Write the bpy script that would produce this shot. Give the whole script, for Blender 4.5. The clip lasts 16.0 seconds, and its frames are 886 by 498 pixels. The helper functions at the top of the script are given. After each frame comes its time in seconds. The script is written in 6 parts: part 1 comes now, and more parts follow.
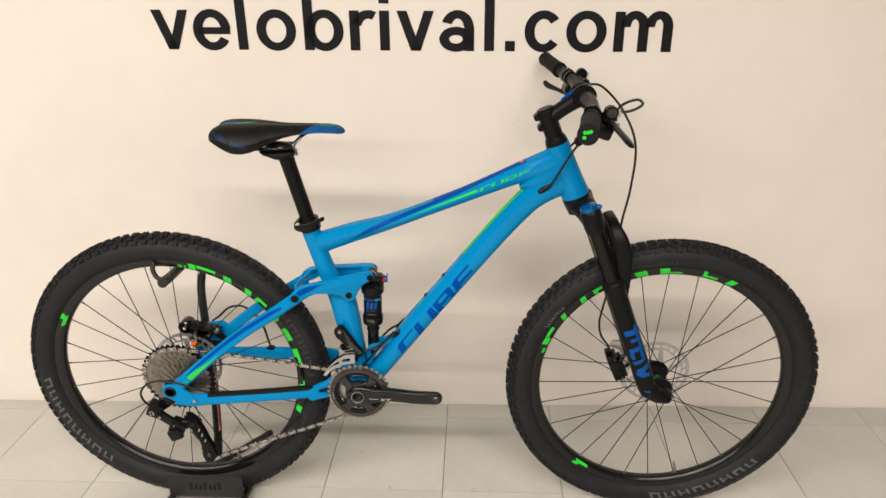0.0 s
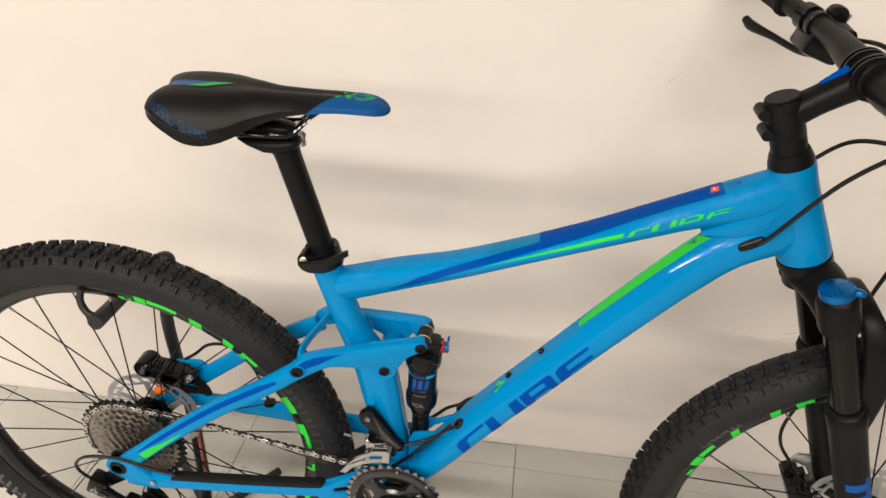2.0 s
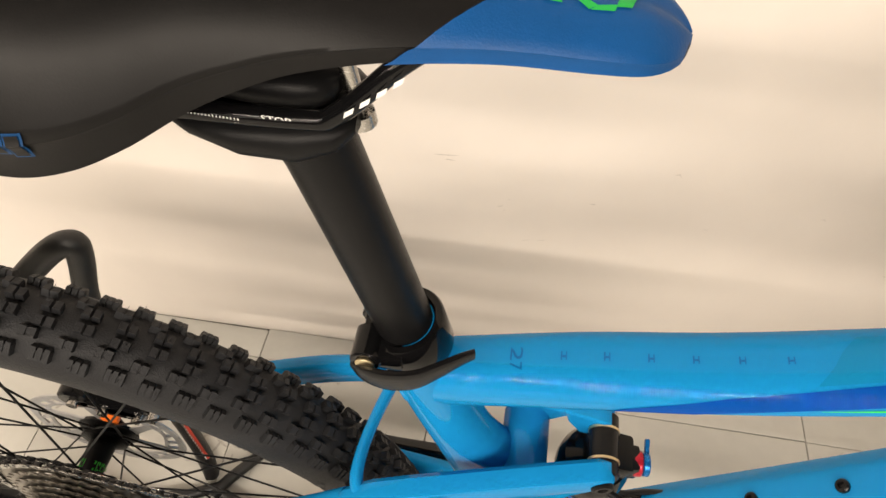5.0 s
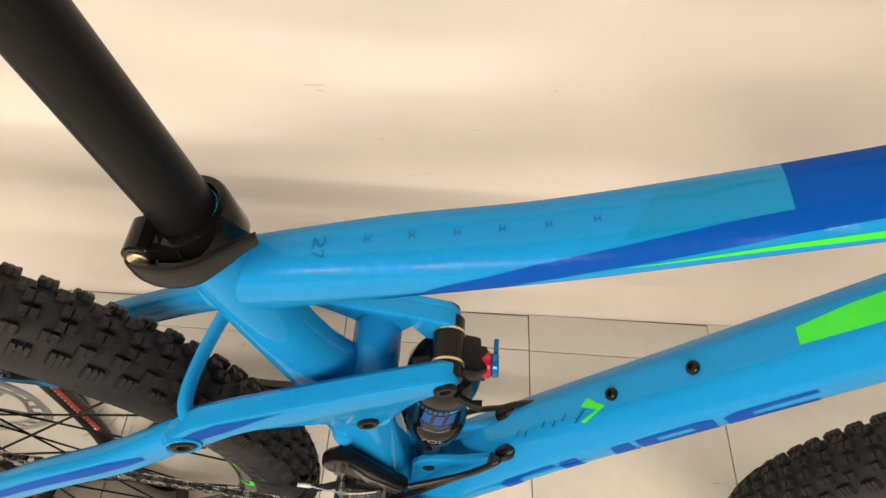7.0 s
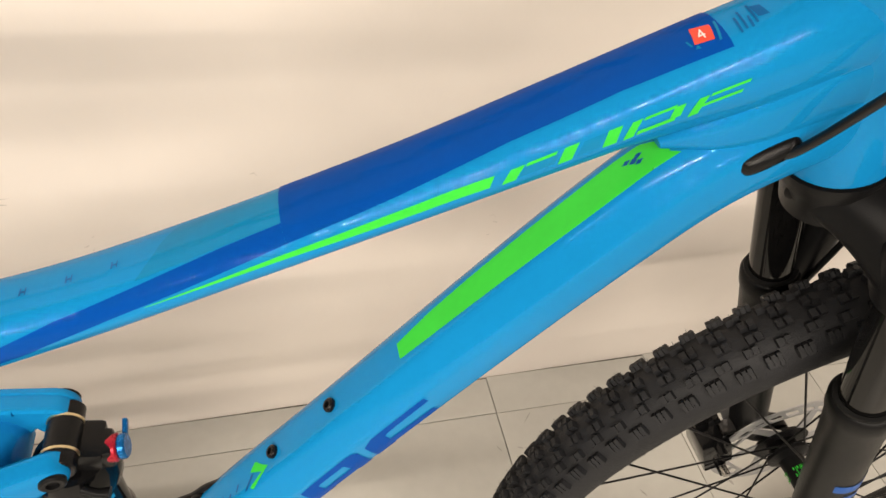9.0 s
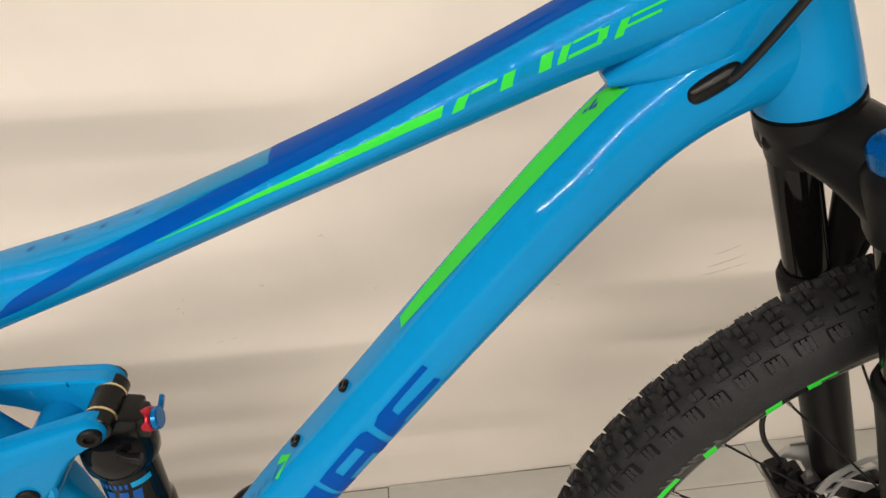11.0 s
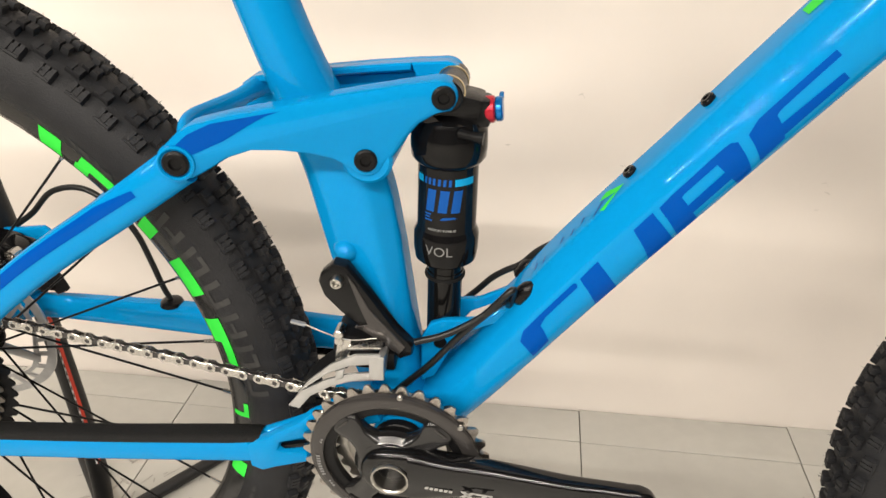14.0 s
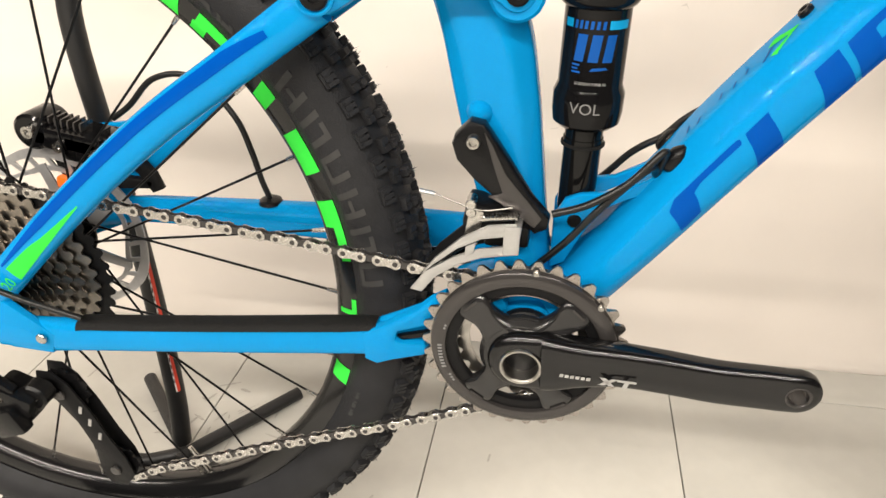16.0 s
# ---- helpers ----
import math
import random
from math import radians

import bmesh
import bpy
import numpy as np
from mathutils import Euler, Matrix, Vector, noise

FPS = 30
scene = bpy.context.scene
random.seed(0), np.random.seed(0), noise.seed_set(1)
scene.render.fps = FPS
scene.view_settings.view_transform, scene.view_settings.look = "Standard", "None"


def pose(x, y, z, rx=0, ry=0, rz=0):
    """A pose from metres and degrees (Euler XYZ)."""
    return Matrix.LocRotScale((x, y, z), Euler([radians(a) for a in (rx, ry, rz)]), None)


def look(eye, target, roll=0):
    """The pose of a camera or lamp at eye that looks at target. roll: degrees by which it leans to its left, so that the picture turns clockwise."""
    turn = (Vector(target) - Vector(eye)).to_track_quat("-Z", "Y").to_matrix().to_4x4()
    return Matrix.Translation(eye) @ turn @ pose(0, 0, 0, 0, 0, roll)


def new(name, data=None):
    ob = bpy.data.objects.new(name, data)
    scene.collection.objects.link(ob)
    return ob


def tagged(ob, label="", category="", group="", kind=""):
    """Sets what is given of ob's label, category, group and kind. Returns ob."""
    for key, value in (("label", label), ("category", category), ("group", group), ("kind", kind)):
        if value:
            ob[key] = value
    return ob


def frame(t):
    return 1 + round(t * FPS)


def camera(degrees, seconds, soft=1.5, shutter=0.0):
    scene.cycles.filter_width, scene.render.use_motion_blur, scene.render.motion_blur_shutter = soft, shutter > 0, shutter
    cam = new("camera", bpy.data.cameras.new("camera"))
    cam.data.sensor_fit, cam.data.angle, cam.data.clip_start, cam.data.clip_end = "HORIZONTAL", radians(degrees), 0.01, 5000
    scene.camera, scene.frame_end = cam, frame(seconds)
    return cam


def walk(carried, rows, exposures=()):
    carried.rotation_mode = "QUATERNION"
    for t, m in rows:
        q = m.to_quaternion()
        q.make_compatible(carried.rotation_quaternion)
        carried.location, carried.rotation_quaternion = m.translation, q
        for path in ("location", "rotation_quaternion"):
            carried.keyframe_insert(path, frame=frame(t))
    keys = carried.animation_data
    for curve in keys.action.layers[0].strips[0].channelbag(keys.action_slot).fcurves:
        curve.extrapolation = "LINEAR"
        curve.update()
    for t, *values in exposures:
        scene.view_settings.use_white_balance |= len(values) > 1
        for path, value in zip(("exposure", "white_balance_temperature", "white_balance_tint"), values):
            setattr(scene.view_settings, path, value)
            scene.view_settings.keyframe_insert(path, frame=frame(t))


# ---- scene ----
cam = camera(66.1, 16.0)
PATH = [
    (0, (0.674, -1.328, 1.219), (0.587, 0.514, 0.446), -0.5),
    (0.5, (0.662, -1.218, 1.211), (0.514, 0.613, 0.419), -0.1),
    (1, (0.609, -1.039, 1.205), (0.438, 0.724, 0.276), -0.5),
    (1.5, (0.573, -0.886, 1.201), (0.396, 0.804, 0.147), -0.5),
    (2, (0.573, -0.683, 1.187), (0.345, 0.983, 0.104), 1.4),
    (2.5, (0.519, -0.509, 1.175), (0.161, 1.05, -0.024), -0.4),
    (3, (0.405, -0.316, 1.149), (-0.013, 1.06, -0.241), -2.3),
    (3.5, (0.356, -0.225, 1.107), (-0.118, 1.074, -0.337), -3.7),
    (4, (0.339, -0.197, 1.091), (-0.115, 1.097, -0.365), -4.0),
    (4.5, (0.342, -0.191, 1.078), (-0.014, 1.108, -0.401), -1.6),
    (5, (0.368, -0.179, 1.036), (0.225, 1.009, -0.567), 2.5),
    (5.2, (0.373, -0.166, 1.026), (0.31, 0.967, -0.621), 5.7),
    (7.3, (0.462, -0.195, 0.979), (0.51, 0.951, -0.66), 3.8),
    (7.5, (0.47, -0.196, 0.973), (0.58, 0.94, -0.669), 5.1),
    (8, (0.488, -0.193, 0.956), (0.659, 0.907, -0.705), 6.1),
    (8.5, (0.543, -0.207, 0.971), (0.879, 1.027, -0.566), 8.6),
    (9, (0.597, -0.233, 0.983), (1.028, 1.106, -0.439), 7.8),
    (9.2, (0.611, -0.238, 0.975), (1.046, 1.166, -0.381), 6.5),
    (11.3, (0.657, -0.352, 0.901), (0.731, 1.317, -0.198), -1.7),
    (11.5, (0.63, -0.367, 0.876), (0.684, 1.314, -0.207), -0.2),
    (12, (0.562, -0.404, 0.822), (0.552, 1.317, -0.196), 0.6),
    (12.5, (0.537, -0.415, 0.78), (0.378, 1.318, -0.205), 0.4),
    (13, (0.517, -0.411, 0.76), (0.301, 1.319, -0.22), 0.4),
    (13.5, (0.513, -0.41, 0.751), (0.268, 1.305, -0.248), 0.4),
    (14, (0.511, -0.41, 0.729), (0.266, 1.3, -0.279), -0.4),
    (14.5, (0.496, -0.407, 0.689), (0.262, 1.283, -0.353), -0.7),
    (15, (0.483, -0.405, 0.644), (0.263, 1.306, -0.368), -0.3),
    (15.5, (0.473, -0.414, 0.632), (0.241, 1.298, -0.376), -0.7),
    (16, (0.441, -0.434, 0.637), (0.115, 1.261, -0.374), -1.5),
]
EXPOSURES = [(0, -0.14, 6600, 10), (1.5, -0.12, 6550, 10), (2.5, -0.08, 6650, 10), (3, -0.09, 6900, 11), (4, -0.02, 6950, 12), (5, 0.2, 7100, 12), (7.5, 0.23, 7250, 12), (9, 0.16, 6980, 12), (11.5, -0.06, 6700, 10), (12.5, 0.1, 6680, 10), (14, 0.36, 6630, 10), (15, 0.50, 6680, 11), (16, 0.50, 6650, 10)]
walk(cam, [(t, look(eye, target, roll)) for t, eye, target, roll in PATH], EXPOSURES)


# ---------------------------------------------------------------- world and light
world = bpy.data.worlds.new("world")
scene.world = world
world.use_nodes = True
world.node_tree.nodes["Background"].inputs[0].default_value = (1.0, 0.93, 0.84, 1)
world.node_tree.nodes["Background"].inputs[1].default_value = 0.25


def strip_light(name, x, y, z, length, width, watts, colour):
    """A fluorescent strip on the ceiling, shining down."""
    data = bpy.data.lights.new(name, "AREA")
    data.shape, data.size, data.size_y = "RECTANGLE", length, width
    data.energy, data.color = watts, colour
    ob = new(name, data)
    ob.matrix_world = pose(x, y, z, 0, 0, 0)
    return ob


strip_light("ceiling_strip_light", -0.75, -2.25, 2.64, 5.6, 0.08, 250, (1.0, 0.925, 0.83))
strip_light("ceiling_strip_light", 0.00, -5.00, 2.64, 5.6, 0.08, 228, (1.0, 0.935, 0.86))


# ---------------------------------------------------------------- materials
def material(name, colour, rough=0.5, metal=0.0, coat=0.0, vary=0.08, scale=30.0, bump=0.0, bump_scale=300.0,
             random_piece=0.0, spec=0.5, coat_rough=0.05, coat_ior=1.5):
    """A principled surface with colour variation at two scales, fine relief and uneven gloss."""
    m = bpy.data.materials.new(name)
    m.use_nodes = True
    nt = m.node_tree
    p = nt.nodes["Principled BSDF"]
    p.inputs["Metallic"].default_value = metal
    p.inputs["Coat Weight"].default_value = coat
    p.inputs["Coat Roughness"].default_value = coat_rough
    p.inputs["Coat IOR"].default_value = coat_ior
    p.inputs["Specular IOR Level"].default_value = spec
    tc = nt.nodes.new("ShaderNodeTexCoord")
    n1 = nt.nodes.new("ShaderNodeTexNoise")
    n1.inputs["Scale"].default_value, n1.inputs["Detail"].default_value = scale, 5
    n2 = nt.nodes.new("ShaderNodeTexNoise")
    n2.inputs["Scale"].default_value, n2.inputs["Detail"].default_value = scale * 9, 3
    for n in (n1, n2):
        nt.links.new(tc.outputs["Object"], n.inputs["Vector"])
    add = nt.nodes.new("ShaderNodeMath")
    add.operation = "MULTIPLY_ADD"
    nt.links.new(n2.outputs["Fac"], add.inputs[0])
    add.inputs[1].default_value = 0.4
    nt.links.new(n1.outputs["Fac"], add.inputs[2])
    last = add
    if random_piece:
        info = nt.nodes.new("ShaderNodeObjectInfo")
        more = nt.nodes.new("ShaderNodeMath")
        more.operation = "MULTIPLY_ADD"
        nt.links.new(info.outputs["Random"], more.inputs[0])
        more.inputs[1].default_value = random_piece
        nt.links.new(add.outputs[0], more.inputs[2])
        last = more
    span = nt.nodes.new("ShaderNodeMapRange")
    span.inputs["From Min"].default_value, span.inputs["From Max"].default_value = 0.45, 0.95 + random_piece
    span.inputs["To Min"].default_value, span.inputs["To Max"].default_value = 1 - vary, 1 + vary
    nt.links.new(last.outputs[0], span.inputs["Value"])
    mix = nt.nodes.new("ShaderNodeMix")
    mix.data_type, mix.blend_type = "RGBA", "MULTIPLY"
    mix.inputs["Factor"].default_value = 1.0
    mix.inputs["A"].default_value = (*colour, 1)
    comb = nt.nodes.new("ShaderNodeCombineColor")
    for k in range(3):
        nt.links.new(span.outputs["Result"], comb.inputs[k])
    nt.links.new(comb.outputs[0], mix.inputs["B"])
    nt.links.new(mix.outputs["Result"], p.inputs["Base Color"])
    gloss = nt.nodes.new("ShaderNodeMapRange")
    gloss.inputs["To Min"].default_value, gloss.inputs["To Max"].default_value = max(rough - min(0.06, rough * 0.3), 0.02), min(rough + min(0.08, rough * 0.35), 1)
    nt.links.new(n2.outputs["Fac"], gloss.inputs["Value"])
    nt.links.new(gloss.outputs["Result"], p.inputs["Roughness"])
    if bump:
        n3 = nt.nodes.new("ShaderNodeTexNoise")
        n3.inputs["Scale"].default_value, n3.inputs["Detail"].default_value = bump_scale, 4
        nt.links.new(tc.outputs["Object"], n3.inputs["Vector"])
        b = nt.nodes.new("ShaderNodeBump")
        b.inputs["Strength"].default_value, b.inputs["Distance"].default_value = bump, 0.001
        nt.links.new(n3.outputs["Fac"], b.inputs["Height"])
        nt.links.new(b.outputs["Normal"], p.inputs["Normal"])
    return m


M_WALL = material("wall_paint", (0.79, 0.725, 0.665), 0.55, vary=0.045, scale=1.6, bump=0.25, bump_scale=60)
M_SCUFF = material("scuffed_paint", (0.64, 0.588, 0.535), 0.6, vary=0.15, scale=120)
M_SHOP = material("shop_wall_paint", (0.085, 0.08, 0.075), 0.7, vary=0.06, scale=2.0)
M_CEIL = material("ceiling_paint", (0.15, 0.147, 0.14), 0.8, vary=0.05, scale=3)
M_TILE = material("floor_tile", (0.49, 0.478, 0.44), 0.30, vary=0.12, scale=5, bump=0.12, bump_scale=40, random_piece=0.25)
M_DIRT = material("floor_dirt", (0.36, 0.345, 0.315), 0.5, vary=0.2, scale=200)
M_GROUT = material("tile_joint", (0.16, 0.15, 0.135), 0.9, vary=0.2, scale=12)
M_PAINT = material("cyan_paint", (0.0, 0.210, 0.500), 0.3, spec=0.0, coat=0.60, coat_rough=0.006, coat_ior=1.30, vary=0.03, scale=14)
M_BLUE = material("deep_blue_decal", (0.0, 0.060, 0.330), 0.3, spec=0.0, coat=0.26, coat_rough=0.008, coat_ior=1.26, vary=0.04, scale=20)
M_SKY = material("bright_blue_print", (0.0, 0.065, 0.29), 0.35, spec=0.2, vary=0.05, scale=30)
M_SHEER = material("pale_film_decal", (0.0, 0.188, 0.405), 0.3, spec=0.0, coat=0.60, coat_rough=0.012, coat_ior=1.30, vary=0.04, scale=20)
M_GREEN = material("lime_green_decal", (0.030, 0.56, 0.05), 0.4, spec=0.0, coat=0.22, coat_rough=0.03, vary=0.05, scale=25)
M_NAVY = material("navy_print", (0.0, 0.06, 0.24), 0.4, spec=0.1, vary=0.05, scale=30)
M_FAINT = material("faint_blue_print", (0.0, 0.100, 0.30), 0.4, spec=0.1, vary=0.05, scale=30)
M_WHITE = material("white_print", (0.75, 0.75, 0.74), 0.5, vary=0.05, scale=40)
M_GREYP = material("grey_print", (0.085, 0.085, 0.085), 0.5, vary=0.15, scale=60)
M_PALE = material("pale_grey_print", (0.15, 0.15, 0.15), 0.5, vary=0.15, scale=60)
M_OFFWHITE = material("off_white_print", (0.36, 0.36, 0.36), 0.5, vary=0.1, scale=60)
M_CYAN = material("cyan_print", (0.0, 0.26, 0.52), 0.35, spec=0.2, vary=0.05, scale=30)
M_RED = material("red_anodised", (0.42, 0.012, 0.030), 0.28, metal=0.5, vary=0.06, scale=60)
M_REDP = material("red_print", (0.75, 0.06, 0.03), 0.4, vary=0.06, scale=60)
M_ORANGE = material("orange_plastic", (0.85, 0.16, 0.01), 0.4, vary=0.06, scale=60)
M_BLUEA = material("blue_anodised", (0.0, 0.13, 0.38), 0.25, metal=0.6, vary=0.05, scale=60)
M_RUBBER = material("tyre_rubber", (0.0120, 0.0124, 0.0142), 0.56, vary=0.25, scale=40, bump=0.5, bump_scale=900, spec=0.26)
M_BLACKM = material("matt_black_alloy", (0.0062, 0.0062, 0.0066), 0.34, spec=0.12, vary=0.12, scale=40, bump=0.15, bump_scale=1500)
M_BLACKG = material("gloss_black_alloy", (0.0040, 0.0040, 0.0044), 0.09, spec=0.19, vary=0.1, scale=40)
M_CRANK = material("gloss_black_crank", (0.0038, 0.0038, 0.0042), 0.13, spec=0.42, vary=0.06, scale=5)
M_SPIDER = material("glossy_dark_grey_alloy", (0.0120, 0.0118, 0.0122), 0.15, spec=0.5, vary=0.06, scale=6)
M_PLASTIC = material("black_plastic", (0.0048, 0.0048, 0.0052), 0.22, spec=0.20, vary=0.12, scale=60, bump=0.2, bump_scale=1200)
M_RIM = material("anodised_black_rim", (0.0062, 0.0062, 0.0066), 0.20, spec=0.40, vary=0.08, scale=20)
M_HOSE = material("cable_hose", (0.005, 0.005, 0.005), 0.32, spec=0.35, vary=0.1, scale=80)
M_GRIP = material("rubber_grip", (0.0065, 0.0065, 0.0065), 0.7, vary=0.15, scale=70, bump=0.7, bump_scale=700, spec=0.18)
M_SADDLE = material("saddle_cover", (0.0076, 0.0072, 0.0072), 0.40, spec=0.15, vary=0.12, scale=35, bump=0.06, bump_scale=1400)
M_SADBLUE = material("saddle_blue", (0.002, 0.068, 0.235), 0.42, spec=0.2, vary=0.08, scale=35, bump=0.2, bump_scale=1400)
M_SADGREEN = material("saddle_green", (0.010, 0.40, 0.075), 0.44, spec=0.2, vary=0.06, scale=35, bump=0.2, bump_scale=1400)
M_STEEL = material("bright_steel", (0.45, 0.435, 0.41), 0.25, metal=1.0, vary=0.15, scale=90)
M_NICKEL = material("satin_nickel", (0.38, 0.365, 0.34), 0.30, metal=1.0, vary=0.18, scale=120)
M_COG = material("worn_nickel_cog", (0.27, 0.245, 0.215), 0.34, metal=1.0, vary=0.25, scale=90)
M_ROTOR = material("ground_steel", (0.50, 0.50, 0.51), 0.42, metal=0.8, vary=0.10, scale=120)
M_RING = material("dark_titanium_grey", (0.042, 0.039, 0.038), 0.16, metal=0.4, vary=0.06, scale=8)
M_TEETH = material("dark_nickel", (0.33, 0.305, 0.28), 0.28, metal=1.0, vary=0.15, scale=100)
M_SIDEWALL = material("sidewall_print", (0.024, 0.024, 0.024), 0.6, vary=0.2, scale=60)
M_RELIEF = material("saddle_relief_edge", (0.0, 0.042, 0.135), 0.42, spec=0.2, vary=0.08, scale=35)
M_SILVER = material("silver_alloy", (0.46, 0.46, 0.46), 0.30, metal=0.9, vary=0.08, scale=60)
M_BRASS = material("brass_ring", (0.75, 0.62, 0.38), 0.3, metal=1.0, vary=0.06, scale=60)
M_STANCH = material("black_stanchion", (0.004, 0.004, 0.004), 0.06, metal=0.0, spec=0.22, vary=0.05, scale=60)
M_LETTER = material("black_sign_vinyl", (0.006, 0.006, 0.008), 0.5, spec=0.2, vary=0.15, scale=15)
M_STAND = material("black_powder_coat", (0.008, 0.008, 0.0085), 0.45, vary=0.15, scale=50, bump=0.3, bump_scale=1500)


# ---------------------------------------------------------------- mesh helpers
def part(name, bm, mat, parent=None, label="", kind="", smooth=True, sharp=38):
    """Link a bmesh as one mesh object, under a thing or a part."""
    me = bpy.data.meshes.new(name)
    bmesh.ops.recalc_face_normals(bm, faces=bm.faces)
    bm.to_mesh(me)
    bm.free()
    return mesh_part(name, me, mat, parent, label, kind, smooth, sharp)


def mesh_part(name, me, mat, parent=None, label="", kind="", smooth=True, sharp=38):
    for m in mat if isinstance(mat, (list, tuple)) else [mat]:
        me.materials.append(m)
    if smooth:
        me.shade_smooth()
        me.set_sharp_from_angle(angle=radians(sharp))
    ob = new(name, me)
    if parent:
        ob.parent = parent
    return tagged(ob, label=label, kind=kind)


def V(*a):
    return Vector(a)


def spline(pts, n):
    """Points of a smooth curve through pts (any number of columns)."""
    p = np.array(pts, float)
    q = np.vstack([2 * p[0] - p[1], p, 2 * p[-1] - p[-2]])
    out = []
    for i in range(len(p) - 1):
        a, b, c, d = q[i:i + 4]
        for t in np.linspace(0, 1, n, endpoint=False):
            out.append(0.5 * (2 * b + (c - a) * t + (2 * a - 5 * b + 4 * c - d) * t * t + (3 * b - 3 * c + d - a) * t ** 3))
    out.append(p[-1])
    return np.array(out)


def skin(bm, rings, closed=False, caps=True, mat=0):
    """Faces between rings of points."""
    vs = [[bm.verts.new(p) for p in r] for r in rings]
    n = len(vs[0])
    for i in range(len(vs) if closed else len(vs) - 1):
        a, b = vs[i], vs[(i + 1) % len(vs)]
        for k in range(n):
            f = bm.faces.new((a[k], a[(k + 1) % n], b[(k + 1) % n], b[k]))
            f.material_index = mat
    if caps and not closed:
        for r in (vs[0], vs[-1]):
            bm.faces.new(r).material_index = mat
    return vs


def sweep(bm, pts, radius, seg=12, smooth_n=0, caps=True, mat=0):
    """A round tube along points; radius: one number or one for each point."""
    rad = [radius] * len(pts) if isinstance(radius, (int, float)) else list(radius)
    rows = np.array([(*p, r) for p, r in zip(pts, rad)])
    if smooth_n:
        rows = spline(rows, smooth_n)
    ps = [Vector(r[:3]) for r in rows]
    side, rings = None, []
    for i, p in enumerate(ps):
        d = (ps[min(i + 1, len(ps) - 1)] - ps[max(i - 1, 0)]).normalized()
        if side is None:
            side = d.cross(V(0, 0, 1) if abs(d.z) < 0.9 else V(1, 0, 0)).normalized()
        side = (side - d * side.dot(d)).normalized()
        up = d.cross(side)
        rings.append([p + (side * math.cos(a) + up * math.sin(a)) * rows[i][3] for a in np.linspace(0, 2 * math.pi, seg, endpoint=False)])
    skin(bm, rings, caps=caps, mat=mat)


def cyl(bm, p, q, r, r2=None, seg=20, bevel=0.0, mat=0):
    """A cylinder or cone from p to q, with a small chamfer."""
    p, q, r2 = Vector(p), Vector(q), r if r2 is None else r2
    d = (q - p).normalized()
    if bevel:
        sweep(bm, [p, p + d * bevel, q - d * bevel, q], [r - bevel, r, r2, r2 - bevel], seg, mat=mat)
    else:
        sweep(bm, [p, q], [r, r2], seg, mat=mat)


def lathe(bm, profile, centre, axis=(0, 1, 0), seg=48, mat=0, closed=True):
    """A turned form: profile of (radius, along the axis)."""
    axis = Vector(axis).normalized()
    u = axis.cross(V(0, 0, 1) if abs(axis.z) < 0.9 else V(1, 0, 0)).normalized()
    w = axis.cross(u)
    c = Vector(centre)
    rings = []
    for a in np.linspace(0, 2 * math.pi, seg, endpoint=False):
        d = u * math.cos(a) + w * math.sin(a)
        rings.append([c + d * r + axis * h for r, h in profile])
    vs = [[bm.verts.new(p) for p in r] for r in rings]
    n = len(profile)
    for i in range(seg):
        a, b = vs[i], vs[(i + 1) % seg]
        for k in range(n if closed else n - 1):
            f = bm.faces.new((a[k], a[(k + 1) % n], b[(k + 1) % n], b[k]))
            f.material_index = mat


def block(bm, centre, size, rot=(0, 0, 0), bevel=0.001, mat=0, taper=1.0):
    """A box with rounded edges; taper narrows its top."""
    m = pose(*centre, *rot)
    made = bmesh.ops.create_cube(bm, size=1)["verts"]
    for v in made:
        f = taper if v.co.z > 0 else 1.0
        v.co = m @ V(v.co.x * size[0] * f, v.co.y * size[1] * f, v.co.z * size[2])
    for f in {f for v in made for f in v.link_faces}:
        f.material_index = mat
    if bevel:
        bmesh.ops.bevel(bm, geom=list({e for v in made for e in v.link_edges}), offset=bevel, segments=2, affect="EDGES", profile=0.6)


def blob(bm, centre, size, rot=(0, 0, 0), seg=16, mat=0, power=1.0):
    """A rounded lump."""
    m = pose(*centre, *rot)
    made = bmesh.ops.create_uvsphere(bm, u_segments=seg, v_segments=seg // 2 + 2, radius=1)["verts"]
    for v in made:
        c = V(*[math.copysign(abs(k) ** power, k) for k in v.co])
        v.co = m @ V(c.x * size[0], c.y * size[1], c.z * size[2])
    for f in {f for v in made for f in v.link_faces}:
        f.material_index = mat


def plate(bm, outline, y_out, thick, bevel=0.0015, mat=0, hole=None):
    """A plate in the bike's plane from an (x, z) outline; y_out(x): its outer face."""
    n = len(outline)
    cx, cz = np.mean(np.array(outline), axis=0)

    def ring(inset, depth):
        out = []
        for i, (x, z) in enumerate(outline):
            (xa, za), (xb, zb) = outline[i - 1], outline[(i + 1) % n]
            tx, tz = xb - xa, zb - za
            l = math.hypot(tx, tz) or 1
            nx, nz = -tz / l * turn, tx / l * turn
            px, pz = x + nx * inset, z + nz * inset
            out.append((px, y_out(px) + depth, pz))
        return out

    area = sum(outline[i - 1][0] * outline[i][1] - outline[i][0] * outline[i - 1][1] for i in range(n))
    turn = 1 if area > 0 else -1
    sgn = 1 if thick > 0 else -1
    rings = [ring(bevel, 0), ring(bevel * 0.3, sgn * bevel * 0.3), ring(0, sgn * bevel), ring(0, thick - sgn * bevel), ring(bevel, thick)]
    skin(bm, rings, mat=mat)


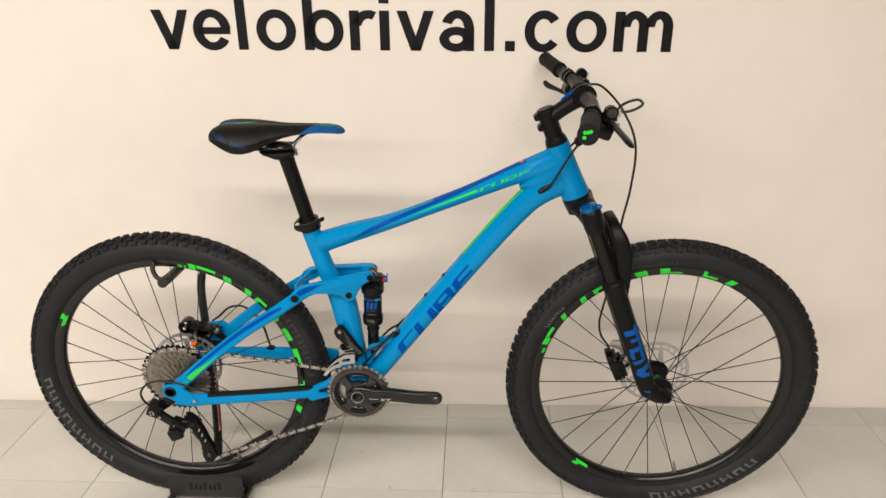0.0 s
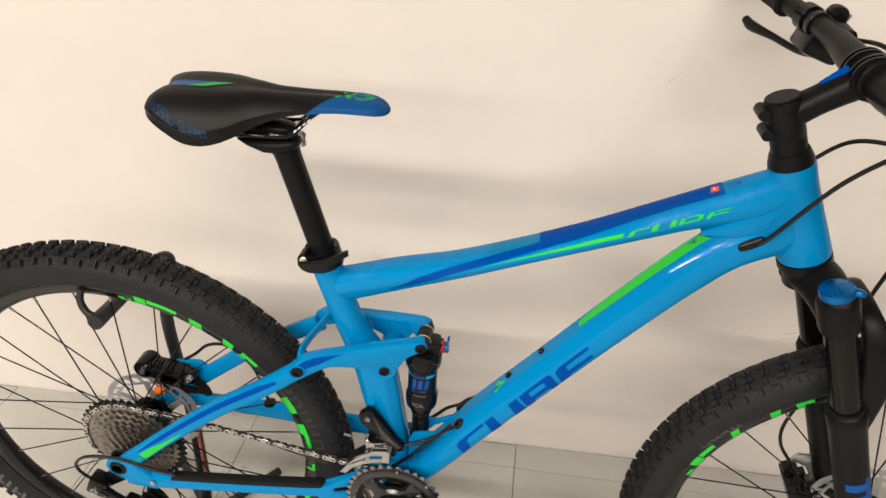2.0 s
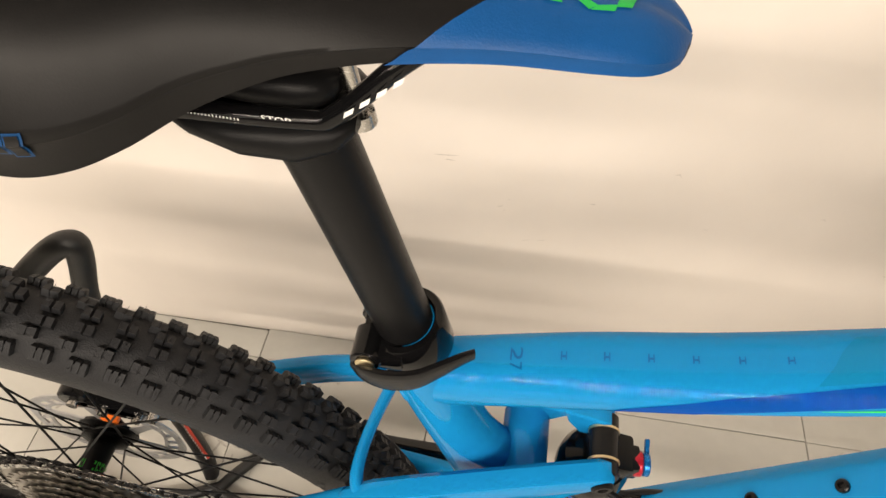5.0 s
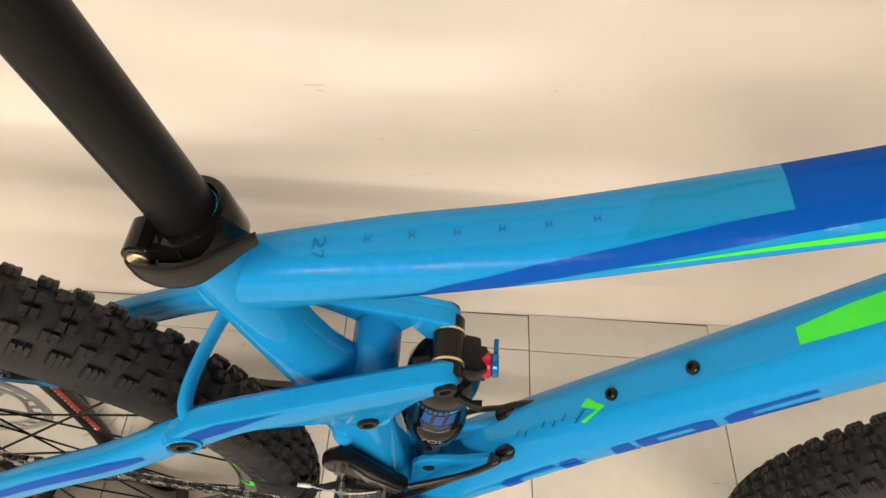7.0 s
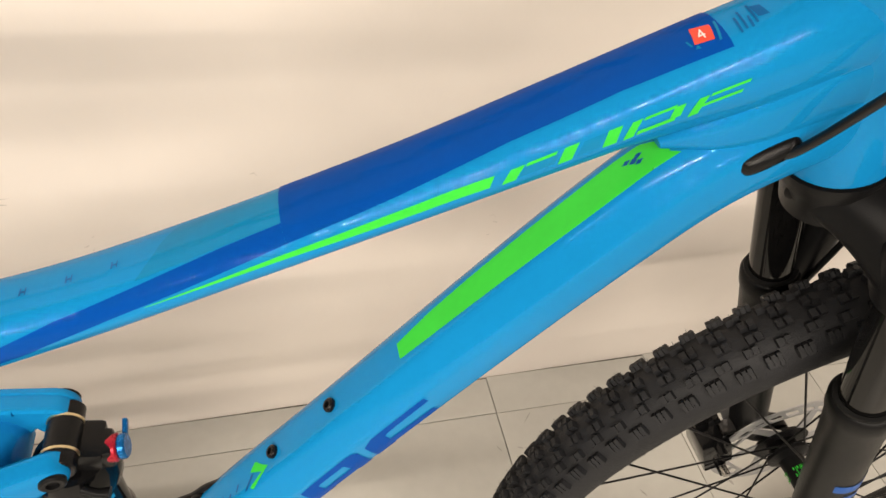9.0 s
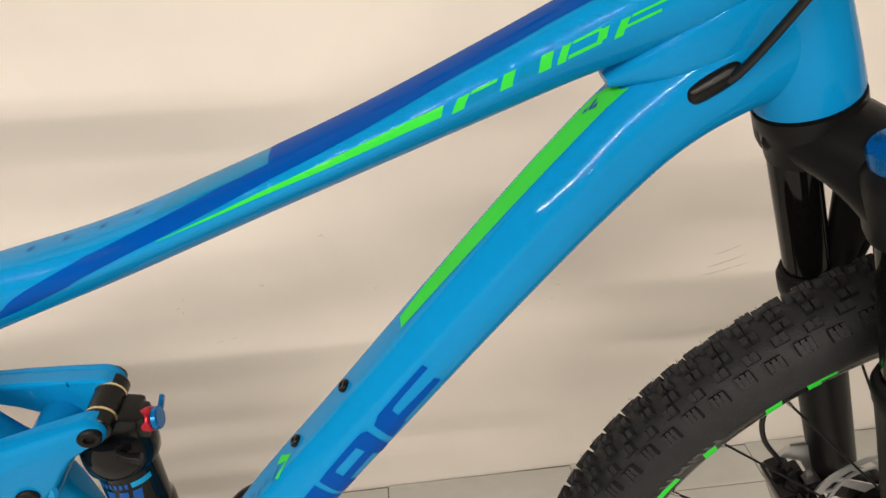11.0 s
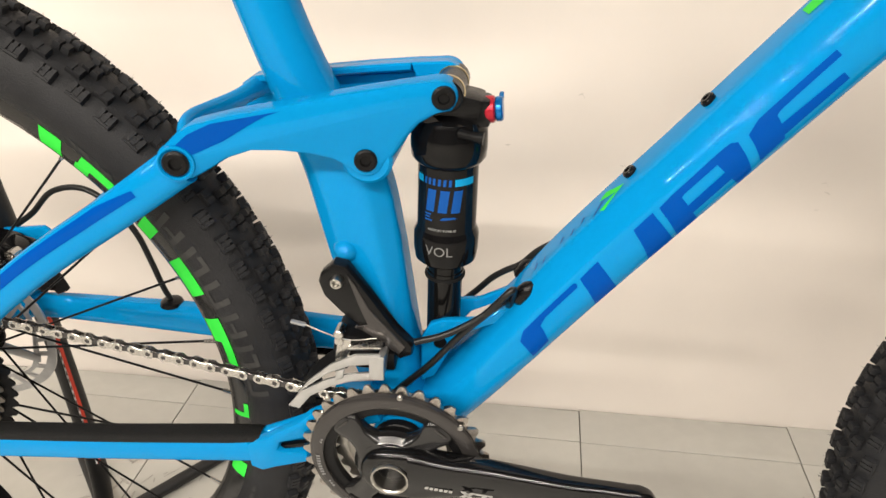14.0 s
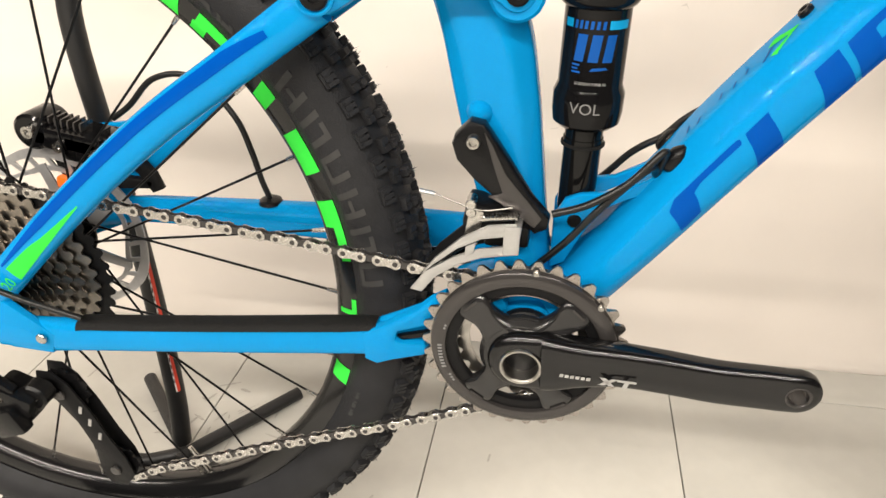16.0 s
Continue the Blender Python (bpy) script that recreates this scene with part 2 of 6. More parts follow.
def arc(cx, cz, r, a0, a1, n=8):
    return [(cx + r * math.cos(radians(a)), cz + r * math.sin(radians(a))) for a in np.linspace(a0, a1, n)]


class Loft:
    """A hydroformed tube in the bike's plane. Rows: x, z, half height, half width, squareness[, y].
    low: width left at its underside, back to full past x = low_end; facet: how far its upper corners (with both, all four) are flattened."""

    def __init__(self, rows, n=10, low=1.0, low_end=9.0, facet=0.0, both=False):
        self.low, self.low_end, self.facet, self.both = low, low_end, facet, both
        rows = [(*r, 0.0) if len(r) == 5 else r for r in rows]
        self.rows = spline(rows, n)
        self.xs = self.rows[:, 0]

    def frame_at(self, i):
        d = self.rows[min(i + 1, len(self.rows) - 1)] - self.rows[max(i - 1, 0)]
        l = math.hypot(d[0], d[1])
        return d[0] / l, d[1] / l

    def ring_at(self, i, seg):
        return [self.point_row(self.rows[i], self.frame_at(i), a) for a in np.linspace(0, 360, seg, endpoint=False)]

    def point_row(self, r, d, angle, off=0.0):
        x, z, a, b, p, y = r[:6]
        c, s = math.cos(radians(angle)), math.sin(radians(angle))
        e = 2.0 / p
        w, h = math.copysign(abs(c) ** e, c) * (b + off), math.copysign(abs(s) ** e, s) * (a + off)
        if self.facet and (h > 0 or self.both):
            u, v = abs(w) / (b + off), abs(h) / (a + off)
            k = ((u ** 4.5 + v ** 4.5) ** 6 + ((u + v) / self.facet) ** 27) ** (1 / 27)
            k = 1 + (k - 1) * min(max((p - 2.1) / 0.4, 0), 1)
            w, h = w / k, h / k
        if h < 0 and self.low < 1:
            low = self.low + (1 - self.low) * min(max((x - self.low_end + 0.06) / 0.06, 0), 1)
            w *= 1 - (1 - low) * min(-h / a, 1)
        return V(x - d[1] * h, y - w, z + d[0] * h)

    def mesh(self, bm, seg=40):
        skin(bm, [self.ring_at(i, seg) for i in range(len(self.rows))])

    def at(self, x, angle, off=0.0004):
        """A point of the surface at centre-line x (x rises along the tube); angle 0 faces -y, 90 the upper side."""
        i = int(np.clip(np.searchsorted(self.xs, x) - 1, 0, len(self.xs) - 2))
        f = (x - self.xs[i]) / (self.xs[i + 1] - self.xs[i])
        r = self.rows[i] * (1 - f) + self.rows[i + 1] * f
        d = self.frame_at(i)
        e = self.frame_at(i + 1)
        return self.point_row(r, (d[0] * (1 - f) + e[0] * f, d[1] * (1 - f) + e[1] * f), angle, off)


def patch(bm, surf, corners, nu=10, nv=8, mat=0):
    """A thin film on a surface: four (u, v) corners, in order round it."""
    (a, b, c, d) = [np.array(k, float) for k in corners]
    grid = [[bm.verts.new(surf(*((a * (1 - s) + b * s) * (1 - t) + (d * (1 - s) + c * s) * t)))
             for s in np.linspace(0, 1, nu + 1)] for t in np.linspace(0, 1, nv + 1)]
    for j in range(nv):
        for i in range(nu):
            bm.faces.new((grid[j][i], grid[j][i + 1], grid[j + 1][i + 1], grid[j + 1][i])).material_index = mat


def lettering(bm, text, place, height, mat=0, spacing=1.0):
    """Writing in the built-in font, each point laid by place(u, v); u runs along the line from its middle."""
    cu = bpy.data.curves.new("writing", "FONT")
    cu.body, cu.size, cu.align_x, cu.space_character = text, height * 1.4, "CENTER", spacing
    cu.resolution_u = 3
    ob = bpy.data.objects.new("writing", cu)
    scene.collection.objects.link(ob)
    me = ob.to_mesh()
    vs = [bm.verts.new(place(v.co.x, v.co.y)) for v in me.vertices]
    for p in me.polygons:
        try:
            bm.faces.new([vs[k] for k in p.vertices]).material_index = mat
        except ValueError:
            pass
    ob.to_mesh_clear()
    bpy.data.objects.remove(ob)
    bpy.data.curves.remove(cu)


def B():
    return bmesh.new()


# ---------------------------------------------------------------- the room
WALL_TURN = math.degrees(math.atan(0.017))  # the wall stands a degree off the bike's line


def wall_y(x):
    return 0.367 + 0.017 * x


def slab(name, lo, hi, mat, label, turn=0.0, pivot=(0, 0, 0)):
    bm = B()
    c = [(a + b) / 2 for a, b in zip(lo, hi)]
    block(bm, c, [b - a for a, b in zip(lo, hi)], bevel=0)
    ob = part(name, bm, mat, label=label, kind="structure", smooth=False)
    ob.matrix_world = pose(*pivot, 0, 0, turn) @ pose(*[-k for k in pivot])
    return ob


PIV = (0, 0.367, 0)
wall_north = slab("wall_north", (-6.0, 0.367, -0.1), (4.2, 0.50, 2.7), M_WALL, "cream painted plaster wall, smooth and slightly scuffed", WALL_TURN, PIV)
slab("wall_south", (-6.0, -7.12, -0.1), (4.2, -7.0, 2.7), M_SHOP, "plain dark taupe painted wall", WALL_TURN, PIV)
slab("wall_west", (-6.12, -7.12, -0.1), (-6.0, 0.50, 2.7), M_SHOP, "plain dark taupe painted wall", WALL_TURN, PIV)
slab("wall_east", (4.2, -7.12, -0.1), (4.32, 0.50, 2.7), M_SHOP, "plain dark taupe painted wall", WALL_TURN, PIV)
slab("ceiling", (-6.12, -7.12, 2.7), (4.32, 0.50, 2.8), M_CEIL, "plain dim grey shop ceiling", WALL_TURN, PIV)
floor = slab("floor", (-6.12, -7.12, -0.1), (4.32, 0.50, -0.0035), M_GROUT, "pale grey vinyl tile floor with thin dark joints", WALL_TURN, PIV)


def scuff(points, width):
    """A thin dull rub on the wall's paint, tapering to both ends."""
    bm = B()
    rows = []
    for k, (x, z) in enumerate(points):
        w = width * (0.25 if k in (0, len(points) - 1) else random.uniform(0.7, 1.2))
        rows.append([bm.verts.new((x, wall_y(x) - 0.0006, z + s * w / 2)) for s in (-1, 1)])
    for a, b in zip(rows, rows[1:]):
        bm.faces.new((a[0], b[0], b[1], a[1]))
    ob = part("scuff_mark", bm, M_SCUFF, wall_north, smooth=False)
    ob.matrix_local = wall_north.matrix_world.inverted()


for z0, z1, x0, x1 in ((0.365, 0.380, 1.060, 1.128), (0.378, 0.394, 1.066, 1.120), (0.398, 0.410, 1.072, 1.110), (0.842, 0.864, 0.768, 0.795), (0.243, 0.262, 1.395, 1.422), (0.258, 0.276, 1.404, 1.430),
                       (0.473, 0.475, 0.286, 0.316), (0.467, 0.466, 0.300, 0.312), (0.386, 0.392, 0.373, 0.3775), (0.409, 0.411, 0.378, 0.381), (0.334, 0.337, 0.404, 0.416), (0.338, 0.340, 0.424, 0.434), (0.409, 0.412, 0.221, 0.2245)):
    n = 5
    scuff([(x0 + (x1 - x0) * k / n + random.uniform(-1, 1) * 0.0006, z0 + (z1 - z0) * (k / n) ** 1.3) for k in range(n + 1)], min(0.0022, 0.0010 + (x1 - x0) * 0.02))


for x, z in ((0.857, 0.386), (0.855, 0.352), (0.862, 0.376), (0.371, 0.395), (0.563, 0.484), (0.620, 0.399), (0.48, 0.42), (0.74, 0.44)):
    dx = random.uniform(0.002, 0.007)
    scuff([(x - dx, z), (x, z + random.uniform(-0.002, 0.002)), (x + dx * 0.6, z + random.uniform(-0.004, 0.004))], random.uniform(0.0012, 0.0030))


# ---------------------------------------------------------------- wall sign, plain black shapes
def wall_sign():
    sign = tagged(new("wall_sign"), "row of flat black vinyl shapes stuck high on the cream wall", "wall sign")
    xh, asc, st = 0.0915, 0.128, 0.0238

    def base(x):
        return 1.0305 - 0.0105 * x

    def strokes(shapes, x):
        bm = B()
        for kind, *a in shapes:
            if kind == "bar":
                pts = [(x + a[0], a[1]), (x + a[2], a[1]), (x + a[4], a[3]), (x + a[4] - (a[2] - a[0]), a[3])]
                bm.faces.new([bm.verts.new((px, wall_y(px) - 0.0012, base(px) + pz)) for px, pz in pts])
            else:
                cx, cz, rx, rz, a0, a1 = a
                n = 40
                ring = []
                for k in range(n + 1):
                    t = radians(a0 + (a1 - a0) * k / n)
                    row = []
                    for f in (0, 1):
                        px = x + cx + (rx - f * st) * math.cos(t)
                        row.append(bm.verts.new((px, wall_y(px) - 0.0012, base(px) + cz + (rz - f * st * 0.80) * math.sin(t))))
                    ring.append(row)
                for k in range(n):
                    bm.faces.new((ring[k][0], ring[k + 1][0], ring[k + 1][1], ring[k][1]))
        part("sign_shape", bm, M_LETTER, sign, smooth=False)

    r, h = 0.048, xh / 2

    def bar(x, lo, hi):
        return ("bar", x, lo, x + st, hi, x + st)

    wedge = [("bar", 0.034, 0, 0.058, xh, 0.0255), ("bar", 0.034, 0, 0.058, xh, 0.091)]
    strokes(wedge, -0.105)
    strokes([("ring", 0.045, h, 0.046, h + 0.002, 4, 328), ("bar", 0.012, 0.036, 0.089, 0.052, 0.089)], -0.005)
    strokes([bar(0, 0, asc)], 0.101)
    strokes([("ring", r, h, r, h + 0.002, 0, 360)], 0.148)
    strokes([bar(0, 0, asc), ("ring", 0.050, h, 0.046, h + 0.002, 0, 360)], 0.263)
    strokes([bar(0, 0, xh), ("ring", 0.046, xh * 0.55, 0.042, xh * 0.46, 62, 165)], 0.374)
    strokes([bar(0, 0, xh), bar(0, xh + 0.016, asc)], 0.446)
    strokes(wedge, 0.486)
    strokes([("ring", 0.040, 0.027, 0.040, 0.029, 0, 360), ("ring", 0.044, xh * 0.62, 0.038, xh * 0.40, 0, 165), bar(0.060, 0, xh * 0.62)], 0.589)
    strokes([bar(0, 0, asc)], 0.697)
    strokes([bar(0, 0, st)], 0.747)
    strokes([("ring", 0.045, h, 0.045, h + 0.002, 38, 322)], 0.793)
    strokes([("ring", r, h, r, h + 0.002, 0, 360)], 0.892)
    strokes([bar(0, 0, xh), bar(0.057, 0, xh * 0.66), bar(0.114, 0, xh * 0.66), ("ring", 0.0475, xh * 0.62, 0.0335, xh * 0.40, 0, 180), ("ring", 0.1045, xh * 0.62, 0.0335, xh * 0.40, 0, 180)], 1.006)


wall_sign()


# ---------------------------------------------------------------- bike frame
bike = tagged(new("mountain_bike"), "bright cyan-blue full-suspension mountain bike with knobbly black tyres, no pedals fitted", "bicycle")
BB = V(0.4232, 0, 0.3368)
RA = V(0.0, 0, 0.345)
FA = V(1.0975, 0.0, 0.3425)

TT = Loft([(0.330, 0.667, 0.0245, 0.017, 2.6), (0.372, 0.6815, 0.0220, 0.019, 2.8), (0.43, 0.7010, 0.0195, 0.0210, 2.8), (0.50, 0.7225, 0.0156, 0.0222, 2.5),
           (0.575, 0.7505, 0.0142, 0.0225, 2.4), (0.65, 0.780, 0.0148, 0.0230, 2.4), (0.72, 0.8095, 0.0172, 0.0235, 2.6), (0.78, 0.835, 0.0212, 0.0235, 2.4), (0.845, 0.860, 0.0275, 0.0225, 2.2)], low=0.66, low_end=0.80)
DT = Loft([(0.4336, 0.3333, 0.0222, 0.036, 2.2), (0.4826, 0.3921, 0.0212, 0.033, 2.4), (0.5490, 0.4827, 0.0245, 0.029, 2.4), (0.6189, 0.5706, 0.0241, 0.0275, 2.4),
           (0.6988, 0.6709, 0.0241, 0.0265, 2.4), (0.7588, 0.7429, 0.0244, 0.026, 2.5), (0.8042, 0.7876, 0.0265, 0.025, 2.3), (0.868, 0.825, 0.033, 0.023, 2.1)], facet=1.46)
ST = Loft([(0.4235, 0.330, 0.022, 0.032, 2.2), (0.414, 0.400, 0.021, 0.029, 2.3), (0.405, 0.450, 0.0245, 0.024, 2.5), (0.397, 0.50, 0.027, 0.022, 2.6),
           (0.388, 0.545, 0.027, 0.021, 2.4), (0.368, 0.59, 0.0215, 0.0195, 2.1), (0.350, 0.64, 0.0193, 0.0193, 2), (0.3285, 0.716, 0.0193, 0.0193, 2)], facet=1.5, both=True)
WEB = Loft([(0.768, 0.8005, 0.004, 0.008, 2.4), (0.785, 0.8095, 0.011, 0.0180, 2.8), (0.805, 0.8185, 0.018, 0.0222, 3), (0.830, 0.829, 0.024, 0.0228, 3), (0.862, 0.842, 0.027, 0.0226, 2.8)])
bm = B()
TT.mesh(bm, 80)
part("top_tube", bm, M_PAINT, bike)
bm = B()
DT.mesh(bm, 80)
part("down_tube", bm, M_PAINT, bike)
bm = B()
WEB.mesh(bm, 64)
part("head_gusset", bm, M_PAINT, bike)
bm = B()
ST.mesh(bm, 64)
# boss for the rocker pivot and the front mech tab
cyl(bm, (0.410, -0.034, 0.567), (0.410, 0.034, 0.567), 0.0165, bevel=0.002)
blob(bm, (0.388, -0.014, 0.493), (0.010, 0.014, 0.010))
part("seat_tube", bm, M_PAINT, bike)
bm = B()
HT0, HT1 = V(0.881, 0, 0.785), V(0.8385, 0, 0.8895)
ax = (HT1 - HT0).normalized()
lathe(bm, [(0.004, -0.001), (0.0275, -0.001), (0.0282, 0.002), (0.0270, 0.022), (0.0250, 0.05), (0.0232, 0.09), (0.0235, 0.110), (0.0225, 0.1135), (0.004, 0.1135)], HT0, ax, 40)
part("head_tube", bm, M_PAINT, bike)
bm = B()
cyl(bm, (BB.x, -0.0365, BB.z), (BB.x, 0.0365, BB.z), 0.0225, bevel=0.0015, seg=32)
part("bottom_bracket_shell", bm, M_PAINT, bike)
for s in (-1, 1):
    bm = B()
    cyl(bm, (BB.x, s * 0.0365, BB.z), (BB.x, s * 0.044, BB.z), 0.0205, bevel=0.001, seg=28)
    part("bearing_cup", bm, M_BLACKM, bike)

# lower shock mount: two tabs rising off the down tube
for s in (-1, 1):
    bm = B()
    out = [(0.437, 0.380), (0.438, 0.420), (0.445, 0.433), (0.454, 0.437), (0.478, 0.440), (0.498, 0.451), (0.512, 0.470), (0.520, 0.474), (0.500, 0.441), (0.485, 0.435), (0.472, 0.428), (0.461, 0.413), (0.4555, 0.402), (0.447, 0.384)]
    plate(bm, out, lambda x: s * 0.0155 + (0.0045 if s < 0 else 0.0), -0.0055, 0.001)
    part("shock_mount_tab", bm, M_PAINT, bike)
bm = B()
cyl(bm, (0.452, -0.018, 0.4175), (0.452, 0.018, 0.4175), 0.0048, bevel=0.0006)
part("shock_mount_bolt", bm, M_BLACKM, bike)

# bottle bosses on the down tube
for x in (0.6310, 0.5920):
    bm = B()
    c, n = DT.at(x, 90, 0), (DT.at(x, 90, 0.01) - DT.at(x, 90, 0)).normalized()
    lathe(bm, [(0, -0.002), (0.0046, -0.002), (0.0046, 0.0022), (0.0036, 0.0034), (0.0022, 0.0034), (0.0020, 0.0012), (0, 0.0012)], c, n, 18, closed=False)
    part("bottle_boss_bolt", bm, M_PLASTIC, bike, "black bottle cage bolt")


# ---------------------------------------------------------------- frame graphics
def film(name, surf, patches, mat, parent=bike, label=""):
    bm = B()
    for p in patches:
        patch(bm, surf, p)
    bmesh.ops.remove_doubles(bm, verts=bm.verts, dist=0.00002)
    return part(name, bm, mat, parent, label, smooth=True, sharp=180)


def strip(rows):
    """Patches between rows of (u, low, high)."""
    return [((a[0], a[1]), (b[0], b[1]), (b[0], b[2]), (a[0], a[2])) for a, b in zip(rows, rows[1:])]


film("top_tube_graphic", TT.at, strip([(0.412, -18, -16), (0.444, -13, 1), (0.470, -4, 19), (0.495, 5, 37), (0.519, 13, 46), (0.545, 19, 55), (0.571, 26.5, 63), (0.598, 35.5, 68)]), M_BLUE, label="deep blue tapering flash")
film("top_tube_graphic", TT.at, strip([(0.598, 35.5, 136), (0.622, 40, 138), (0.646, 45, 138), (0.671, 52, 137), (0.696, 59, 136), (0.742, 63, 132), (0.786, 57, 128)]), M_BLUE, label="deep blue panel on the top tube")
film("top_tube_graphic", lambda u, v: TT.at(u, v, 0.00025), strip([(0.533, 58, 60), (0.552, 62, 120), (0.575, 66, 120), (0.598, 68, 120)]), M_SHEER, label="pale sheer film")
film("top_tube_graphic", TT.at, strip([(0.533, 13, 14), (0.5465, 12.5, 15), (0.569, 12, 17.5), (0.594, 12, 21), (0.619, 10, 22), (0.643, 9, 23.5), (0.667, 8, 24), (0.6815, 6, 22)]) + [((0.6815, 6), (0.6825, 5.5), (0.6860, 21), (0.6815, 22))], M_GREEN, label="lime green tapering flash")
# plain slanted shapes in place of the maker's mark: (start, width, lower edge, upper edge, lean)
for u0, w, lo, hi, lean in [(0.6872, 0.0060, 3, 20, 0.0055), (0.6985, 0.0125, 16, 20.5, 0.0010), (0.7105, 0.0060, 2, 20.5, 0.0045), (0.7288, 0.0058, 1.5, 20, 0.0040), (0.7372, 0.0042, 1, 18.5, 0.0052),
                            (0.7465, 0.0128, 15, 18.5, 0.0010), (0.7425, 0.0155, 1.5, 5, 0.0010), (0.7560, 0.0045, 4, 16, 0.0030), (0.7632, 0.0042, 0, 15, 0.0055), (0.7728, 0.0155, 12.5, 15.5, 0.0010), (0.7690, 0.0160, 4.5, 7.5, 0.0010)]:
    film("top_tube_mark", TT.at, [((u0, lo), (u0 + w, lo), (u0 + w + lean, hi), (u0 + lean, hi))], M_GREEN)
for u0, w, lo, hi, lean in [(0.6945, 0.0150, 4, 15.5, 0.0035), (0.7185, 0.0095, 3, 19, 0.0045)]:
    film("top_tube_mark", lambda u, v: TT.at(u, v, 0.0002), [((u0, lo), (u0 + w, lo), (u0 + w + lean, hi), (u0 + lean, hi))], M_SHEER)
film("down_tube_graphic", DT.at, strip([(0.6718, 79, 96), (0.690, 77, 102), (0.710, 75.5, 104), (0.735, 73.5, 104), (0.757, 72, 103.5), (0.776, 71, 104), (0.785, 70.5, 103)]) + [((0.785, 70.5), (0.7945, 69), (0.7920, 77), (0.785, 84)), ((0.785, 84), (0.7920, 77), (0.7922, 91), (0.785, 103))], M_GREEN, label="lime green stripe with a notched end")
for u, v in ((0.7790, 93.0), (0.7812, 90.5), (0.7832, 92.6), (0.7826, 87.6)):
    film("down_tube_graphic", lambda a, c: DT.at(a, c, 0.0007), [((u - 0.0017, v - 0.4), (u, v - 2.0), (u + 0.0017, v + 0.4), (u, v + 2.0))], M_NAVY)
# plain blue shapes in place of the large mark
for shape in [[((0.5095, -31), (0.5197, -28), (0.5242, 1.4), (0.5131, 5.8)), ((0.5131, 5.8), (0.5242, 1.4), (0.5290, 5.2), (0.5178, 13.9))], strip([(0.5178, 5.0, 13.9), (0.5290, 4.6, 13.0), (0.5473, 3.8, 11.8), (0.5482, 7, 10)]),
              [((0.5440, -46), (0.5560, -46), (0.5612, 11.2), (0.5509, 10.0))], [((0.5735, -46), (0.5865, -46), (0.5901, 11.8), (0.5802, 10.9))],
              [((0.5885, -46), (0.5985, -46), (0.6016, 2.2), (0.5932, 10.7)), ((0.5932, 10.7), (0.6016, 2.2), (0.6040, 4.2), (0.6000, 12.5))], strip([(0.6000, 3.5, 12.5), (0.6186, 3.8, 14), (0.6250, 1.5, 14)]), strip([(0.5990, -24, -8.6), (0.6186, -22, -7.0), (0.6240, -22, -3)]),
              [((0.6180, -46), (0.6245, -40), (0.6290, 8), (0.6186, 3.8)), ((0.6186, 3.8), (0.6290, 8), (0.6270, 13), (0.6230, 14))],
              [((0.6290, -34), (0.6400, -30), (0.6437, 1.9), (0.6330, 6)), ((0.6330, 6), (0.6437, 1.9), (0.6480, 5), (0.6389, 12.6))], strip([(0.6389, 2.6, 12.6), (0.6520, 4.0, 13.2), (0.6695, 4.7, 13.4)]), strip([(0.6405, -24, -7.0), (0.6540, -23, -8.5), (0.6665, -22, -9.4)])]:
    film("down_tube_mark", DT.at, shape, M_BLUE)
film("down_tube_graphic", DT.at, [((0.5790, 94), (0.5880, 81), (0.5835, 79), (0.5752, 88)), ((0.5880, 81), (0.5760, 65), (0.5742, 70), (0.5835, 79))], M_GREEN, label="small lime green tick")
film("down_tube_graphic", DT.at, [((0.5705, 70), (0.5720, 70), (0.5775, 84), (0.5760, 84))], M_NAVY)
for u, v in ((0.536, 84), (0.541, 80), (0.552, 84), (0.558, 80), (0.564, 84)):
    film("down_tube_print", DT.at, [((u, v - 6), (u + 0.0010, v - 6), (u + 0.0028, v + 2), (u + 0.0018, v + 2))], M_NAVY)
bm = B()
lettering(bm, "27", lambda u, v: TT.at(0.3925 + v, 84 - u / 0.0205 * 57), 0.0066)
part("top_tube_print", bm, M_FAINT, bike, "small navy writing on the tube's top")
for x in (0.4195, 0.4402, 0.4610, 0.4818, 0.5027, 0.5235):
    film("top_tube_print", TT.at, [((x - 0.0016, 86), (x - 0.0009, 86), (x - 0.0009, 92), (x - 0.0016, 92)), ((x - 0.0009, 88.4), (x + 0.0009, 88.4), (x + 0.0009, 89.8), (x - 0.0009, 89.8)), ((x + 0.0009, 86), (x + 0.0014, 86), (x + 0.0014, 92), (x + 0.0009, 92))], M_FAINT)
film("top_tube_sticker", lambda u, v: TT.at(u, v, 0.0008), [((0.7738, 77), (0.7811, 74), (0.7827, 91), (0.7756, 95))], M_REDP, label="small red sticker with a white figure")
bm = B()
lettering(bm, "4", lambda u, v: TT.at(0.7778 + u, 79 + v / 0.021 * 57, 0.0013), 0.0042)
part("sticker_writing", bm, M_WHITE, bike)
film("top_tube_print", lambda u, v: TT.at(u, v, 0.0009), [((0.7822, 70), (0.7832, 70), (0.7853, 92), (0.7843, 92)), ((0.7722, 76), (0.7730, 76), (0.7722, 84), (0.7714, 84)), ((0.7733, 71), (0.7752, 70), (0.7748, 74), (0.7742, 75))], M_SHEER)
for u, lo, hi in ((0.7905, 68, 88), (0.7928, 70, 92), (0.7950, 69, 84), (0.7972, 72, 95)):
    film("top_tube_print", TT.at, [((u, lo), (u + 0.0009, lo), (u + 0.0014, hi), (u + 0.0005, hi))], M_FAINT)
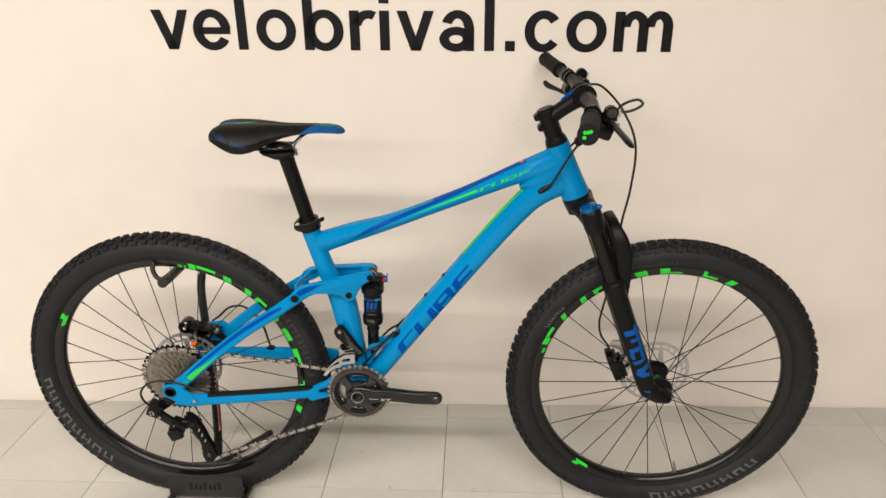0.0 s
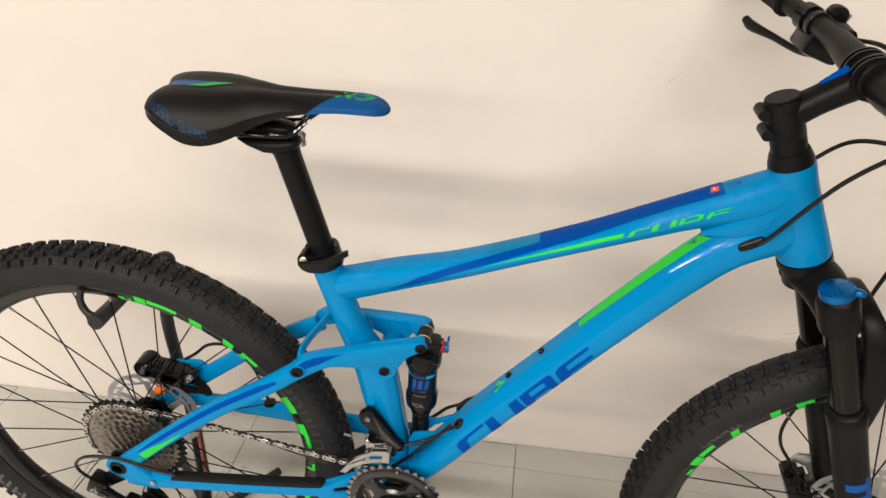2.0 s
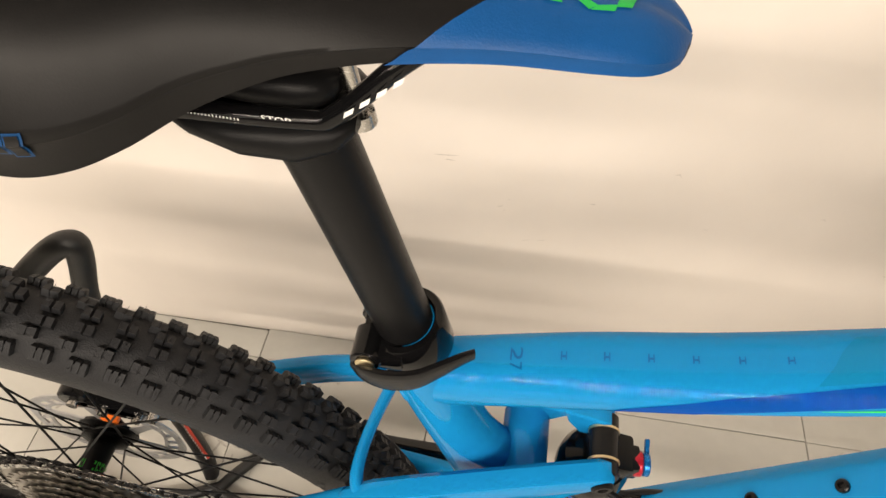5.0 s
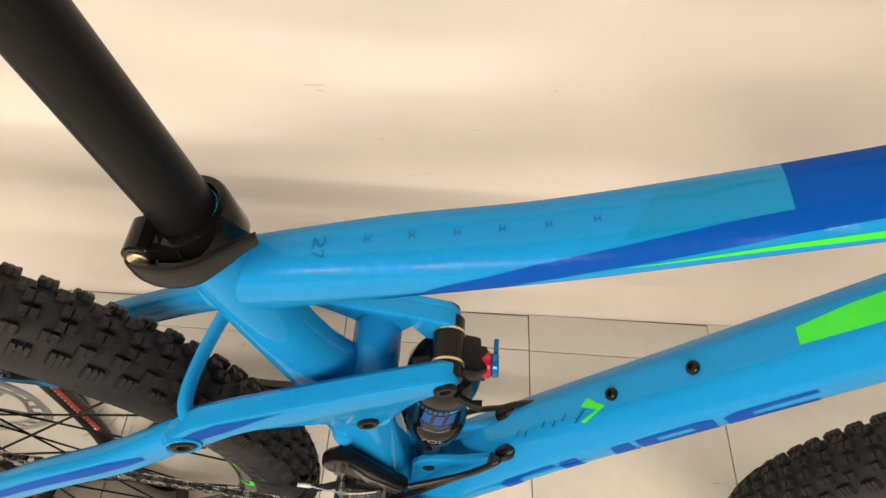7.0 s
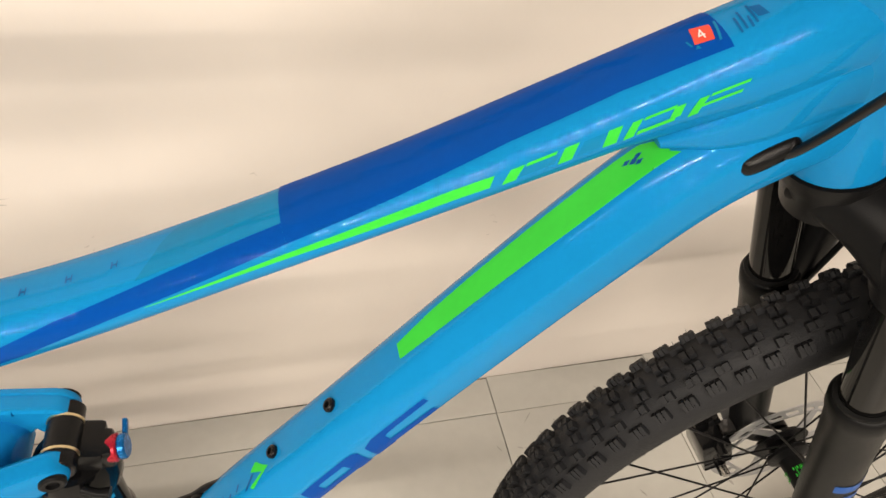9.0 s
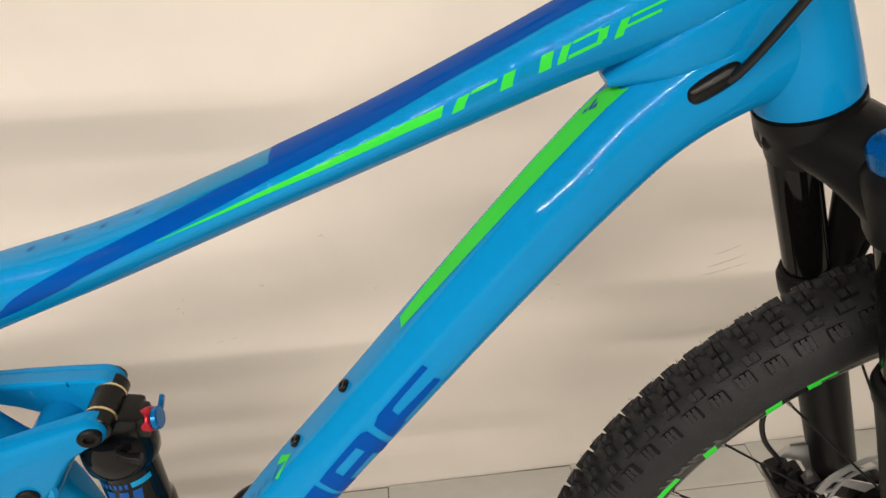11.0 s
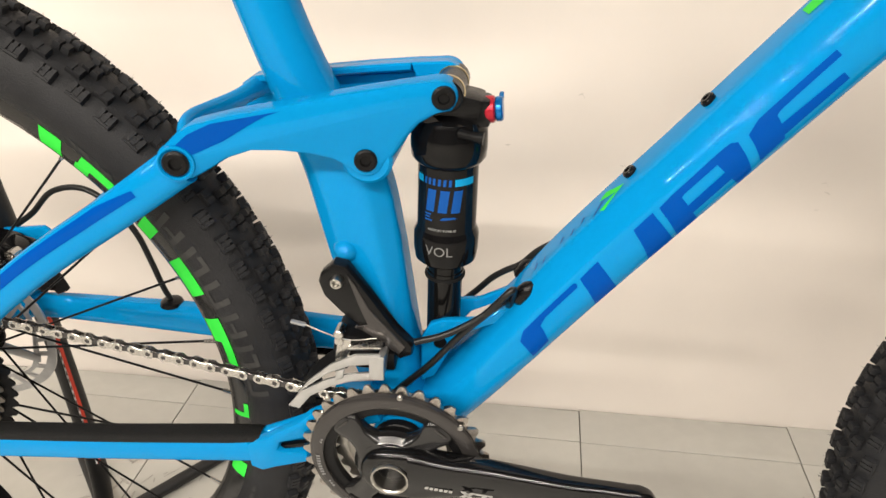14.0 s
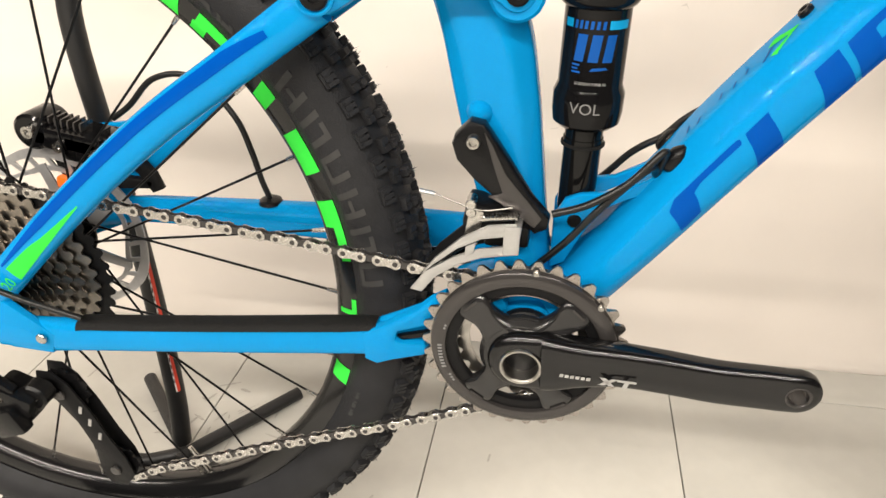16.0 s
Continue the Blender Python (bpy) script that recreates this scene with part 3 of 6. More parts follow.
film("top_tube_print", TT.at, [((0.7990, 78), (0.8030, 76), (0.8022, 90), (0.7986, 92))], M_FAINT, label="small dark blue crest")


# ---------------------------------------------------------------- rear triangle
def stay(name, rows, label=""):
    l = Loft(rows)
    b = B()
    l.mesh(b, 28)
    return part(name, b, M_PAINT, bike, label), l


ss_r, SSR = stay("seat_stay", [(-0.006, 0.332, 0.013, 0.006, 2.4, -0.066), (0.030, 0.362, 0.0135, 0.0075, 2.6, -0.0655), (0.10, 0.4235, 0.0125, 0.0085, 3.2, -0.065),
                               (0.18, 0.487, 0.0125, 0.009, 3.2, -0.062), (0.25, 0.533, 0.0125, 0.009, 3.0, -0.058), (0.298, 0.565, 0.013, 0.0085, 2.4, -0.050)])
ss_l, SSL = stay("seat_stay", [(-0.006, 0.345, 0.013, 0.006, 2.4, 0.066), (0.030, 0.368, 0.0135, 0.0075, 2.6, 0.0655), (0.10, 0.4235, 0.0125, 0.0085, 3.2, 0.065),
                               (0.18, 0.487, 0.0125, 0.009, 3.2, 0.062), (0.25, 0.533, 0.0125, 0.009, 3.0, 0.058), (0.298, 0.565, 0.013, 0.0085, 2.4, 0.050)])
cs_r, CSR = stay("chain_stay", [(0.010, 0.318, 0.0165, 0.0045, 2.4, -0.069), (0.045, 0.314, 0.0155, 0.0065, 2.8, -0.066), (0.09, 0.3155, 0.0135, 0.0085, 3.0, -0.0625), (0.20, 0.323, 0.013, 0.0088, 3.2, -0.058),
                                (0.30, 0.3300, 0.0132, 0.009, 3.2, -0.0525), (0.322, 0.3308, 0.0128, 0.008, 3.0, -0.0515)])
stay("yoke_arm", [(0.318, 0.332, 0.011, 0.006, 2.6, -0.047), (0.355, 0.348, 0.011, 0.005, 2.6, -0.0425), (0.388, 0.364, 0.013, 0.0085, 2.4, -0.040)])
bm = B()
plate(bm, [(0.309, 0.3405), (0.326, 0.3480), (0.332, 0.3515), (0.349, 0.3600), (0.358, 0.3675), (0.368, 0.3720), (0.372, 0.3640), (0.359, 0.3555), (0.357, 0.3455), (0.334, 0.3420), (0.332, 0.3350), (0.336, 0.3325), (0.352, 0.3300), (0.355, 0.3230), (0.351, 0.3190), (0.328, 0.3165), (0.318, 0.3135), (0.309, 0.3175)],
      lambda x: -0.0625 + max(x - 0.322, 0) * 0.26, 0.010, 0.0022)
part("chain_stay_yoke", bm, M_PAINT, bike, "forked cyan end of the chain stay")
cs_l, CSL = stay("chain_stay", [(0.0, 0.346, 0.013, 0.005, 2.4, 0.068), (0.06, 0.3595, 0.0125, 0.0075, 2.8, 0.0645), (0.14, 0.3635, 0.0135, 0.0088, 3.0, 0.060), (0.24, 0.3655, 0.016, 0.009, 3.0, 0.055),
                                (0.30, 0.368, 0.017, 0.009, 3.0, 0.050), (0.388, 0.372, 0.015, 0.0085, 2.4, 0.042)])
film("seat_stay_graphic", SSR.at, strip([(0.045, 18, 26), (0.09, 5, 38), (0.18, 3, 40), (0.248, 2, 40), (0.272, 0, 14)]), M_BLUE, label="deep blue stripe")
film("seat_stay_graphic", SSR.at, strip([(0.046, -38, 8), (0.085, -26, -2), (0.118, -12, -9)]), M_GREEN, label="lime green flash")
bm = B()
lettering(bm, "120", lambda u, v: SSR.at(0.0345 + u * 0.78, v / 0.0125 * 48 - 34, 0.0004), 0.009)
part("seat_stay_print", bm, M_GREEN, bike)
for s in (-1, 1):
    bm = B()
    block(bm, (0.391, s * 0.029, 0.366), (0.034, 0.03, 0.030), (0, -18, 0), 0.005)
    part("main_pivot", bm, M_PAINT, bike)
bm = B()
block(bm, (0.346, -0.0525, 0.3365), (0.030, 0.005, 0.0042), (0, -16, 0), 0.0015)
part("stay_slot", bm, M_BLACKG, bike)
# black guard along the top of the drive-side chain stay
bm = B()
rows = [(0.083, 30), (0.09, 34), (0.20, 34), (0.295, 34), (0.318, 40)]
for a, b in zip(rows, rows[1:]):
    patch(bm, lambda u, v: CSR.at(u, v, 0.0022), ((a[0], a[1]), (b[0], b[1]), (b[0], 150), (a[0], 150)), 8, 10)
part("chain_stay_guard", bm, M_GRIP, bike, "black rubber chain guard")
# dropout hardware
bm = B()
lathe(bm, [(0.0, -0.003), (0.0135, -0.003), (0.0135, 0.0), (0.0105, 0.0024), (0.009, 0.0024), (0.0085, -0.001), (0.0, -0.001)], (0.0, -0.0735, 0.338), (0, -1, 0), 28, closed=False)
part("rear_axle_cap", bm, M_BLACKM, bike)
bm = B()
plate(bm, arc(0.0, 0.338, 0.0195, 60, 260, 12) + [(0.02, 0.302), (0.055, 0.300), (0.062, 0.318), (0.03, 0.345)], lambda x: -0.0725, 0.007)
part("dropout", bm, M_PAINT, bike)
bm = B()
plate(bm, arc(0.0, 0.345, 0.019, 60, 300, 12) + [(0.05, 0.345), (0.055, 0.375), (0.03, 0.38)], lambda x: 0.0725, -0.007)
plate(bm, [(0.030, 0.395), (0.045, 0.44), (0.085, 0.445), (0.11, 0.425), (0.07, 0.395)], lambda x: 0.070, -0.006)
part("dropout", bm, M_PAINT, bike)
bm = B()
cyl(bm, (0.052, -0.0735, 0.316), (0.052, -0.0765, 0.316), 0.0045, bevel=0.0008)
part("pivot_bolt", bm, M_STEEL, bike)


# rocker link: two arms and the arched bridge behind the seat tube
def rocker_arm(s):
    def yo(x):
        return s * (0.0595 - (x - 0.302) * 0.205)

    upper = [(0.303, 0.5880), (0.311, 0.5931), (0.334, 0.5985), (0.3662, 0.6034), (0.3983, 0.6088), (0.4302, 0.6133)]
    nose = arc(0.4540, 0.6050, 0.0110, 95, -50, 10)
    out = (arc(0.3008, 0.5695, 0.0125, 240, 120, 10) + upper + nose + [(0.4522, 0.5948), (0.4423, 0.5892), (0.4355, 0.5813), (0.4285, 0.5706)] + arc(0.4108, 0.5680, 0.0115, -20, -145, 8)
           + [(0.3917, 0.5682), (0.3772, 0.5723), (0.3594, 0.5747), (0.3432, 0.5752), (0.3295, 0.5710), (0.3168, 0.5634), (0.3075, 0.5585)])
    bm = B()
    if s < 0:
        plate(bm, out, yo, 0.0165, 0.0034)
    else:
        # a thin web with a flange along its top and a thick nose, hollow towards the tube
        plate(bm, out, yo, -0.0060, 0.0015)
        plate(bm, upper + [(x, z - 0.0055) for x, z in reversed(upper)], lambda x: yo(x) - 0.0050, -0.0125, 0.0015)
        plate(bm, [(0.4302, 0.6133)] + nose + [(0.4440, 0.5900), (0.4345, 0.6000)], lambda x: yo(x) - 0.0050, -0.0125, 0.0015)
    arm = part("rocker_arm", bm, M_PAINT, bike)
    face = V(0.205, s, 0).normalized()
    for (x, z), r in (((0.3004, 0.5696), 0.0080), ((0.4107, 0.5679), 0.0071), ((0.4572, 0.6054), 0.0072)):
        b = B()
        lathe(b, [(0.0, -0.004), (r, -0.004), (r, 0.0014), (r * 0.82, 0.0024), (r * 0.50, 0.0022), (r * 0.42, 0.0002), (0.0, 0.0002)], (x, yo(x), z), face, 24, closed=False)
        part("pivot_bolt", b, M_BLACKM, arm, "black hex pivot bolt")
    b = B()
    lathe(b, [(0.0088, -0.003), (0.0090, 0.0010), (0.0098, 0.0018), (0.0112, 0.0014), (0.0120, -0.003)], (0.3004, yo(0.3004), 0.5696), face, 32)
    part("bearing_rim", b, M_PAINT, arm)
    if s < 0:
        b = B()
        b.faces.new([b.verts.new((x, yo(x) - 0.0004, z)) for x, z in [(0.3010, 0.5800), (0.3085, 0.5738), (0.3298, 0.5828), (0.3456, 0.5921), (0.3560, 0.5975), (0.3643, 0.6000), (0.3467, 0.5972), (0.3241, 0.5936), (0.3101, 0.5875)]])
        part("link_graphic", b, M_BLUE, arm, "deep blue flash", smooth=False)
    return arm


rocker_arm(-1)
rocker_arm(1)
bm = B()
rings = []
path = spline([(0.306, -0.052, 0.5780, 0.0085, 0.0050), (0.3010, -0.043, 0.5835, 0.0080, 0.0046), (0.3000, -0.030, 0.5860, 0.0072, 0.0042), (0.3020, -0.008, 0.5850, 0.0065, 0.0040), (0.3080, 0.020, 0.5840, 0.0065, 0.0042), (0.3150, 0.042, 0.5860, 0.0078, 0.0048), (0.3220, 0.052, 0.5870, 0.0085, 0.0050)], 5)
for k, (x, y, z, h, w) in enumerate(path):
    d = path[min(k + 1, len(path) - 1)][:3] - path[max(k - 1, 0)][:3]
    side = V(d[1], -d[0], 0).normalized()
    rings.append([V(x, y, z) + side * (w * math.cos(t)) + V(0, 0, h * math.sin(t)) for t in np.linspace(0, 2 * math.pi, 16, endpoint=False)])
skin(bm, rings)
part("rocker_bridge", bm, M_PAINT, bike, "flat arched bridge between the two link arms")

# shock absorber
shock = None
S0, S1 = V(0.452, 0, 0.4175), V(0.458, 0, 0.604)
sd = (S1 - S0).normalized()
bm = B()
lathe(bm, [(0.0, 0.064), (0.018, 0.064), (0.0215, 0.067), (0.0225, 0.074), (0.0225, 0.086), (0.0208, 0.090), (0.0202, 0.092), (0.0200, 0.138), (0.0225, 0.140), (0.0245, 0.143), (0.0250, 0.150), (0.0245, 0.160), (0.0215, 0.168), (0.014, 0.172), (0.0, 0.174)], S0, sd, 40, closed=False)
shock = part("shock_absorber", bm, M_BLACKG, bike, "gloss black rear air shock")
bm = B()
lathe(bm, [(0.0, 0.004), (0.0125, 0.004), (0.0125, 0.052), (0.0132, 0.052), (0.0132, 0.055), (0.0125, 0.055), (0.0125, 0.07), (0.0, 0.07)], S0, sd, 32, closed=False)
part("shock_shaft", bm, M_STANCH, shock)
bm = B()
lathe(bm, [(0.0128, 0.0495), (0.0145, 0.0500), (0.0145, 0.0515), (0.0128, 0.0520)], S0, sd, 32)
part("travel_o_ring", bm, M_GRIP, shock)
bm = B()
cyl(bm, (S1.x, -0.021, S1.z), (S1.x, 0.021, S1.z), 0.0098, bevel=0.0008)
block(bm, (0.463, 0, 0.592), (0.030, 0.026, 0.022), (0, 12, 0), 0.004)
block(bm, (0.4775, -0.002, 0.5905), (0.012, 0.018, 0.018), (0, 0, 0), 0.003)
part("shock_eyelet", bm, M_PLASTIC, shock)
bm = B()
cyl(bm, (0.452, -0.012, 0.4175), (0.452, 0.012, 0.4175), 0.009, bevel=0.0008)
part("shock_lower_eyelet", bm, M_BRASS, shock)
for y in (-0.0105, 0.0105):
    bm = B()
    cyl(bm, (S1.x, y - 0.0008, S1.z), (S1.x, y + 0.0008, S1.z), 0.0103)
    part("shock_spacer_ring", bm, M_BRASS, shock)
bm = B()
cyl(bm, (0.4795, -0.003, 0.5912), (0.4860, -0.003, 0.5917), 0.0086, bevel=0.001, seg=12)
part("rebound_dial", bm, M_RED, shock, "red rebound dial")
bm = B()
cyl(bm, (0.4860, -0.003, 0.5917), (0.4908, -0.003, 0.5922), 0.0078, bevel=0.001, seg=12)
block(bm, (0.4888, 0.0085, 0.5945), (0.003, 0.010, 0.0045), (20, 0, 0), bevel=0.0008)
part("lockout_lever", bm, M_BLUEA, shock, "blue lockout lever")
bm = B()
sweep(bm, [(0.466, -0.022, 0.582), (0.474, -0.0255, 0.5815), (0.481, -0.0265, 0.581)], [0.0028, 0.0028, 0.0040], 10, 3)
part("shock_lever", bm, M_BLACKM, shock)


def shock_surf(u, v, r=0.0203):
    """u: degrees round the can from the camera side, v: height along it."""
    side = V(0, -1, 0)
    fwd = side.cross(sd)
    d = side * math.cos(radians(u)) + fwd * -math.sin(radians(u))
    return S0 + sd * v + d * r


for a, b in ((-62, -44), (20, 60)):
    film("shock_graphic", shock_surf, [((a, 0.1275), (b, 0.1275), (b, 0.1325), (a, 0.1325))], M_CYAN, shock)
for u in (-40, -31, -22, -12, -2, 8):
    film("shock_graphic", shock_surf, [((u, 0.1275), (u + 5.5, 0.1275), (u + 6.5, 0.1322), (u + 1, 0.1322))], M_SKY, shock)
# plain slanted blocks in place of the maker's mark
for u0 in (-36, -11, 14):
    film("shock_mark", shock_surf, [((u0, 0.1085), (u0 + 17, 0.1085), (u0 + 22, 0.1245), (u0 + 5, 0.1245))], M_SKY, shock)
for k, (u0, u1) in enumerate(((-38, -24), (-38, -27), (-38, -22))):
    film("shock_print", shock_surf, [((u0, 0.1058 - k * 0.0022), (u1, 0.1058 - k * 0.0022), (u1, 0.1070 - k * 0.0022), (u0, 0.1070 - k * 0.0022))], M_SKY, shock)
film("shock_mark", shock_surf, [((-6, 0.1030), (26, 0.1042), (20, 0.1056), (-2, 0.1050))], M_SKY, shock)
bm = B()
lettering(bm, "CUSTOM TUNE ID", lambda u, v: shock_surf(u / 0.0203 * 57.3 - 2, 0.0945 + v, 0.0205), 0.0017)
part("shock_print", bm, M_OFFWHITE, shock, "tiny white writing across the can")
bm = B()
lettering(bm, "VOL", lambda u, v: shock_surf(u / 0.0225 * 57.3 - 6, 0.0768 + v, 0.02275), 0.0072)
part("shock_print", bm, M_PALE, shock, "grey writing round the shock's collar")


# ---------------------------------------------------------------- wheels
RIM_IN, RIM_OUT, TY_C, TY_R = 0.2715, 0.2930, 0.3155, 0.0284


def tyre_point(theta, phi, lift=0.0):
    """theta: degrees round the wheel; phi: degrees round the casing, 0 on the tread's crown, -90 on the camera side."""
    r = TY_R + lift
    R = TY_C + r * math.cos(radians(phi))
    y = r * 1.01 * math.sin(radians(phi))
    return V(R * math.cos(radians(theta)), y, R * math.sin(radians(theta)))


def tyre_mesh():
    verts, faces = [], []
    nt, phis = 144, np.linspace(-148, 148, 25)
    for i in range(nt):
        for ph in phis:
            verts.append(tyre_point(i * 360 / nt, ph))
    n = len(phis)
    for i in range(nt):
        for k in range(n - 1):
            a, b = i * n + k, ((i + 1) % nt) * n + k
            faces.append((a, a + 1, b + 1, b))

    def knob(theta, phi, dt, dp, h, slope=0.82):
        """A block of rubber; dt: half length in degrees round the wheel, dp: half width in degrees of casing."""
        k = len(verts)
        for lift, f in ((-0.001, 1.0), (h * 0.85, slope + 0.08), (h, slope)):
            for a, b in ((-1, -1), (1, -1), (1, 1), (-1, 1)):
                verts.append(tyre_point(theta + a * dt * f, phi + b * dp * f, lift))
        for r in (0, 4):
            for j in range(4):
                faces.append((k + r + j, k + r + (j + 1) % 4, k + r + 4 + (j + 1) % 4, k + r + 4 + j))
        faces.append((k + 8, k + 9, k + 10, k + 11))

    def hair(theta, phi, base, h):
        k = len(verts)
        for a, b in ((-0.05, 0), (0.05, 0), (0, 1.1)):
            verts.append(tyre_point(theta + a, phi + b, base))
        verts.append(tyre_point(theta + random.uniform(-0.2, 0.2), phi + random.uniform(-4, 4), base + h))
        faces.extend([(k, k + 1, k + 3), (k + 1, k + 2, k + 3), (k + 2, k, k + 3)])

    periods = 48
    step = 360 / periods
    for i in range(periods):
        for s in (-1, 1):
            t = (i + (0.5 if s > 0 else 0.0)) * step
            # two shoulder blocks, each with three ribs on its inner half
            for q0, ph, h in ((0.0, 52, 0.0050), (0.5, 49, 0.0052)):
                knob(t + step * q0, s * ph, 1.12, 7.4, h * 0.86)
                for q in (-1, 0, 1):
                    knob(t + step * q0 + q * 0.70, s * (ph - 3.5), 0.30, 7.8, h)
                hair(t + step * q0 + random.uniform(-0.7, 0.7), s * (ph + random.uniform(-5, 5)), h * 0.9, random.uniform(0.0015, 0.0040))
            # transition blocks
            for q0, ph in ((0.24, 30), (0.74, 27)):
                knob(t + step * q0, s * ph, 0.95, 5.8, 0.0044)
                for q in (-1, 1):
                    knob(t + step * q0 + q * 0.48, s * (ph - 1), 0.42, 5.8, 0.0052)
                hair(t + step * q0, s * (ph + 3), 0.0048, random.uniform(0.0015, 0.0038))
            # centre blocks, split by a sipe
            for q0, ph in ((0.10, 8), (0.60, 12)):
                for q in (-1, 1):
                    knob(t + step * q0 + q * 0.52, s * ph, 0.46, 6.0, 0.0056)
                for _ in range(3):
                    hair(t + step * q0 + random.uniform(-0.8, 0.8), s * (ph + random.uniform(-4, 4)), 0.0052, random.uniform(0.0012, 0.0042))
    me = bpy.data.meshes.new("tyre")
    me.from_pydata([tuple(v) for v in verts], [], faces)
    return me


TYRE = tyre_mesh()
RIM_PROFILE = [(RIM_IN, -0.0045), (RIM_IN + 0.003, -0.0095), (RIM_IN + 0.010, -0.0135), (RIM_OUT - 0.003, -0.0146), (RIM_OUT, -0.0146), (RIM_OUT + 0.001, -0.0135), (RIM_OUT - 0.001, -0.0120), (0.282, -0.011),
               (0.282, 0.011), (RIM_OUT - 0.001, 0.0120), (RIM_OUT + 0.001, 0.0135), (RIM_OUT, 0.0146), (RIM_OUT - 0.003, 0.0146), (RIM_IN + 0.010, 0.0135), (RIM_IN + 0.003, 0.0095), (RIM_IN, 0.0045)]


def rim_face(theta, r):
    """A point on the camera-side face of the rim."""
    f = (r - RIM_IN) / (RIM_OUT - RIM_IN)
    y = -np.interp(r, [RIM_IN, RIM_IN + 0.003, RIM_IN + 0.010, RIM_OUT - 0.003, RIM_OUT], [0.0045, 0.0095, 0.0135, 0.0146, 0.0146]) - 0.0005
    return V(r * math.cos(radians(theta)), y, r * math.sin(radians(theta)))


def side_wall(theta, r):
    """A point on the camera-side wall of the tyre."""
    c = np.clip((r - TY_C) / (TY_R + 0.0004), -0.999, 0.999)
    ph = -math.degrees(math.acos(c))
    return tyre_point(theta, ph, 0.0004)


def wheel(name, label, centre, flange_l, flange_r, rotor_y, rotor_r, greens, bars, turn, size=1.0):
    bm = B()
    lathe(bm, [(0.0, -flange_r - 0.022), (0.0095, -flange_r - 0.022), (0.0105, -flange_r - 0.006), (0.015, -flange_r - 0.004), (0.0235, -flange_r - 0.002), (0.0235, -flange_r + 0.002), (0.0135, -flange_r + 0.006),
               (0.0125, 0.0), (0.0135, flange_l - 0.006), (0.0235, flange_l - 0.002), (0.0235, flange_l + 0.002), (0.016, flange_l + 0.004), (0.015, flange_l + 0.018), (0.0095, flange_l + 0.022), (0.0, flange_l + 0.022)], (0, 0, 0), (0, 1, 0), 36, closed=False)
    hub = part(name, bm, M_BLACKM, bike, label)
    hub.location, hub.scale = centre, (size, size, size)
    for k in range(4):
        b = B()
        for w0 in range(6):
            t0, t1 = radians(90 * k + turn + 9 * w0), radians(90 * k + turn + 9 * w0 + (6 if w0 % 2 else 3))
            for lo, hi in (((-0.006, 0.004),) if w0 % 2 == 0 else ((-0.006, -0.003), (0.001, 0.004))):
                b.faces.new([b.verts.new((0.0141 * math.cos(t), y0, 0.0141 * math.sin(t))) for y0, t in ((lo, t0), (hi, t0), (hi, t1), (lo, t1))])
        part("hub_mark", b, M_GREEN, hub, smooth=False)
    tyre = mesh_part("tyre", TYRE if not TYRE.materials else TYRE.copy(), [] if TYRE.materials else M_RUBBER, hub, "knobbly black mountain bike tyre", sharp=30)
    bm = B()
    lathe(bm, RIM_PROFILE, (0, 0, 0), (0, 1, 0), 120)
    rim = part("rim", bm, M_RIM, hub, "black alloy rim with lime green marks")
    for a0, a1, r0, r1, skew in greens:
        b = B()
        patch(b, rim_face, ((a0, r0), (a1, r0), (a1 + skew, r1), (a0 + skew, r1)), 10, 4)
        part("rim_mark", b, M_GREEN, rim)
    for a0, a1, r0, r1, skew, m in bars:
        b = B()
        patch(b, side_wall, ((a0, r0), (a1, r0), (a1 + skew, r1), (a0 + skew, r1)), 4, 5)
        part("tyre_print", b, m, tyre)
    # rotor with cut-outs
    bm = B()
    n, th = 96, 0.0018
    radii = (rotor_r - 0.0205, rotor_r - 0.0165, rotor_r - 0.0080, rotor_r)
    grid = []
    for k in range(n):
        a = 2 * math.pi * k / n
        wave = 0.0020 * math.sin(6 * a)
        grid.append([bm.verts.new((r * math.cos(a + 0.07 * i), rotor_y, r * math.sin(a + 0.07 * i))) for i, r in enumerate((radii[0] + wave, radii[1] + wave, radii[2], radii[3] + wave * 0.6))])
    for k in range(n):
        for i in range(3):
            if i == 1 and k % 4 != 0:
                continue
            bm.faces.new((grid[k][i], grid[(k + 1) % n][i], grid[(k + 1) % n][i + 1], grid[k][i + 1]))
    made = bmesh.ops.extrude_face_region(bm, geom=bm.faces[:])["geom"]
    bmesh.ops.translate(bm, verts=[v for v in made if isinstance(v, bmesh.types.BMVert)], vec=(0, th, 0))
    part("brake_rotor", bm, M_ROTOR, hub, "steel disc brake rotor with cut-outs")
    for k in range(6):
        bm = B()
        a = radians(60 * k + turn)
        e = a + radians(22)
        p, q = V(0.024 * math.cos(a), rotor_y, 0.024 * math.sin(a)), V((rotor_r - 0.014) * math.cos(e), rotor_y, (rotor_r - 0.014) * math.sin(e))
        d = (q - p).normalized().cross(V(0, 1, 0)) * 0.0042
        skin(bm, [[v + V(0, w * th / 2, 0) for v in (p - d * 1.5, p + d * 1.5, q + d, q - d)] for w in (-1, 1)])
        part("rotor_arm", bm, M_ROTOR, hub)
    bm = B()
    lathe(bm, [(0.012, -0.002), (0.031, -0.0015), (0.030, 0.002), (0.012, 0.003)], (0, rotor_y, 0), (0, 1, 0), 24)
    part("rotor_carrier", bm, M_BLACKM, hub)
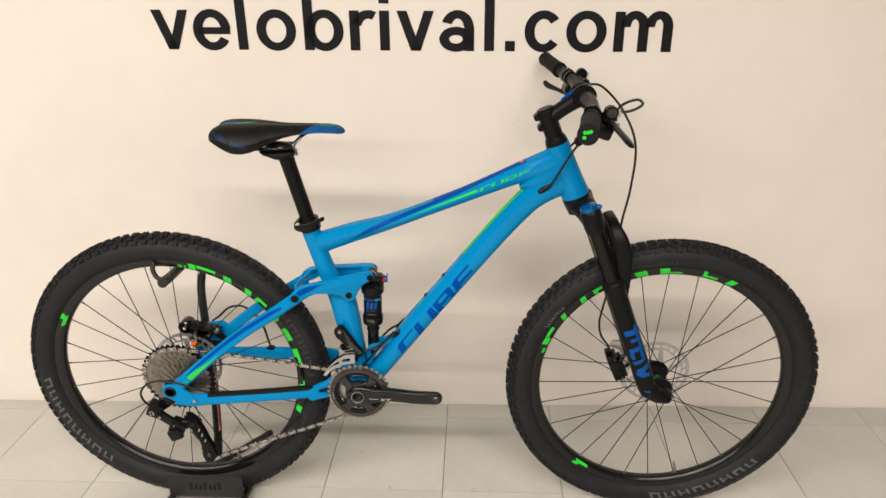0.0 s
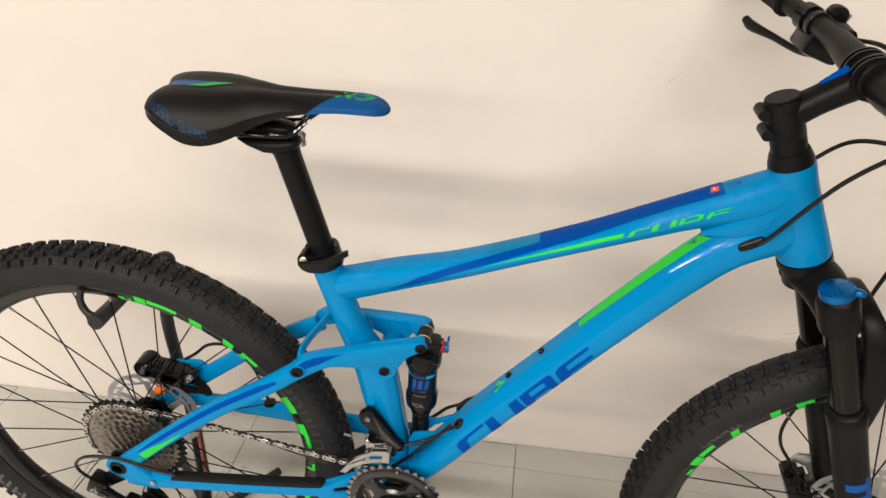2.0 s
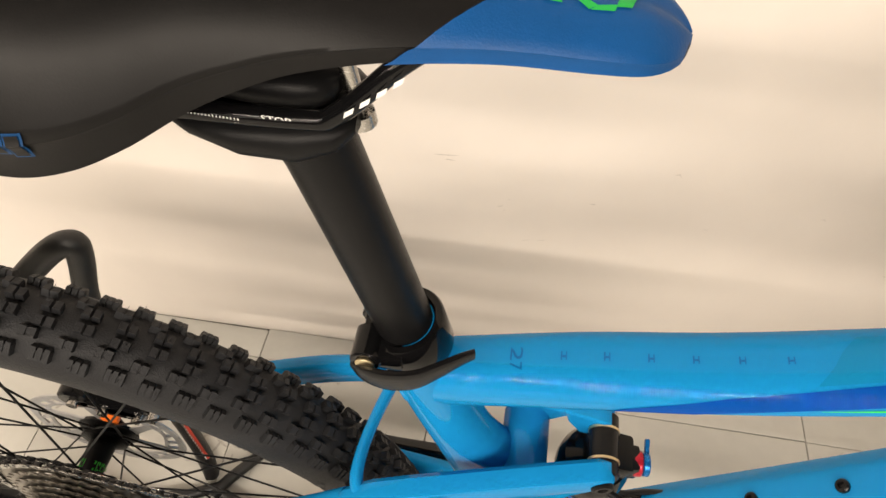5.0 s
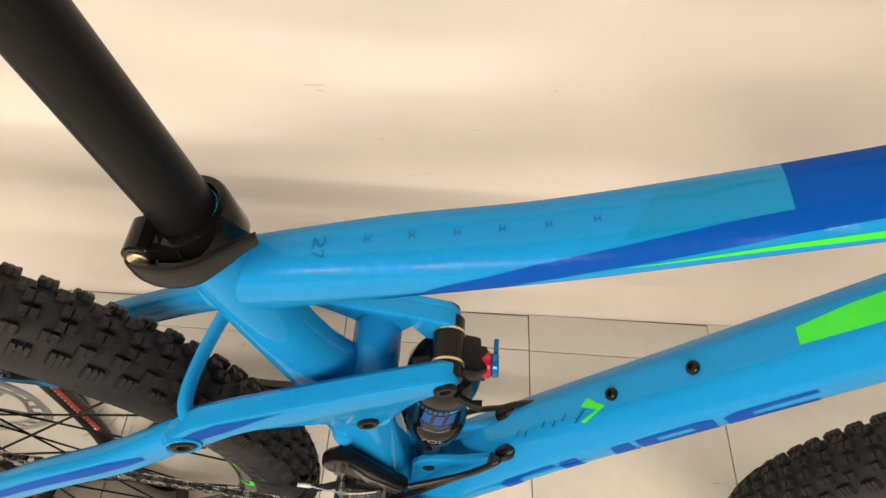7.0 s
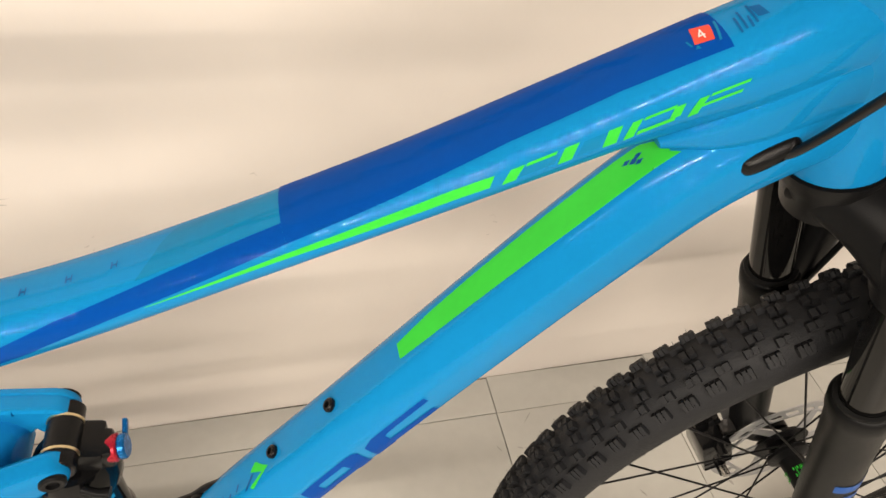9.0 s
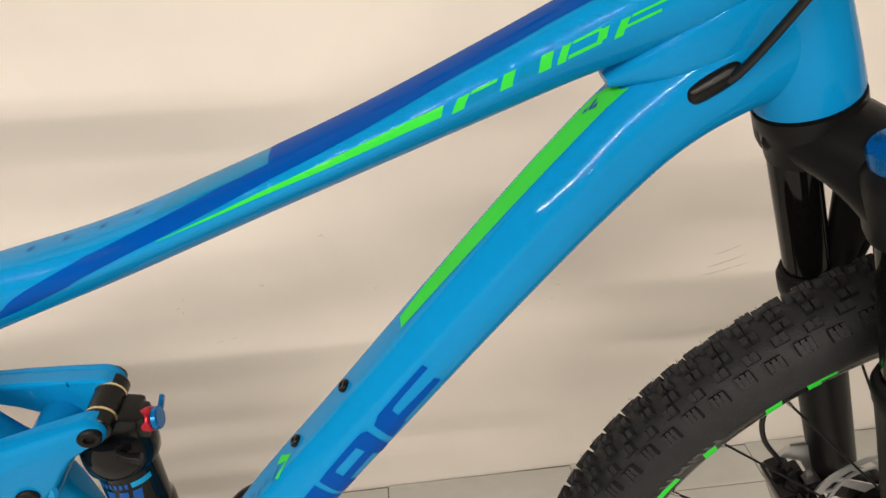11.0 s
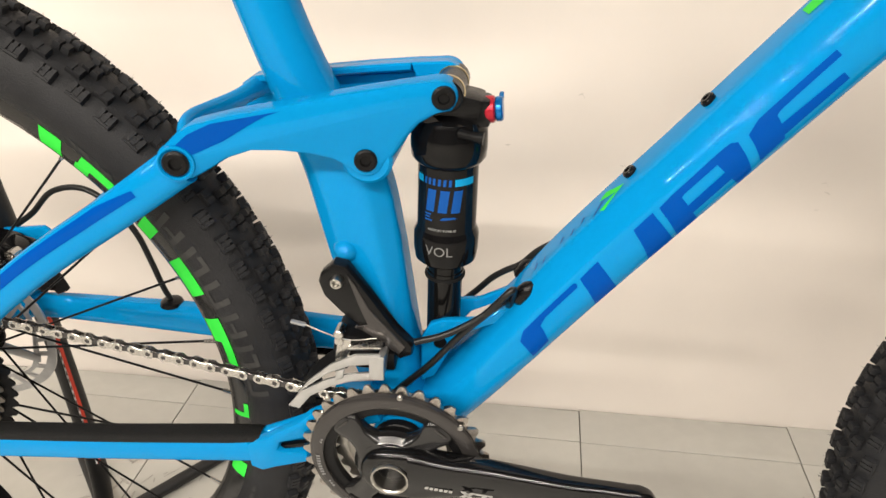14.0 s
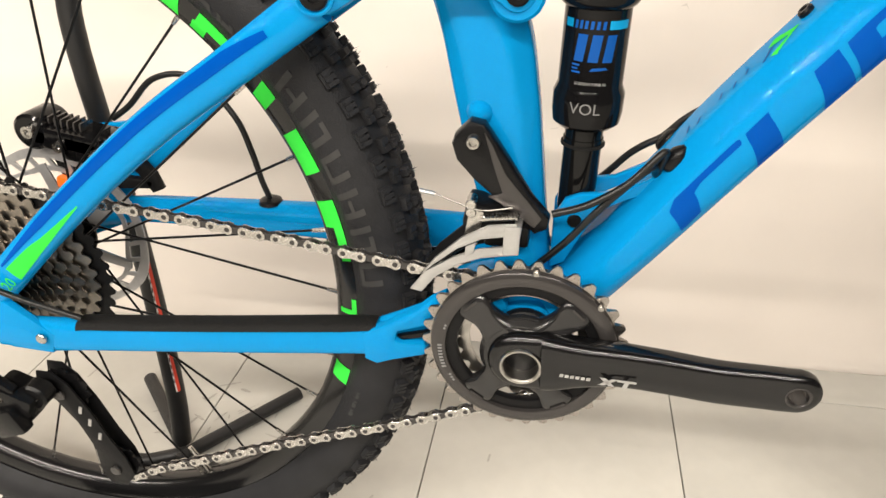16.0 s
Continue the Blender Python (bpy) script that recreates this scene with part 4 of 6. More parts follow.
    # spokes, three-cross, with silver nipples
    for k in range(28):
        side = 1 if k % 2 else -1
        cross = -68 if ((k + 1) // 2) % 2 else 68
        a, h = radians(k * 360 / 28 + turn), radians(k * 360 / 28 + turn + cross)
        fl = flange_l if side > 0 else -flange_r
        p = V(0.021 * math.cos(h), fl + side * 0.0025, 0.021 * math.sin(h))
        q = V((RIM_IN + 0.002) * math.cos(a), side * 0.0025, (RIM_IN + 0.002) * math.sin(a))
        d = (q - p).normalized()
        b = B()
        sweep(b, [p, q - d * 0.012], 0.00105, 8)
        sweep(b, [q - d * 0.013, q], [0.0016, 0.0021], 8, mat=1)
        part("spoke", b, [M_BLACKM, M_STEEL], hub)
    b = B()
    a = radians(turn + 284)
    d = V(math.cos(a), 0, math.sin(a))
    sweep(b, [d * (RIM_IN + 0.002), d * (RIM_IN - 0.012), d * (RIM_IN - 0.022), d * (RIM_IN - 0.034)], [0.0034, 0.003, 0.0028, 0.0024], 10)
    part("tyre_valve", b, M_STEEL, hub)
    return hub


G0, G1, GM = 0.2765, 0.2905, 0.2835


def bar_row(a0, a1, n, r0, r1, m=M_SIDEWALL):
    """Slots of thin strokes: two uprights and a crosspiece in each."""
    w, out = (a1 - a0) / n, []
    for k in range(n):
        a, t = a0 + k * w, w * 0.17
        lo, hi = ((r0, r0 + 0.0035), (r1 - 0.0035, r1), ((r0 + r1) / 2 - 0.0015, (r0 + r1) / 2 + 0.0015))[k % 3]
        out += [(a, a + t, r0, r1, w * 0.14, m), (a + w * 0.55, a + w * 0.55 + t, r0, r1, w * 0.14, m), (a + t, a + w * 0.55, lo, hi, 0, m)]
    return out


rear_green = [(147, 153, G0, GM, 1), (147, 150, GM, G1, 0), (78.4, 79.3, G0, GM, 0), (80, 81.8, G0, GM, 0.4), (74, 77.2, G0, G1, 0.5), (65.6, 74, GM, G1, 0), (57.2, 61, G0, G1, 1.2), (47.2, 50.6, G0, G1, 1),
              (39.2, 45, GM, G1, 0), (43, 45.3, G0, GM, 0), (30.6, 33.4, G0, G1, 0.6), (19.6, 26.3, G0 + 0.001, G1, 0.2), (10.8, 15.3, G0, G1, 0), (5, 10.8, GM, G1, 0), (355, 356, G0, G1, 0), (356, 358, GM + 0.003, G1, 0),
              (341, 344.5, G0, G1, -1)]
front_green = [(161, 163.5, G0, GM, 0.4), (155.5, 159.2, G0, G1, 0.4), (150, 155.5, GM, G1, 0), (142.5, 145, G0, G1, -1.2), (130.5, 133.2, G0, G1, -0.8), (124, 126, G0, G1, 0), (121.5, 124, GM, G1, 0), (101, 106.2, G0, G1, 1),
               (92, 96.2, G0, G1, 0.2), (86.8, 92, G0, GM - 0.002, 0), (71, 76.2, G0, GM - 0.001, 0), (76.2, 77.8, G0, G1, 0), (64, 67.2, G0, G1, -1.8), (231, 238, G0, GM, 1), (231, 234, GM, G1, -1)]
rear_bars = bar_row(181, 231, 8, 0.303, 0.318, M_GREYP) + bar_row(2, 34, 6, 0.300, 0.318) + bar_row(40, 47, 2, 0.301, 0.306) + bar_row(336, 342, 3, 0.302, 0.305)
front_bars = bar_row(271, 322, 8, 0.303, 0.318, M_GREYP) + bar_row(139, 151, 4, 0.301, 0.310, M_GREYP) + bar_row(90, 106, 5, 0.303, 0.311)
wheel("rear_wheel", "black rear wheel with spokes, disc and knobbly tyre", RA, 0.030, 0.019, 0.040, 0.080, rear_green, rear_bars, 9.4)
wheel("front_wheel", "black front wheel with spokes, disc and knobbly tyre", FA, 0.022, 0.030, 0.0375, 0.080, front_green, front_bars, 1.2, 0.988)

# ---------------------------------------------------------------- fork
LEG_D = V(0.3535, 0, -0.9354).normalized()


def leg_axis(s, dist):
    return V(0.9035, s * 0.059, 0.768) + LEG_D * dist


for s in (-1, 1):
    bm = B()
    lathe(bm, [(0, -0.01), (0.0165, -0.01), (0.0165, 0.18), (0, 0.18)], leg_axis(s, 0), LEG_D, 36, closed=False)
    part("fork_stanchion", bm, M_STANCH, bike, "gloss black fork stanchion")
    bm = B()
    lathe(bm, [(0, 0.158), (0.0170, 0.158), (0.0205, 0.160), (0.0222, 0.163), (0.0222, 0.176), (0.0210, 0.182), (0.0205, 0.22), (0.0205, 0.40), (0.0200, 0.425), (0.017, 0.445), (0.010, 0.455), (0, 0.457)], leg_axis(s, 0), LEG_D, 36, closed=False)
    foot = leg_axis(s, 0.435)
    sweep(bm, [foot + LEG_D * -0.02, foot + V(0.016, 0, -0.012), (FA.x, s * 0.058, FA.z - 0.002)], [0.018, 0.018, 0.0155], 20, 5)
    cyl(bm, (FA.x, s * 0.047, FA.z), (FA.x, s * 0.0655, FA.z), 0.0155, bevel=0.002, seg=28)
    leg = part("fork_lower_leg", bm, M_BLACKM, bike, "matt black fork leg")
    bm = B()
    lathe(bm, [(0.0168, 0.1560), (0.0195, 0.1562), (0.0200, 0.1585), (0.0168, 0.1590)], leg_axis(s, 0), LEG_D, 36)
    part("wiper_seal", bm, M_GRIP, leg)
    if s < 0:
        side = V(0, -1, 0)
        fwd = LEG_D.cross(side)

        def leg_surf(u, v, r=0.0209):
            return leg_axis(-1, v) + (side * math.cos(radians(u)) + fwd * math.sin(radians(u))) * r

        for u0, u1, v0, v1, sk in [(-52, -30, 0.262, 0.306, 0), (-30, 34, 0.270, 0.283, 0), (-30, 10, 0.292, 0.300, 0), (-48, -30, 0.306, 0.322, 0), (-46, 38, 0.312, 0.322, 0.004), (-46, -22, 0.322, 0.344, 0),
                                   (14, 38, 0.318, 0.342, 0), (-40, 36, 0.344, 0.352, 0.004), (-50, 30, 0.360, 0.372, 0.010), (-44, 40, 0.384, 0.394, -0.010), (-16, 16, 0.366, 0.390, 0)]:
            b = B()
            patch(b, leg_surf, ((u0, v0), (u1, v0 + sk), (u1, v1 + sk), (u0, v1)), 8, 4)
            part("fork_mark", b, M_SKY, leg)
        b = B()
        patch(b, leg_surf, ((-8, 0.428), (24, 0.424), (24, 0.428), (-8, 0.433)), 6, 3)
        part("fork_mark", b, M_SKY, leg)
        b = B()
        lathe(b, [(0.0, 0.001), (0.005, 0.001), (0.006, 0.004), (0.0125, 0.004), (0.0135, 0.002), (0.0135, -0.004)], (FA.x, -0.0655, FA.z), (0, -1, 0), 24, closed=False)
        part("front_axle_cap", b, M_BLACKG, leg)

# crown: two shoulders and the middle over the steerer
bm = B()
C = HT0 - ax * 0.020
for s in (-1, 1):
    t0 = leg_axis(s, 0.004)
    rings = []
    for f in np.linspace(0, 1, 9):
        e = f * f * (3 - 2 * f)
        c = C.lerp(t0 + LEG_D * 0.018, f) + V(0, 0, 0.006 * math.sin(math.pi * f))
        h, w = 0.020 + 0.006 * e, 0.028 - 0.0065 * e
        rings.append([c + LEG_D * (h * math.sin(a)) * 0.9 + V(0.9354, 0, 0.3535) * (w * math.cos(a)) for a in np.linspace(0, 2 * math.pi, 20, endpoint=False)])
    skin(bm, rings)
    lathe(bm, [(0, -0.005), (0.017, -0.005), (0.0205, -0.001), (0.0212, 0.005), (0.0212, 0.034), (0.0195, 0.041), (0.0168, 0.042), (0, 0.042)], leg_axis(s, 0), LEG_D, 32, closed=False)
crown = part("fork_crown", bm, M_BLACKM, bike, "matt black fork crown")
bm = B()
lathe(bm, [(0, -0.003), (0.0285, -0.003), (0.0285, -0.012), (0.0265, -0.016), (0.026, -0.034), (0, -0.036)], HT0, ax, 36, closed=False)
part("crown_race", bm, M_BLACKM, bike)
bm = B()
lathe(bm, [(0.0, -0.016), (0.010, -0.016), (0.0125, -0.0145), (0.0168, -0.014), (0.0178, -0.0115), (0.0170, -0.0045), (0.0, -0.0045)], leg_axis(-1, 0), LEG_D, 24, closed=False)
sweep(bm, [leg_axis(-1, -0.0105), leg_axis(-1, -0.011) + V(0.018, -0.006, 0.003), leg_axis(-1, -0.010) + V(0.024, -0.008, 0.003)], [0.006, 0.005, 0.003], 12, 4)
part("compression_dial", bm, M_BLUEA, crown, "blue anodised fork lever")
# arch joining the lower legs in front of the tyre
bm = B()
pts = [V(0.972, -0.053, 0.600), V(0.967, -0.054, 0.655), V(0.958, -0.050, 0.700), V(0.950, -0.032, 0.728), V(0.948, 0, 0.736)]
pts += [V(p.x, -p.y, p.z) for p in reversed(pts[:-1])]
pts2 = [V(0.992, -0.055, 0.585), V(0.993, -0.055, 0.658), V(0.983, -0.050, 0.704), V(0.965, -0.030, 0.733), V(0.962, 0, 0.738)]
pts2 += [V(p.x, -p.y, p.z) for p in reversed(pts2[:-1])]
pairs = spline([(*p, *q) for p, q in zip(pts, pts2)], 6)
rings = []
for i, row in enumerate(pairs):
    p, q = Vector(row[:3]), Vector(row[3:])
    d = Vector(pairs[min(i + 1, len(pairs) - 1)][:3]) - Vector(pairs[max(i - 1, 0)][:3])
    u = (q - p).normalized()
    n = d.cross(u).normalized()
    h = (q - p).length / 2 + 0.004
    rings.append([(p + q) / 2 + u * (h * math.copysign(abs(math.cos(t)) ** 0.7, math.cos(t))) + n * (0.0075 * math.copysign(abs(math.sin(t)) ** 0.7, math.sin(t))) for t in np.linspace(0, 2 * math.pi, 20, endpoint=False)])
skin(bm, rings)
part("fork_arch", bm, M_BLACKM, bike, "matt black fork brace")

# ---------------------------------------------------------------- steerer, stem, bar
bm = B()
lathe(bm, [(0, 0.0005), (0.0225, 0.0005), (0.0225, 0.004), (0.0205, 0.012), (0.0190, 0.016), (0.0175, 0.0165), (0.0175, 0.034), (0, 0.034)], HT1, ax, 32, closed=False)
part("headset_spacer", bm, M_BLACKM, bike)
bm = B()
lathe(bm, [(0, 0.030), (0.0165, 0.030), (0.0178, 0.032), (0.0178, 0.070), (0.0168, 0.073), (0, 0.073)], HT1, ax, 32, closed=False)
BARC = V(0.8850, 0, 0.985)
sc = HT1 + ax * 0.055
sweep(bm, [sc + V(0.004, 0, 0.0015), sc.lerp(BARC, 0.35), sc.lerp(BARC, 0.7), BARC], [0.0165, 0.0150, 0.0160, 0.0195], 20, 4)
cyl(bm, (BARC.x, -0.023, BARC.z), (BARC.x, 0.023, BARC.z), 0.0205, bevel=0.002, seg=28)
for dz in (0.040, 0.062):
    c = HT1 + ax * dz
    cyl(bm, c + V(-0.019, -0.012, -0.005), c + V(-0.019, 0.012, -0.005), 0.0062, bevel=0.001)
stem = part("stem", bm, M_BLACKM, bike, "matt black stem")
bm = B()
sweep(bm, [sc.lerp(BARC, 0.40) + V(-0.0035, 0, 0.0160), sc.lerp(BARC, 0.72) + V(-0.004, 0, 0.0170)], [0.0022, 0.0048], 8)
part("stem_graphic", bm, M_BLUE, stem)
bm = B()
cyl(bm, HT1 + ax * 0.073, HT1 + ax * 0.0755, 0.0165, bevel=0.001, seg=28)
part("top_cap", bm, M_BLACKM, stem)
bm = B()
for dy in (-0.016, -0.008, 0.008, 0.016):
    cyl(bm, (BARC.x - 0.004, dy - 0.0015, BARC.z + 0.001), (BARC.x - 0.004, dy + 0.0015, BARC.z + 0.001), 0.0212, seg=24)
part("clamp_ribs", bm, M_PLASTIC, stem)


def bar_point(y):
    """Centre of the handlebar at a width y."""
    a = abs(y)
    x = np.interp(a, [0, 0.04, 0.10, 0.16, 0.22, 0.34], [0.885, 0.885, 0.884, 0.876, 0.864, 0.8405])
    z = np.interp(a, [0, 0.04, 0.10, 0.16, 0.22, 0.34], [0.983, 0.983, 0.986, 0.989, 0.9915, 0.998])
    return V(x, y, z + y * 0.034)


bm = B()
ys = np.linspace(-0.330, 0.330, 41)
sweep(bm, [bar_point(y) for y in ys], [0.0158 if abs(y) < 0.05 else 0.0158 - min((abs(y) - 0.05) / 0.08, 1) * 0.0047 for y in ys], 20)
handlebar = part("handlebar", bm, M_BLACKM, bike, "matt black riser handlebar")
for s in (-1, 1):
    bm = B()
    ys = np.linspace(0.230, 0.336, 26)
    sweep(bm, [bar_point(s * y) for y in ys], [0.0155 if k in (0, 25) else 0.0152 + 0.0003 * (k % 2) for k in range(26)], 20)
    cyl(bm, bar_point(s * 0.224), bar_point(s * 0.232), 0.0168, bevel=0.001)
    cyl(bm, bar_point(s * 0.332), bar_point(s * 0.3378), 0.0163, bevel=0.0015, seg=28)
    grip = part("grip", bm, M_GRIP, handlebar, "black rubber grip")
    b = B()
    e = bar_point(s * 0.3385)
    for dx, dz in ((-0.0048, 0.0032), (-0.0004, 0.0034), (0.0042, 0.0046), (-0.0050, -0.0042)):
        lathe(b, [(0, -0.001), (0.0030, -0.001), (0.0030, 0.0005), (0, 0.0005)], (e.x + dx, e.y, e.z + dz), (0, s, 0), 6, closed=False)
    part("grip_mark", b, M_GREEN, grip)
    # brake lever: clamp, reservoir and blade
    c = bar_point(s * 0.176)
    bm = B()
    cyl(bm, bar_point(s * 0.164), bar_point(s * 0.182), 0.0155, bevel=0.001)
    sweep(bm, [c + V(0.014, 0, -0.006), c + V(0.030, s * -0.012, -0.008), c + V(0.034, s * -0.045, -0.010)], [0.010, 0.0105, 0.0085], 14, 4)
    lathe(bm, [(0.0, 0.0), (0.0105, 0.0), (0.0118, 0.002), (0.0118, 0.016), (0.0108, 0.018), (0.0090, 0.018), (0.0086, 0.0165), (0.0, 0.0165)], c + V(0.031, s * -0.008, 0.003), (0, s, 0), 24, closed=False)
    lever = part("brake_lever", bm, M_BLACKG, handlebar, "black hydraulic brake lever")
    b = B()
    lathe(b, [(0.0, 0.0), (0.0084, 0.0), (0.0084, 0.0012), (0.0030, 0.0012), (0.0028, 0.0002), (0.0, 0.0002)], c + V(0.031, s * 0.0085, 0.003), (0, s, 0), 20, closed=False)
    part("reservoir_cap", b, M_RING, lever, "grey round reservoir cap")
    b = B()
    block(b, c + V(0.043, s * 0.004, 0.001), (0.006, 0.012, 0.010), (0, 25, 0), 0.0015)
    block(b, c + V(0.036, s * 0.030, -0.010), (0.010, 0.008, 0.006), (0, 30, 0), 0.0015)
    part("lever_pivot", b, M_SILVER, lever)
    b = B()
    rings = []
    for x, y, z, w, h in spline([(0.030, 0.020, -0.010, 0.0060, 0.0050), (0.031, 0.050, -0.012, 0.0070, 0.0050), (0.033, 0.080, -0.014, 0.0090, 0.0048), (0.036, 0.105, -0.017, 0.0110, 0.0048), (0.038, 0.122, -0.020, 0.0100, 0.0044), (0.039, 0.132, -0.021, 0.0050, 0.0030)], 4):
        q = c + V(x, s * y, z)
        rings.append([q + V(w * math.cos(t) * 0.8 + h * math.sin(t) * 0.6, 0, -w * math.cos(t) * 0.6 + h * math.sin(t) * 0.8) for t in np.linspace(0, 2 * math.pi, 14, endpoint=False)])
    skin(b, rings)
    part("lever_blade", b, M_BLACKM, lever)
    # shifter pod with thumb paddle below the bar
    bm = B()
    cyl(bm, bar_point(s * 0.146), bar_point(s * 0.156), 0.0145, bevel=0.001)
    block(bm, c + V(0.014, s * -0.014, -0.026), (0.044, 0.056, 0.026), (0, 20, 0), 0.007)
    block(bm, c + V(0.032, s * -0.020, -0.012), (0.022, 0.040, 0.018), (0, 10, 0), 0.005)
    pod = part("shifter", bm, M_PLASTIC, handlebar, "black gear shifter")
    b = B()
    if s > 0:
        sweep(b, [c + V(0.022, 0.006, -0.044), c + V(0.012, 0.034, -0.048), c + V(-0.009, 0.074, -0.043), c + V(-0.027, 0.110, -0.040), c + V(-0.034, 0.124, -0.034)], [0.0045, 0.0042, 0.0046, 0.0068, 0.0050], 12, 4)
    else:
        sweep(b, [c + V(0.004, 0.010, -0.036), c + V(-0.014, -0.012, -0.040), c + V(-0.024, -0.026, -0.040)], [0.005, 0.006, 0.0085], 12, 4)
    part("shifter_paddle", b, M_PLASTIC, pod)

# ---------------------------------------------------------------- cables
def hose(name, pts, r=0.0025, label="", mat=None, parent=bike):
    b = B()
    sweep(b, pts, r, 10, 8)
    return part(name, b, mat or M_HOSE, parent, label)


hose("brake_hose", [bar_point(0.14) + V(0.034, 0, -0.010), (0.935, 0.09, 0.985), (0.972, 0.05, 0.945), (0.999, 0.03, 0.880), (0.998, 0.03, 0.790), (0.987, 0.035, 0.706), (0.985, 0.048, 0.60), (0.974, 0.058, 0.52), (0.966, 0.062, 0.46), (0.972, 0.060, 0.425), (0.992, 0.056, 0.396)], label="black front brake hose")
hose("gear_cable", [DT.at(0.822, 12, -0.001), DT.at(0.833, 14, 0.006), (0.868, -0.055, 0.896), (0.905, -0.085, 0.950), (0.925, -0.115, 0.975), (0.905, -0.14, 0.985)], 0.0024, "black gear cable into the down tube")
hose("gear_cable", [(0.905, -0.155, 0.985), (0.935, -0.160, 0.985), (0.958, -0.16, 0.996), (0.950, -0.155, 1.004), (0.925, -0.150, 0.993), (0.915, -0.12, 0.96), (0.930, -0.04, 0.93), (0.90, 0.03, 0.905), (0.855, 0.038, 0.856), DT.at(0.833, 166, 0.006), DT.at(0.822, 168, -0.001)], 0.0024, "looped black cable")
for s in (-1, 1):
    bm = B()
    c = DT.at(0.820, 12 if s < 0 else 168, -0.0032)
    d = (DT.at(0.832, 12 if s < 0 else 168, -0.0032) - c).normalized()
    sweep(bm, [c - d * 0.0155, c - d * 0.012, c, c + d * 0.011, c + d * 0.0145], [0.003, 0.0058, 0.0066, 0.0058, 0.003], 14, 4)
    part("cable_port", bm, M_PLASTIC, bike, "black rubber cable port")
for s in (-1, 1):
    bm = B()
    c = DT.at(0.530, 62 if s < 0 else 118, -0.001)
    d = (DT.at(0.545, 62 if s < 0 else 118, -0.001) - c).normalized()
    sweep(bm, [c - d * 0.013, c - d * 0.010, c, c + d * 0.006], [0.0042, 0.006, 0.0058, 0.002], 14, 4)
    part("cable_port", bm, M_PLASTIC, bike, "black rubber cable port")
P0 = DT.at(0.520, 62, 0.002)
hose("gear_cable", [P0, (0.503, -0.026, 0.474), (0.483, -0.030, 0.453), (0.459, -0.033, 0.438), (0.437, -0.037, 0.432)], 0.0025)
hose("brake_hose", [P0 + V(0, 0.003, -0.003), (0.495, -0.0275, 0.463), (0.469, -0.031, 0.437), (0.448, -0.033, 0.411), (0.430, -0.034, 0.392), (0.412, -0.030, 0.370)], 0.0025)
hose("brake_hose", [(0.530, 0.017, 0.489), (0.518, 0.019, 0.479), (0.507, 0.020, 0.467), (0.496, 0.021, 0.460), (0.486, 0.022, 0.452), (0.474, 0.022, 0.439), (0.455, 0.022, 0.420)], 0.0025)
hose("rear_brake_hose", [(0.197, 0.057, 0.381), (0.193, 0.055, 0.400), (0.189, 0.054, 0.425), (0.180, 0.056, 0.452), (0.160, 0.060, 0.475), (0.135, 0.064, 0.486), (0.105, 0.066, 0.480), (0.080, 0.066, 0.458), (0.062, 0.064, 0.446)], 0.0026, "black rear brake hose")
bm = B()
lathe(bm, [(0, 0), (0.0105, 0), (0.0095, 0.003), (0.005, 0.0055), (0, 0.0055)], (0.197, 0.057, 0.3785), (0, 0, 1), 20, closed=False)
part("hose_grommet", bm, M_PLASTIC, bike)


# ---------------------------------------------------------------- brake calipers
def caliper(name, c, lean, label, size=1.0):
    b = B()
    m = pose(*c, 0, lean, 0) @ Matrix.Scale(size, 4)
    for off, dims in (((0, 0, 0), (0.048, 0.036, 0.020)), ((0.004, 0.010, 0.010), (0.036, 0.014, 0.014)), ((0.004, -0.012, 0.009), (0.034, 0.010, 0.014)), ((-0.026, 0.006, -0.002), (0.014, 0.014, 0.012))):
        block(b, m @ V(*off), [k * size for k in dims], (0, lean, 0), 0.003)
    for k in (-0.020, 0.020):
        cyl(b, m @ V(k, -0.008, 0.004), m @ V(k, -0.026, 0.004), 0.005, bevel=0.0006, seg=14)
    body = part(name, b, M_BLACKG, bike, label)
    for k in range(5):
        b = B()
        block(b, m @ V(-0.012 + 0.006 * k, 0, 0.019), (0.0016, 0.014, 0.014), (0, lean, 0), 0.0003)
        part("cooling_fin", b, M_RING, body)
    b = B()
    cyl(b, m @ V(0.018, -0.019, 0.005), m @ V(0.018, -0.0285, 0.005), 0.0042, bevel=0.0008, seg=14)
    part("caliper_bolt", b, M_STEEL, body)
    return body


# rear caliper, lying along the left stays
bm = B()
block(bm, (0.036, 0.046, 0.436), (0.066, 0.034, 0.020), (0, 11, 0), 0.005)
block(bm, (0.050, 0.036, 0.430), (0.036, 0.014, 0.026), (0, 11, 0), 0.005)
lathe(bm, [(0, 0), (0.013, 0), (0.0155, 0.002), (0.0160, 0.008), (0.0160, 0.030), (0.0140, 0.034), (0, 0.034)], (0.008, 0.029, 0.444), (0, 1, 0), 28, closed=False)
block(bm, (0.077, 0.042, 0.434), (0.022, 0.020, 0.020), (0, 11, 0), 0.004)
cal = part("rear_brake_caliper", bm, M_BLACKG, bike, "black hydraulic rear brake caliper")
for k in range(6):
    bm = B()
    block(bm, (0.022 + 0.0055 * k, 0.044, 0.4485 - 0.0011 * k), (0.0016, 0.016, 0.015), (0, 11, 0), 0.0003)
    part("cooling_fin", bm, M_RING, cal)
